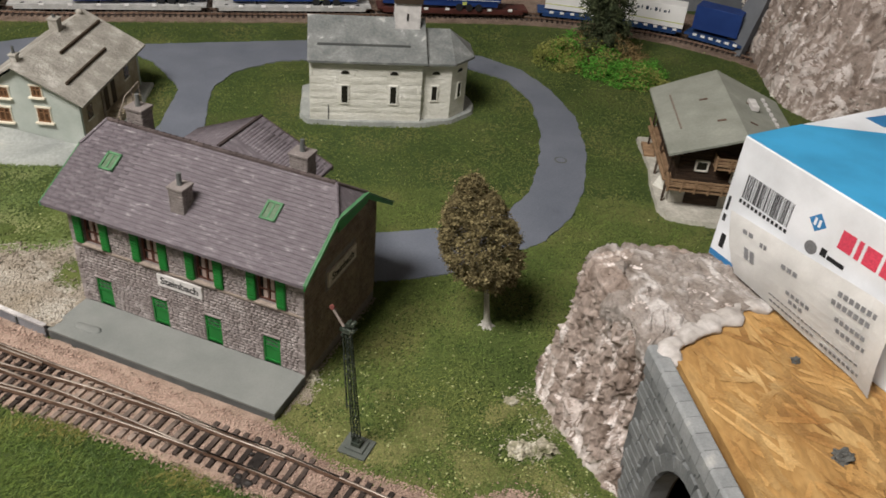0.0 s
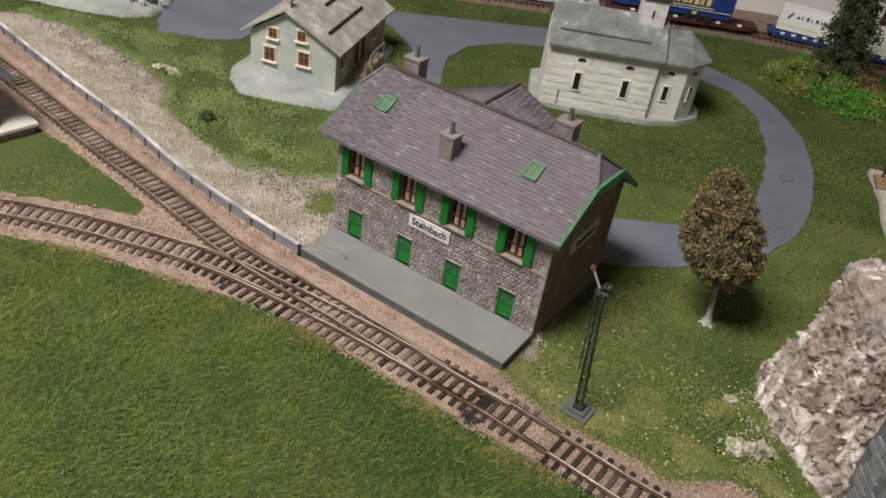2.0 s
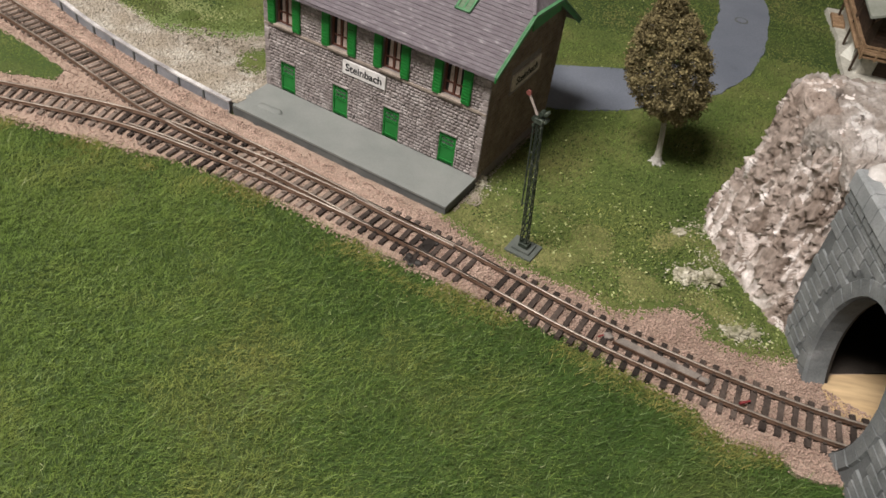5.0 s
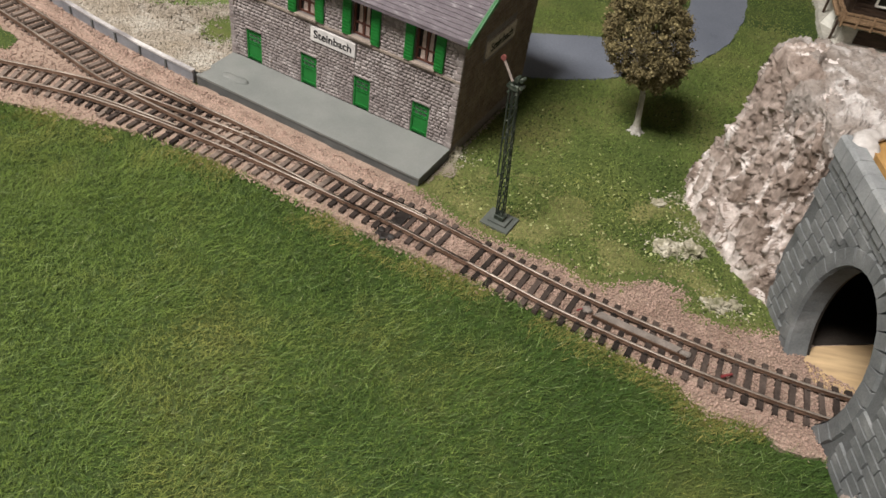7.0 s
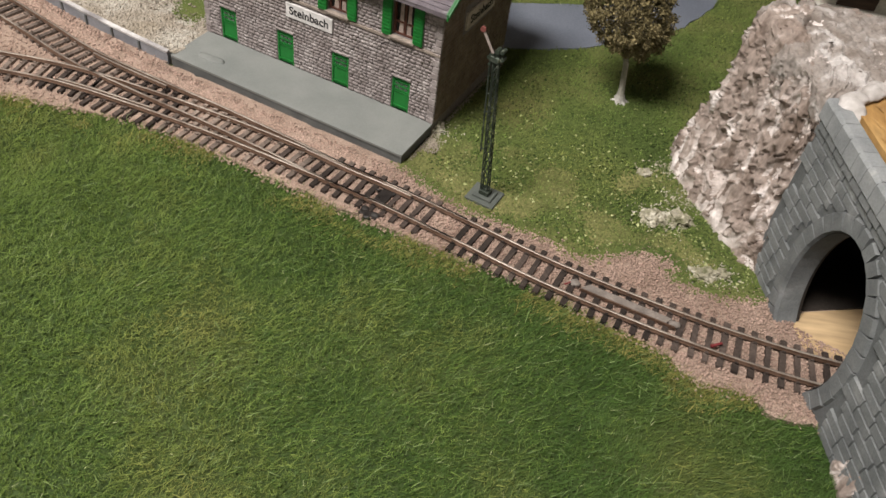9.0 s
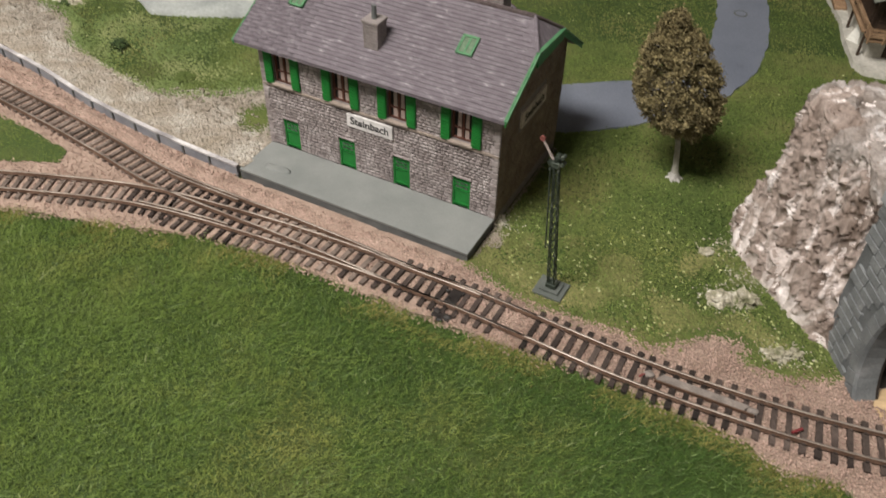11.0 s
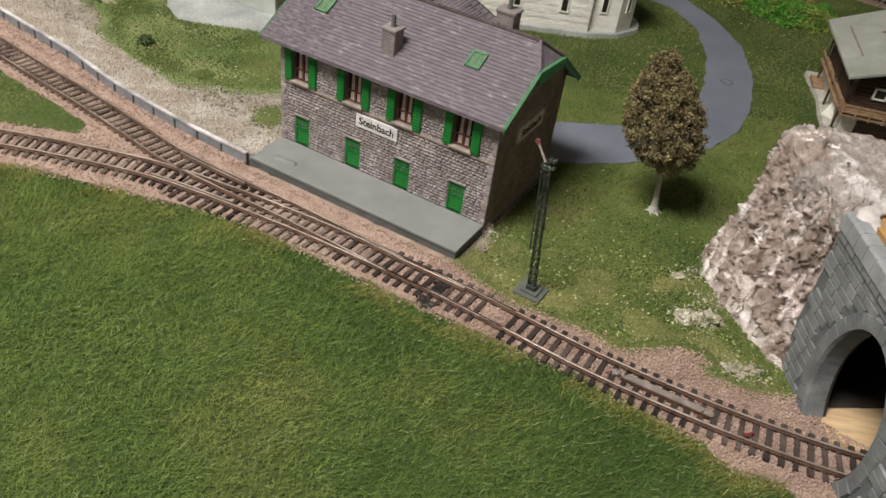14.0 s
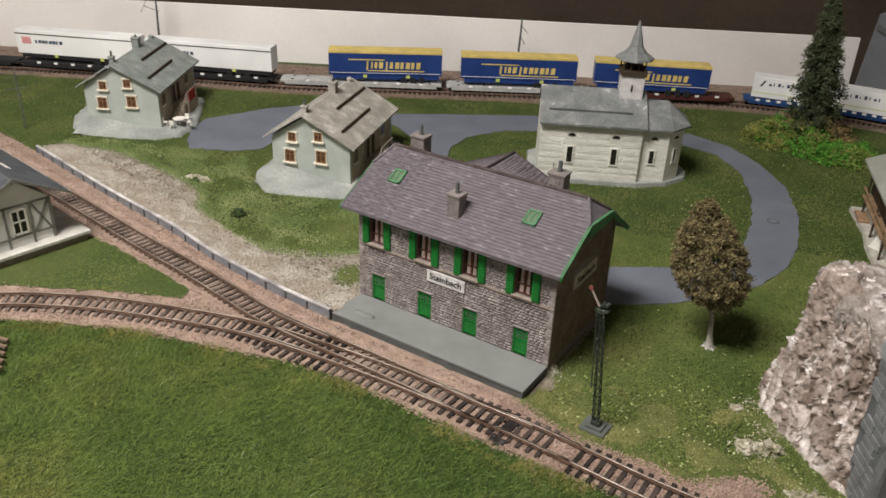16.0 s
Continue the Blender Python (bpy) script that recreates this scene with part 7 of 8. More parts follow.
def trailer(a, b, z0, z1, kind, label, group):
    a, b = Vector((*a, 0)), Vector((*b, 0))
    L = (b - a).length
    t = thing("trailer" if kind != "box" else "container", a.x, a.y, z0, math.degrees(math.atan2((b - a).y, (b - a).x)), label, "trailer" if kind != "box" else "container", group)
    H, D = z1 - z0, 0.030
    m = M_BLUE if kind in ("blue", "plainblue") else M_TWHITE
    body = part("body", B(0, L, 0, D, 0.004 if kind != "box" else 0.0, H, bev=0.0005), m, t)
    if kind == "blue":
        part("roof", B(-0.0004, L + 0.0004, -0.0004, D + 0.0004, H - 0.0040, H + 0.0003, bev=0.0004), M_YEL, t, "yellow roof edge")
        bars = [(0.17, 0.49, 0.66, 0.70), (0.34, 0.84, 0.25, 0.29), (0.33, 0.345, 0.30, 0.62), (0.50, 0.515, 0.30, 0.62), (0.37, 0.385, 0.36, 0.60), (0.40, 0.425, 0.36, 0.60), (0.44, 0.475, 0.36, 0.60)]
        for i in range(6):
            bars.append((0.535 + i * 0.047, 0.535 + i * 0.047 + (0.036 if i % 2 else 0.028), 0.36, 0.60))
        for s0, s1, h0, h1 in bars:
            part("logo_bar", slab(bmesh.new(), [(L * s0, -0.0006, H * h0), (L * s1, -0.0006, H * h0), (L * s1 + 0.001, -0.0006, H * h1), (L * s0 + 0.001, -0.0006, H * h1)], (0, 0.0005, 0)), M_YEL, body, "yellow logo bar")
        part("side_line", B(0.002, L - 0.002, -0.0004, 0.0002, H * 0.17, H * 0.185), M_TWHITE, body)
    elif kind == "white":
        part("roof_line", B(0, L, -0.0006, 0.0002, H * 0.845, H * 0.875), M_BLACK, body)
        part("logo_square", B(L * 0.05, L * 0.125, -0.0004, 0.0002, H * 0.48, H * 0.74), M_LOGO_R, body, "pinkish red logo square")
        for i in range(8):
            part("logo_bar", B(L * 0.16 + i * 0.0060, L * 0.16 + i * 0.0060 + (0.0048 if i % 3 else 0.0034), -0.0004, 0.0002, H * 0.52, H * 0.64), M_LOGO_D, body)
    elif kind == "box":
        part("stripe", B(0, L, -0.0004, 0.0002, H * 0.22, H * 0.25), M_REFL, body)
        for i in range(8):
            part("logo_bar", B(L * 0.24 + i * 0.0066, L * 0.24 + i * 0.0066 + (0.0016 if i % 2 else 0.0038), -0.0004, 0.0002, H * 0.62, H * (0.78 if i % 3 else 0.72)), M_LOGO_D, body)
        part("logo_cross", slab(bmesh.new(), [(L * 0.10, -0.0004, H * 0.55), (L * 0.13, -0.0004, H * 0.55), (L * 0.19, -0.0004, H * 0.84), (L * 0.16, -0.0004, H * 0.84)], (0, 0.0004, 0)), M_LOGO_D, body)
    if kind in ("blue", "white"):
        part("side_skirt", B(0.006, L - 0.004, 0.001, D - 0.001, -0.0025, 0.0045), M_BLUE if kind == "blue" else M_CHASSIS, t)
        for i in range(3):
            bm = bmesh.new()
            tube(bm, (L * 0.66 + i * 0.0145, 0.0002, -0.0040), (L * 0.66 + i * 0.0145, D - 0.0002, -0.0040), 0.0055, seg=14)
            part("wheel", bm, M_CHASSIS, t)
        for s in (0.32, 0.70):
            part("reflector", B(L * s - 0.003, L * s + 0.003, -0.0008, 0.0012, 0.000, 0.0045), M_REFL, t)
        part("landing_leg", B(L * 0.20, L * 0.22, 0.004, 0.007, -0.0085, 0.003), M_CHASSIS, t)
    return t


trailer((-0.955, 1.1465), (-0.747, 1.1555), 0.0225, 0.0645, "white", "white box trailer with red square and dark lettering bars", "trailers on the train")
trailer((-0.733, 1.1565), (-0.524, 1.1655), 0.0225, 0.0645, "white", "white box trailer with red square and dark lettering bars", "trailers on the train")
trailer((-0.4345, 1.179), (-0.261, 1.222), 0.0235, 0.0655, "blue", "blue curtain trailer with yellow roof and logo bars", "trailers on the train")
trailer((-0.2300, 1.223), (-0.049, 1.259), 0.0235, 0.0645, "blue", "blue curtain trailer with yellow roof and logo bars", "trailers on the train")
trailer((-0.0215, 1.262), (0.158, 1.278), 0.0235, 0.0640, "blue", "blue curtain trailer with yellow roof and logo bars", "trailers on the train")
trailer((0.228, 1.303), (0.325, 1.286), 0.0175, 0.0500, "box", "white swap container with olive stripe and dark bars", "containers on the train")
trailer((0.339, 1.283), (0.428, 1.252), 0.0175, 0.0500, "box", "white swap container with olive stripe and dark bars", "containers on the train")
trailer((0.440, 1.249), (0.497, 1.214), 0.0175, 0.0560, "plainblue", "plain blue swap container near the tunnel board", "containers on the train")


def wagon(a, b, m, label, deck=0.0125):
    a, b = Vector((*a, 0)), Vector((*b, 0))
    L = (b - a).length
    w = thing("flat_wagon", a.x, a.y, 0, math.degrees(math.atan2((b - a).y, (b - a).x)), label, "rail wagon", "wagons of the train")
    part("deck", B(0, L, -0.016, 0.016, deck, deck + 0.003, bev=0.0004), m, w)
    part("side_sill", B(0.008, L - 0.008, -0.0172, -0.0150, deck - 0.0035, deck + 0.0038, bev=0.0003), m, w)
    part("frame", B(0.012, L - 0.012, -0.008, 0.008, deck - 0.005, deck), M_CHASSIS, w)
    for c in (0.030, L - 0.030):
        g = part("bogie", B(c - 0.017, c + 0.017, -0.0125, 0.0125, 0.0075, 0.0110), M_CHASSIS, w)
        for dx in (-0.011, 0.011):
            for s in (-1, 1):
                bm = bmesh.new()
                tube(bm, (c + dx, s * 0.0082, 0.0108), (c + dx, s * 0.0112, 0.0108), 0.0055, seg=16)
                part("wheel", bm, M_CHASSIS, g)
    for i in range(6):
        x = L * (0.16 + 0.14 * i)
        part("stake", B(x, x + 0.006, -0.0182, -0.0160, deck + 0.002, deck + 0.0050), M_TWHITE, w)
    return w


for a, b, m, lab in (((-1.19, 1.115), (-0.955, 1.148), M_CHASSIS, "black empty flat wagon of the train"), ((-0.95, 1.150), (-0.745, 1.166), M_CHASSIS, "black pocket wagon under a white trailer"), ((-0.735, 1.167), (-0.525, 1.181), M_CHASSIS, "black pocket wagon under a white trailer"), ((-0.515, 1.182), (-0.262, 1.229), M_DECK, "pale grey pocket wagon under a blue trailer"), ((-0.254, 1.230), (-0.035, 1.272), M_DECK, "pale grey pocket wagon under a blue trailer"), ((-0.025, 1.274), (0.200, 1.306), M_MAROON, "maroon pocket wagon under a blue trailer"), ((0.218, 1.310), (0.330, 1.300), M_BLUEWAGON, "dark blue wagon under a swap container"), ((0.337, 1.299), (0.433, 1.266), M_BLUEWAGON, "dark blue wagon under a swap container"), ((0.440, 1.262), (0.510, 1.212), M_BLUEWAGON, "dark blue wagon under a swap container")):
    wagon(a, b, m, lab)

# ---- cardboard box on the board ----
M_CARD = plain("white_card", (0.68, 0.70, 0.75), scale=30, rough=0.4, grain=0.02, bump=0.05)
M_CBLUE = plain("box_blue", (0.050, 0.30, 0.55), scale=30, rough=0.35, grain=0.02, bump=0.05)
M_CDBLUE = plain("box_dark_blue", (0.035, 0.17, 0.38), scale=30, rough=0.35, grain=0.02, bump=0.05)
M_PINK = plain("red_print", (0.58, 0.055, 0.10), scale=30, bump=0)
M_PAPER = plain("receipt_paper", (0.80, 0.79, 0.78), scale=40, grain=0.03, bump=0.05)
M_GREYINK = plain("grey_ink", (0.16, 0.16, 0.17), scale=60, bump=0)
bx = thing("cardboard_box", 0.229, 0.522, 0.1172, -63.6, "white and blue printed cardboard box lying on the strand board", "box")
W, D, H = 0.143, 0.285, 0.0870
part("carton", B(0, W, 0, D, 0, H, bev=0.0007), M_CARD, bx)
part("blue_top", slab(bmesh.new(), [(0.0006, 0.0008, H + 0.0001), (W - 0.0006, 0.0008, H + 0.0001), (W - 0.0006, 0.27, H + 0.0001), (0.0006, 0.047, H + 0.0001)], (0, 0, 0.0002)), M_CBLUE, bx, "blue printed top")
part("top_logo", slab(bmesh.new(), [(0.008, 0.098, H + 0.0001), (0.022, 0.098, H + 0.0001), (0.026, 0.116, H + 0.0001), (0.010, 0.118, H + 0.0001)], (0, 0, 0.0002)), M_CDBLUE, bx, "dark blue logo")
part("blue_strip", B(0.0008, 0.040, -0.0002, 0.0002, 0.0010, 0.0052), M_CDBLUE, bx)
M_BARS = plain("barcode_ink", (0.045, 0.045, 0.05), scale=60, bump=0)
rr = random.Random(9)
x = 0.0115
while x < 0.0480:
    w = rr.choice((0.0003, 0.0005, 0.0008, 0.0011))
    part("barcode_bar", B(x, x + w, -0.0002, 0.0002, 0.0500, 0.0660), M_BARS, bx)
    x += w + rr.choice((0.0003, 0.0005, 0.0008))
for i in range(12):
    part("digit_bar", B(0.0105 + i * 0.0033, 0.0125 + i * 0.0033, -0.0002, 0.0002, 0.0462, 0.0486), M_BLACK, bx)
part("logo_diamond", slab(bmesh.new(), [(0.0595, -0.0002, 0.0645), (0.0655, -0.0002, 0.0585), (0.0715, -0.0002, 0.0645), (0.0655, -0.0002, 0.0705)], (0, 0.0004, 0)), M_CDBLUE, bx, "blue diamond logo")
for k in (0.0632, 0.0662):
    part("diamond_mark", B(k, k + 0.0016, -0.0004, 0.0, 0.0622, 0.0668), M_CARD, bx)
for x0, x1 in ((0.0815, 0.0905), (0.0925, 0.0955), (0.0975, 0.1070), (0.1090, 0.1200)):
    part("brand_block", B(x0, x1, -0.0002, 0.0002, 0.0580, 0.0695), M_PINK, bx, "red brand block")
bm = bmesh.new()
bmesh.ops.create_cone(bm, cap_ends=True, segments=18, radius1=0.0042, radius2=0.0042, depth=0.0004, matrix=Matrix.Translation((0.067, 0, 0.0485)) @ Matrix.Rotation(math.pi / 2, 4, "X"))
part("round_mark", bm, M_GREYINK, bx)
for x0, x1, z0, z1 in ((0.0735, 0.0775, 0.0478, 0.0528), (0.0785, 0.0900, 0.0478, 0.0505), (0.0025, 0.0045, 0.036, 0.046), (0.0025, 0.0050, 0.028, 0.033), (0.006, 0.010, 0.010, 0.020)):
    part("print_bar", B(x0, x1, -0.0002, 0.0002, z0, z1), M_BLACK, bx)
# paper slip leaning on the box
sp = thing("paper_slip", 0.229, 0.522, 0.1172, -63.6, "curled printed paper slip leaning on the box", "paper")
A0, A1, A2, A3 = Vector((0.0095, -0.0030, 0.0400)), Vector((0.1320, -0.0050, 0.0500)), Vector((0.1400, -0.0110, 0.0012)), Vector((0.0300, -0.0075, 0.0060))
bm = bmesh.new()
nu, nv = 22, 10
g = []
for i in range(nu + 1):
    f = i / nu
    g.append([])
    for j in range(nv + 1):
        h_ = j / nv
        p = A3.lerp(A2, f).lerp(A0.lerp(A1, f), h_)
        p.y -= 0.0030 * math.sin(math.pi * h_) + 0.004 * max(0, f - 0.88) / 0.12
        g[-1].append(bm.verts.new(p))
for i in range(nu):
    for j in range(nv):
        bm.faces.new((g[i][j], g[i + 1][j], g[i + 1][j + 1], g[i][j + 1]))
bmesh.ops.solidify(bm, geom=bm.faces[:], thickness=0.00025)
part("sheet", bm, M_PAPER, sp, smooth=False)
def on_slip(f, h_):
    p = A3.lerp(A2, f).lerp(A0.lerp(A1, f), h_)
    p.y -= 0.0030 * math.sin(math.pi * h_) + 0.0008
    return p


for f0, f1, h0, h1 in ((0.10, 0.18, 0.80, 0.86), (0.22, 0.27, 0.76, 0.82), (0.37, 0.48, 0.68, 0.74), (0.70, 0.92, 0.80, 0.86), (0.68, 0.90, 0.68, 0.74), (0.72, 0.90, 0.52, 0.57), (0.74, 0.92, 0.40, 0.45), (0.12, 0.20, 0.45, 0.62), (0.42, 0.58, 0.40, 0.45), (0.44, 0.54, 0.30, 0.35), (0.30, 0.90, 0.20, 0.22), (0.30, 0.62, 0.10, 0.13), (0.66, 0.92, 0.08, 0.12)):
    n = max(2, int((f1 - f0) / 0.028))
    for i in range(n):
        a, b = f0 + (f1 - f0) * i / n, f0 + (f1 - f0) * (i + 0.72) / n
        part("print_bar", slab(bmesh.new(), [on_slip(a, h0), on_slip(b, h0), on_slip(b, h1), on_slip(a, h1)], (0, -0.0001, 0)), M_GREYINK, sp)

# ---- pebbles on the board ----
M_PEB = plain("grey_pebble", (0.10, 0.10, 0.095), scale=150)
for x, y, s, sd_ in ((0.2490, 0.4180, 0.0026, 3.0), (0.2470, 0.3490, 0.0054, 6.0)):
    l = lump(x, y, s, s * 0.8, s * 0.7, sd_, M_PEB, "pebble", "small grey pebble on the strand board")
    l.location.z = 0.1180 * K

# ---- right mountain with its grey board ----
M_CHIP = mat("pale_chip", [(0.3, (0.36, 0.33, 0.29)), (0.7, (0.60, 0.57, 0.53))], scale=90, vary=0.25, bump=0)
mt = thing("mountain", 0.55, 1.05, 0, 0, "large brown plaster mountain flank with pale highlights", "rock mountain")
o_ = Vector((-0.55, -1.05, 0))
FT = [(0.530, 1.300, -0.002), (0.520, 1.215, -0.002), (0.512, 1.130, -0.002), (0.508, 1.045, -0.002), (0.535, 0.995, -0.002), (0.61, 0.950, -0.002), (0.78, 0.90, -0.002), (1.15, 0.86, -0.002)]
TP = [(0.600, 1.400, 0.22), (0.608, 1.290, 0.25), (0.628, 1.220, 0.29), (0.650, 1.170, 0.31), (0.70, 1.130, 0.33), (0.78, 1.090, 0.34), (0.92, 1.05, 0.35), (1.19, 1.02, 0.35)]
rock("rock_flank", [tuple(Vector(p) + o_) for p in FT], [tuple(Vector(p) + o_) for p in TP], 430, 230, 0.0062, 60, [M_ROCK, M_PALEROCK], mt, "", 9.0, 0.012, flakes=2800, chips=M_CHIP, pale=True)
M_GBOARD = mat("grey_board", [(0.3, (0.125, 0.135, 0.155)), (0.7, (0.175, 0.185, 0.205))], scale=20, fine=300, grain=0.06)
part("side_board", slab(bmesh.new(), [o_ + Vector(p) for p in ((0.4850, 1.235, 0), (0.5000, 1.196, 0), (0.5330, 1.215, 0.12), (0.5620, 1.235, 0.22), (0.5560, 1.260, 0.22))], (0.012, 0.010, 0)), M_GBOARD, mt, "grey board edge")
tb_ = thing("back_board", 0.41, 1.40, 0, 0, "grey painted board behind the back track", "board")
part("panel", slab(bmesh.new(), [(-0.004, 0.0, -0.01), (0.008, 0.0, 0.140), (0.03, 0.0, 0.152), (0.5, 0.0, 0.16), (0.5, 0.0, -0.01)], (0, 0.008, 0)), M_GBOARD, tb_)
part("cross_bar", slab(bmesh.new(), [(0.006, -0.003, 0.118), (0.008, -0.003, 0.126), (0.06, -0.003, 0.096), (0.06, -0.003, 0.088)], (0, 0.002, 0)), M_PLATF_SIDE, tb_)

# ---- fir and bush at the back ----
M_FIR = mat("fir_needles", [(0.3, (0.030, 0.044, 0.020)), (0.7, (0.080, 0.095, 0.046))], scale=80, vary=0.5, bump=0, rough=0.8)
M_BARK = plain("fir_bark", (0.05, 0.035, 0.025), scale=100)
fr = thing("fir_tree", 0.292, 1.152, 0, 0, "dark green model fir standing in a bush", "tree")
FL = Vector((-0.014, 0.0, 0.205))
bm = bmesh.new()
tube(bm, (0, 0, -0.001), FL, 0.0035, 0.0004, 8)
part("trunk", bm, M_BARK, fr)
rng = np.random.default_rng(17)
V = []
for k in range(150):
    f = (k / 150) ** 0.80
    z = 0.020 + 0.180 * f
    R_ = (0.033 * (1 - f) ** 0.80 + 0.004) * rng.uniform(0.70, 1.12)
    a = k * 2.399 + rng.uniform(-0.4, 0.4)
    c = FL * (z / 0.205)
    nc = 3 if R_ > 0.016 else 2
    for i in range(nc):
        s = (i + 1) / nc
        q = np.array((c.x + math.cos(a) * R_ * s, c.y + math.sin(a) * R_ * s, z - 0.005 * s))
        for j in range(75):
            p = q + rng.normal(0, 1, 3) * (0.0036, 0.0036, 0.0026) * (0.6 + 0.5 * R_ / 0.03)
            d = rng.normal(0, 1, 3) + np.array((math.cos(a), math.sin(a), -0.5)) * 0.8
            d /= np.linalg.norm(d)
            e = np.cross(d, rng.normal(0, 1, 3))
            e /= np.linalg.norm(e)
            l = rng.uniform(0.0030, 0.0060)
            V += [p - d * l * 0.4, p + e * l * 0.34, p + d * l * 0.7]
F = np.arange(len(V)).reshape(-1, 3)
tris("crown", V, F, M_FIR, fr, "dark needled branches", "stuff")
M_BUSHG = mat("bright_bush", [(0.3, (0.060, 0.21, 0.020)), (0.7, (0.12, 0.34, 0.045))], scale=50, vary=0.45, bump=0)
M_BUSHB = mat("brown_bush", [(0.3, (0.14, 0.095, 0.040)), (0.7, (0.28, 0.20, 0.09))], scale=50, vary=0.4, bump=0)


def bush(x, y, lumps, m, label, seed):
    """Loose sprigs: small clusters of leaves at uneven heights."""
    rng = np.random.default_rng(seed)
    V = []
    for cx, cy, r, hgt, n in lumps:
        for k in range(n):
            a, q = rng.uniform(0, 6.283), r * math.sqrt(rng.uniform(0, 1.15))
            top = hgt * max(0.12, 1 - (q / r) ** 2 * 0.85) * rng.uniform(0.45, 1.15)
            c = np.array((cx + q * math.cos(a), cy + q * math.sin(a), top))
            for i in range(20):
                p = c + rng.normal(0, 1, 3) * (0.0034, 0.0034, 0.0026)
                p[2] = max(p[2], 0.0006)
                d = rng.normal(0, 1, 3)
                d /= np.linalg.norm(d)
                e = np.cross(d, rng.normal(0, 1, 3))
                e /= np.linalg.norm(e)
                l = rng.uniform(0.0024, 0.0050)
                V += [p - d * l * 0.5, p + e * l * 0.32, p + d * l * 0.6]
    g = tris("bush", np.array(V), np.arange(len(V)).reshape(-1, 3), m)
    g.location = (x * K, y * K, 0)
    return tagged(g, label, "bush", "bushes under the fir")


M_BUSHO = mat("olive_bush", [(0.3, (0.15, 0.18, 0.035)), (0.7, (0.29, 0.29, 0.085))], scale=50, vary=0.4, bump=0)
bush(0.274, 1.125, [(-0.020, 0.028, 0.034, 0.034, 150), (0.010, -0.004, 0.040, 0.026, 210), (0.040, -0.034, 0.034, 0.020, 150), (0.072, -0.012, 0.024, 0.018, 90)], M_BUSHG, "bright green loose foliage bush", 3)
bush(0.296, 1.140, [(-0.032, 0.010, 0.030, 0.036, 120), (0.006, 0.0, 0.036, 0.040, 200), (0.034, -0.004, 0.022, 0.030, 70)], M_BUSHB, "brown loose foliage bush round the fir", 5)
bush(0.284, 1.125, [(-0.055, 0.012, 0.034, 0.030, 130), (0.0, 0.004, 0.042, 0.036, 120), (0.045, -0.036, 0.036, 0.018, 90)], M_BUSHO, "olive yellow loose foliage bush", 7)

# ---- masts ----
M_POLE = plain("grey_pole", (0.10, 0.10, 0.10), scale=100)


def catenary(x, y, hgt, lean=0.0):
    c = thing("catenary_mast", x, y, 0, 0, "thin grey catenary mast behind the train", "mast", "catenary masts")
    bm = bmesh.new()
    tube(bm, (0, 0, 0), (lean, 0, hgt), 0.0022, 0.0013, 8)
    part("pole", bm, M_POLE, c)
    for dz, dx in ((0.012, 0.012), (0.030, 0.008)):
        bm = bmesh.new()
        tube(bm, (lean, 0, hgt - dz), (lean + dx, -0.010, hgt - dz - 0.010), 0.0006, seg=5)
        part("bracket", bm, M_POLE, c)


    if hgt > 0.12:
        for (dx, dz), (ex, ez) in (((0.0, 0.0), (-0.016, -0.012)), ((-0.016, -0.012), (-0.024, -0.034)), ((0.0, -0.010), (0.012, 0.006)), ((-0.004, -0.030), (-0.018, -0.022)), ((0.0, -0.036), (0.010, -0.028))):
            bm = bmesh.new()
            tube(bm, (lean + dx, -0.002, hgt - 0.030 + dz), (lean + ex, -0.012, hgt - 0.030 + ez), 0.0005, seg=5)
            part("wire_arm", bm, M_POLE, c)


catenary(-0.153, 1.33, 0.106, 0.004)
catenary(-0.760, 1.25, 0.150, 0.004)
lm = thing("lattice_mast", -0.770, 0.893, 0, 0, "thin dark lattice mast on the turf", "mast")
for u in (-1, 1):
    bm = bmesh.new()
    tube(bm, (u * 0.0016, 0, 0), (u * 0.001, 0, 0.085), 0.0005, seg=4)
    part("post", bm, M_POLE, lm)
for k in range(16):
    bm = bmesh.new()
    tube(bm, (-0.0015, 0, k * 0.0053), (0.0015, 0, (k + 1) * 0.0053), 0.0003, seg=4)
    part("lattice", bm, M_POLE, lm)
for z, w in ((0.054, 0.020), (0.070, 0.016)):
    bm = bmesh.new()
    tube(bm, (-w, 0, z - 0.003), (w * 0.6, 0, z + 0.004), 0.0005, seg=4)
    part("arm", bm, M_POLE, lm)

# ---- bits on the main line ----
M_RAMP = mat("uncoupler_grey", [(0.3, (0.15, 0.130, 0.118)), (0.7, (0.25, 0.215, 0.195))], scale=150, rough=0.5)
un = thing("uncoupler_ramp", 0.0885, 0.3690, 0, -20, "worn grey uncoupling ramp between the rails", "uncoupler")
part("plate", slab(bmesh.new(), [(-0.026, -0.0022, 0.0036), (0.024, -0.0026, 0.0036), (0.027, 0.0030, 0.0036), (-0.022, 0.0034, 0.0036)], (0, 0, -0.0022)), M_RAMP, un)
part("edge_bar", B(-0.026, 0.030, -0.0036, -0.0028, 0.0026, 0.0046), M_RAIL, un)
for k, dx in enumerate((-0.030, 0.029)):
    bm = bmesh.new()
    bmesh.ops.create_icosphere(bm, subdivisions=2, radius=1, matrix=Matrix.Translation((dx, 0.0, 0.0036)) @ Matrix.Diagonal((0.0034, 0.0026, 0.0016, 1)))
    for v in bm.verts:
        v.co += noise.noise_vector(v.co * 400 + Vector((k, 0, 0))) * 0.0010
    part("glue_lump", bm, M_RAMP, un)
M_REDBIT = plain("red_plastic", (0.20, 0.034, 0.038), scale=100, rough=0.45)
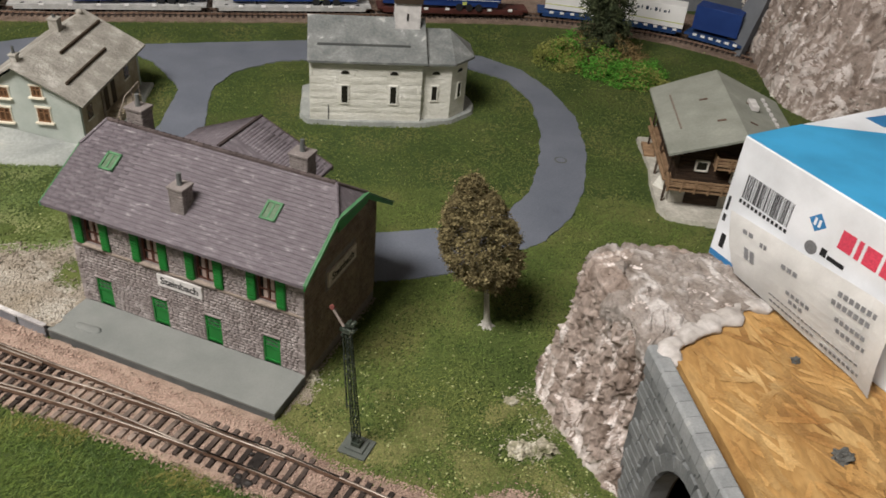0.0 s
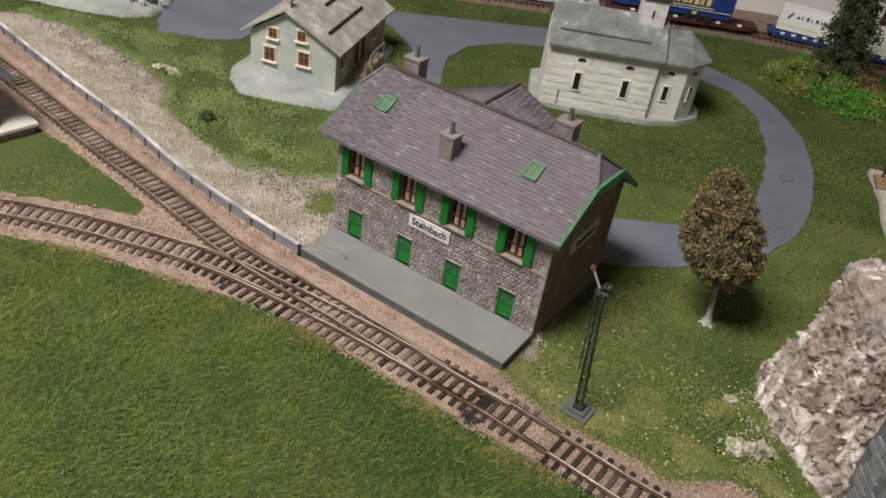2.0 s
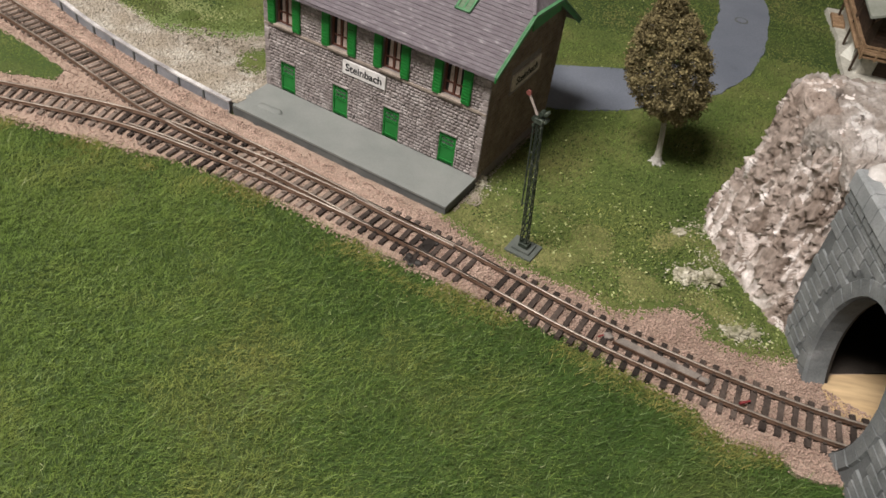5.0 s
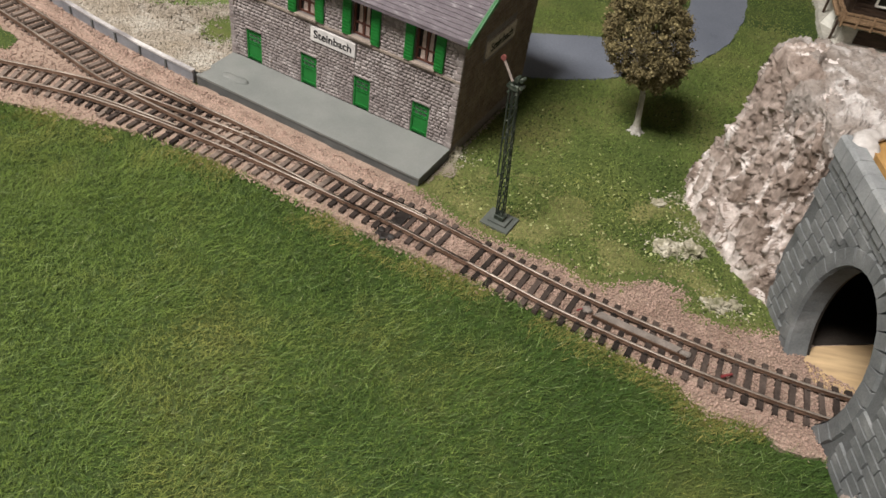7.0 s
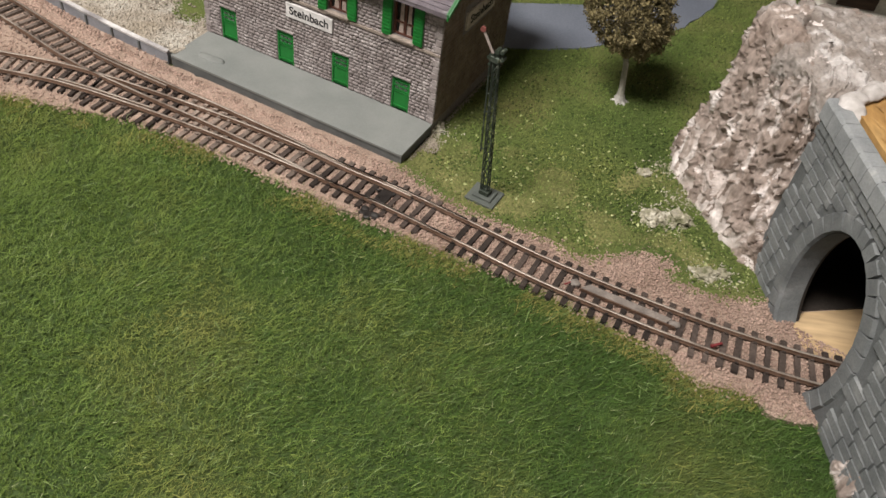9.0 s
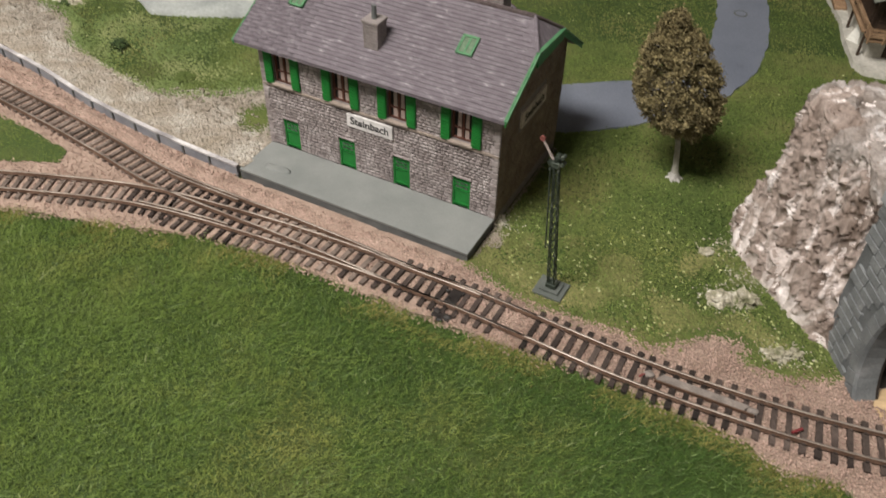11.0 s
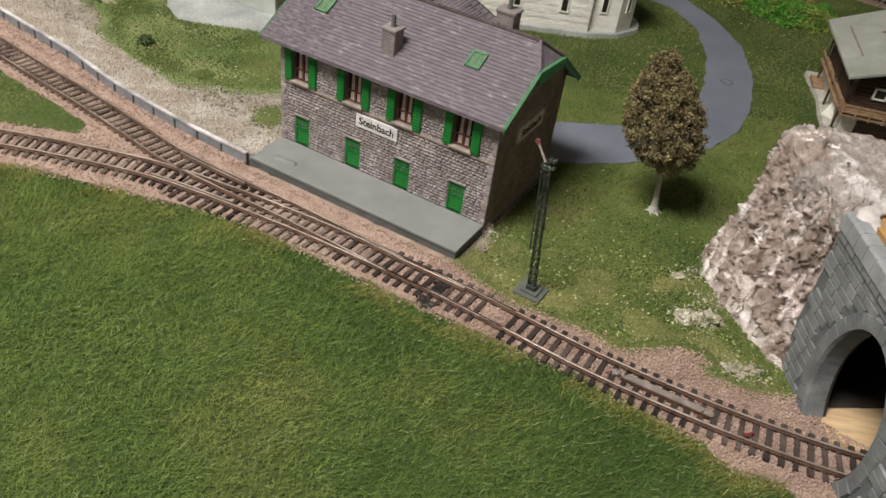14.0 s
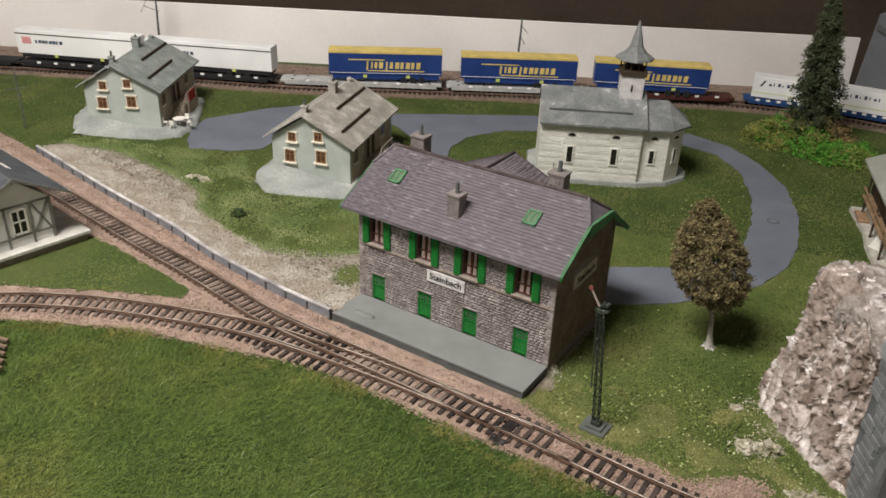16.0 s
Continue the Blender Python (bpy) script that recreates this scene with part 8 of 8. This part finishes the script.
for x, y, s in ((0.1375, 0.3470, 0.8), (0.0560, 0.3765, 0.45)):
    bm = bmesh.new()
    tube(bm, (-0.0042 * s, 0, 0.0046), (0.0040 * s, 0.0010, 0.0052), 0.0012 * s, 0.0009 * s, 7)
    b = part("red_scrap", bm, M_REDBIT)
    b.matrix_basis = pose(x * K, y * K, 0, 0, 0, 15)
    tagged(b, "tiny red plastic scrap between the rails", "scrap", "red scraps")
M_TAR = mat("black_grime", [(0.3, (0.010, 0.008, 0.008)), (0.7, (0.030, 0.025, 0.023))], scale=300, fine=900, grain=0.3, rough=0.5)
pmr = thing("point_motor", -0.0565, 0.4310, 0, -23, "small black point lever box on the sleepers", "point motor")
part("case", B(-0.0040, 0.0040, -0.0080, 0.0040, 0.0020, 0.0034, bev=0.0003), M_TAR, pmr)
part("outer_case", B(-0.0060, 0.0060, -0.0220, -0.0165, 0.0, 0.0026, bev=0.0004), M_TAR, pmr)
for k, (dx, dy, r) in enumerate(((-0.0035, -0.0175, 0.0030), (0.0045, -0.0190, 0.0026), (0.0010, -0.0235, 0.0022), (-0.0020, -0.0050, 0.0026), (0.0035, 0.0030, 0.0020), (-0.0055, 0.0010, 0.0018))):
    bm = bmesh.new()
    bmesh.ops.create_icosphere(bm, subdivisions=2, radius=1, matrix=Matrix.Translation((dx, dy, 0.0026)) @ Matrix.Diagonal((r, r * 0.8, 0.0014, 1)))
    for v in bm.verts:
        v.co += noise.noise_vector(v.co * 500 + Vector((k, 0, 0))) * 0.0008
    part("tar_lump", bm, M_TAR, pmr)
# rock at the near foot of the portal
near = thing("rock_outcrop", 0.20, 0.26, 0, 0, "grey brown plaster rock beside the tunnel portal", "rock")
rock("rock_face", [(-0.008, 0.034, -0.002), (-0.014, 0.020, -0.002), (-0.010, 0.0, -0.002), (0.004, -0.025, -0.002), (0.03, -0.06, -0.002), (0.06, -0.16, -0.002)], [(0.010, 0.030, 0.022), (0.012, 0.018, 0.034), (0.022, 0.004, 0.045), (0.045, -0.010, 0.075), (0.07, -0.03, 0.11), (0.10, -0.12, 0.115)], 130, 70, 0.0052, 62, M_ROCK, near, "", 4.0, 0.006, flakes=300)
# lamp fixture above and behind the viewer
M_TUBE = bpy.data.materials.new("lamp_tube")
M_TUBE.use_nodes = True
M_TUBE.node_tree.nodes["Principled BSDF"].inputs["Emission Color"].default_value = (1, 0.95, 0.88, 1)
M_TUBE.node_tree.nodes["Principled BSDF"].inputs["Emission Strength"].default_value = 4.0
lf = thing("ceiling_light", -0.753, -0.180, 1.56, 0, "white ceiling light panel", "ceiling light")
part("housing", B(-0.37, 0.37, -0.24, 0.24, 0.02, 0.14, bev=0.005), M_CEIL, lf)
part("diffuser", B(-0.34, 0.34, -0.21, 0.21, 0.008, 0.02), M_TUBE, lf)

mh = thing("manhole_cover", 0.1945, 0.855, 0.0004, 10, "small dark cover let into the grey road", "manhole cover")
bm = bmesh.new()
tube(bm, (0, 0, -0.001), (0, 0, 0.0003), 0.0072, 0.0070, 18)
part("rim", bm, M_PLATF_SIDE, mh)
bm = bmesh.new()
tube(bm, (0, 0, 0.0), (0, 0, 0.0005), 0.0052, 0.0050, 16)
part("lid", bm, M_ROAD, mh)
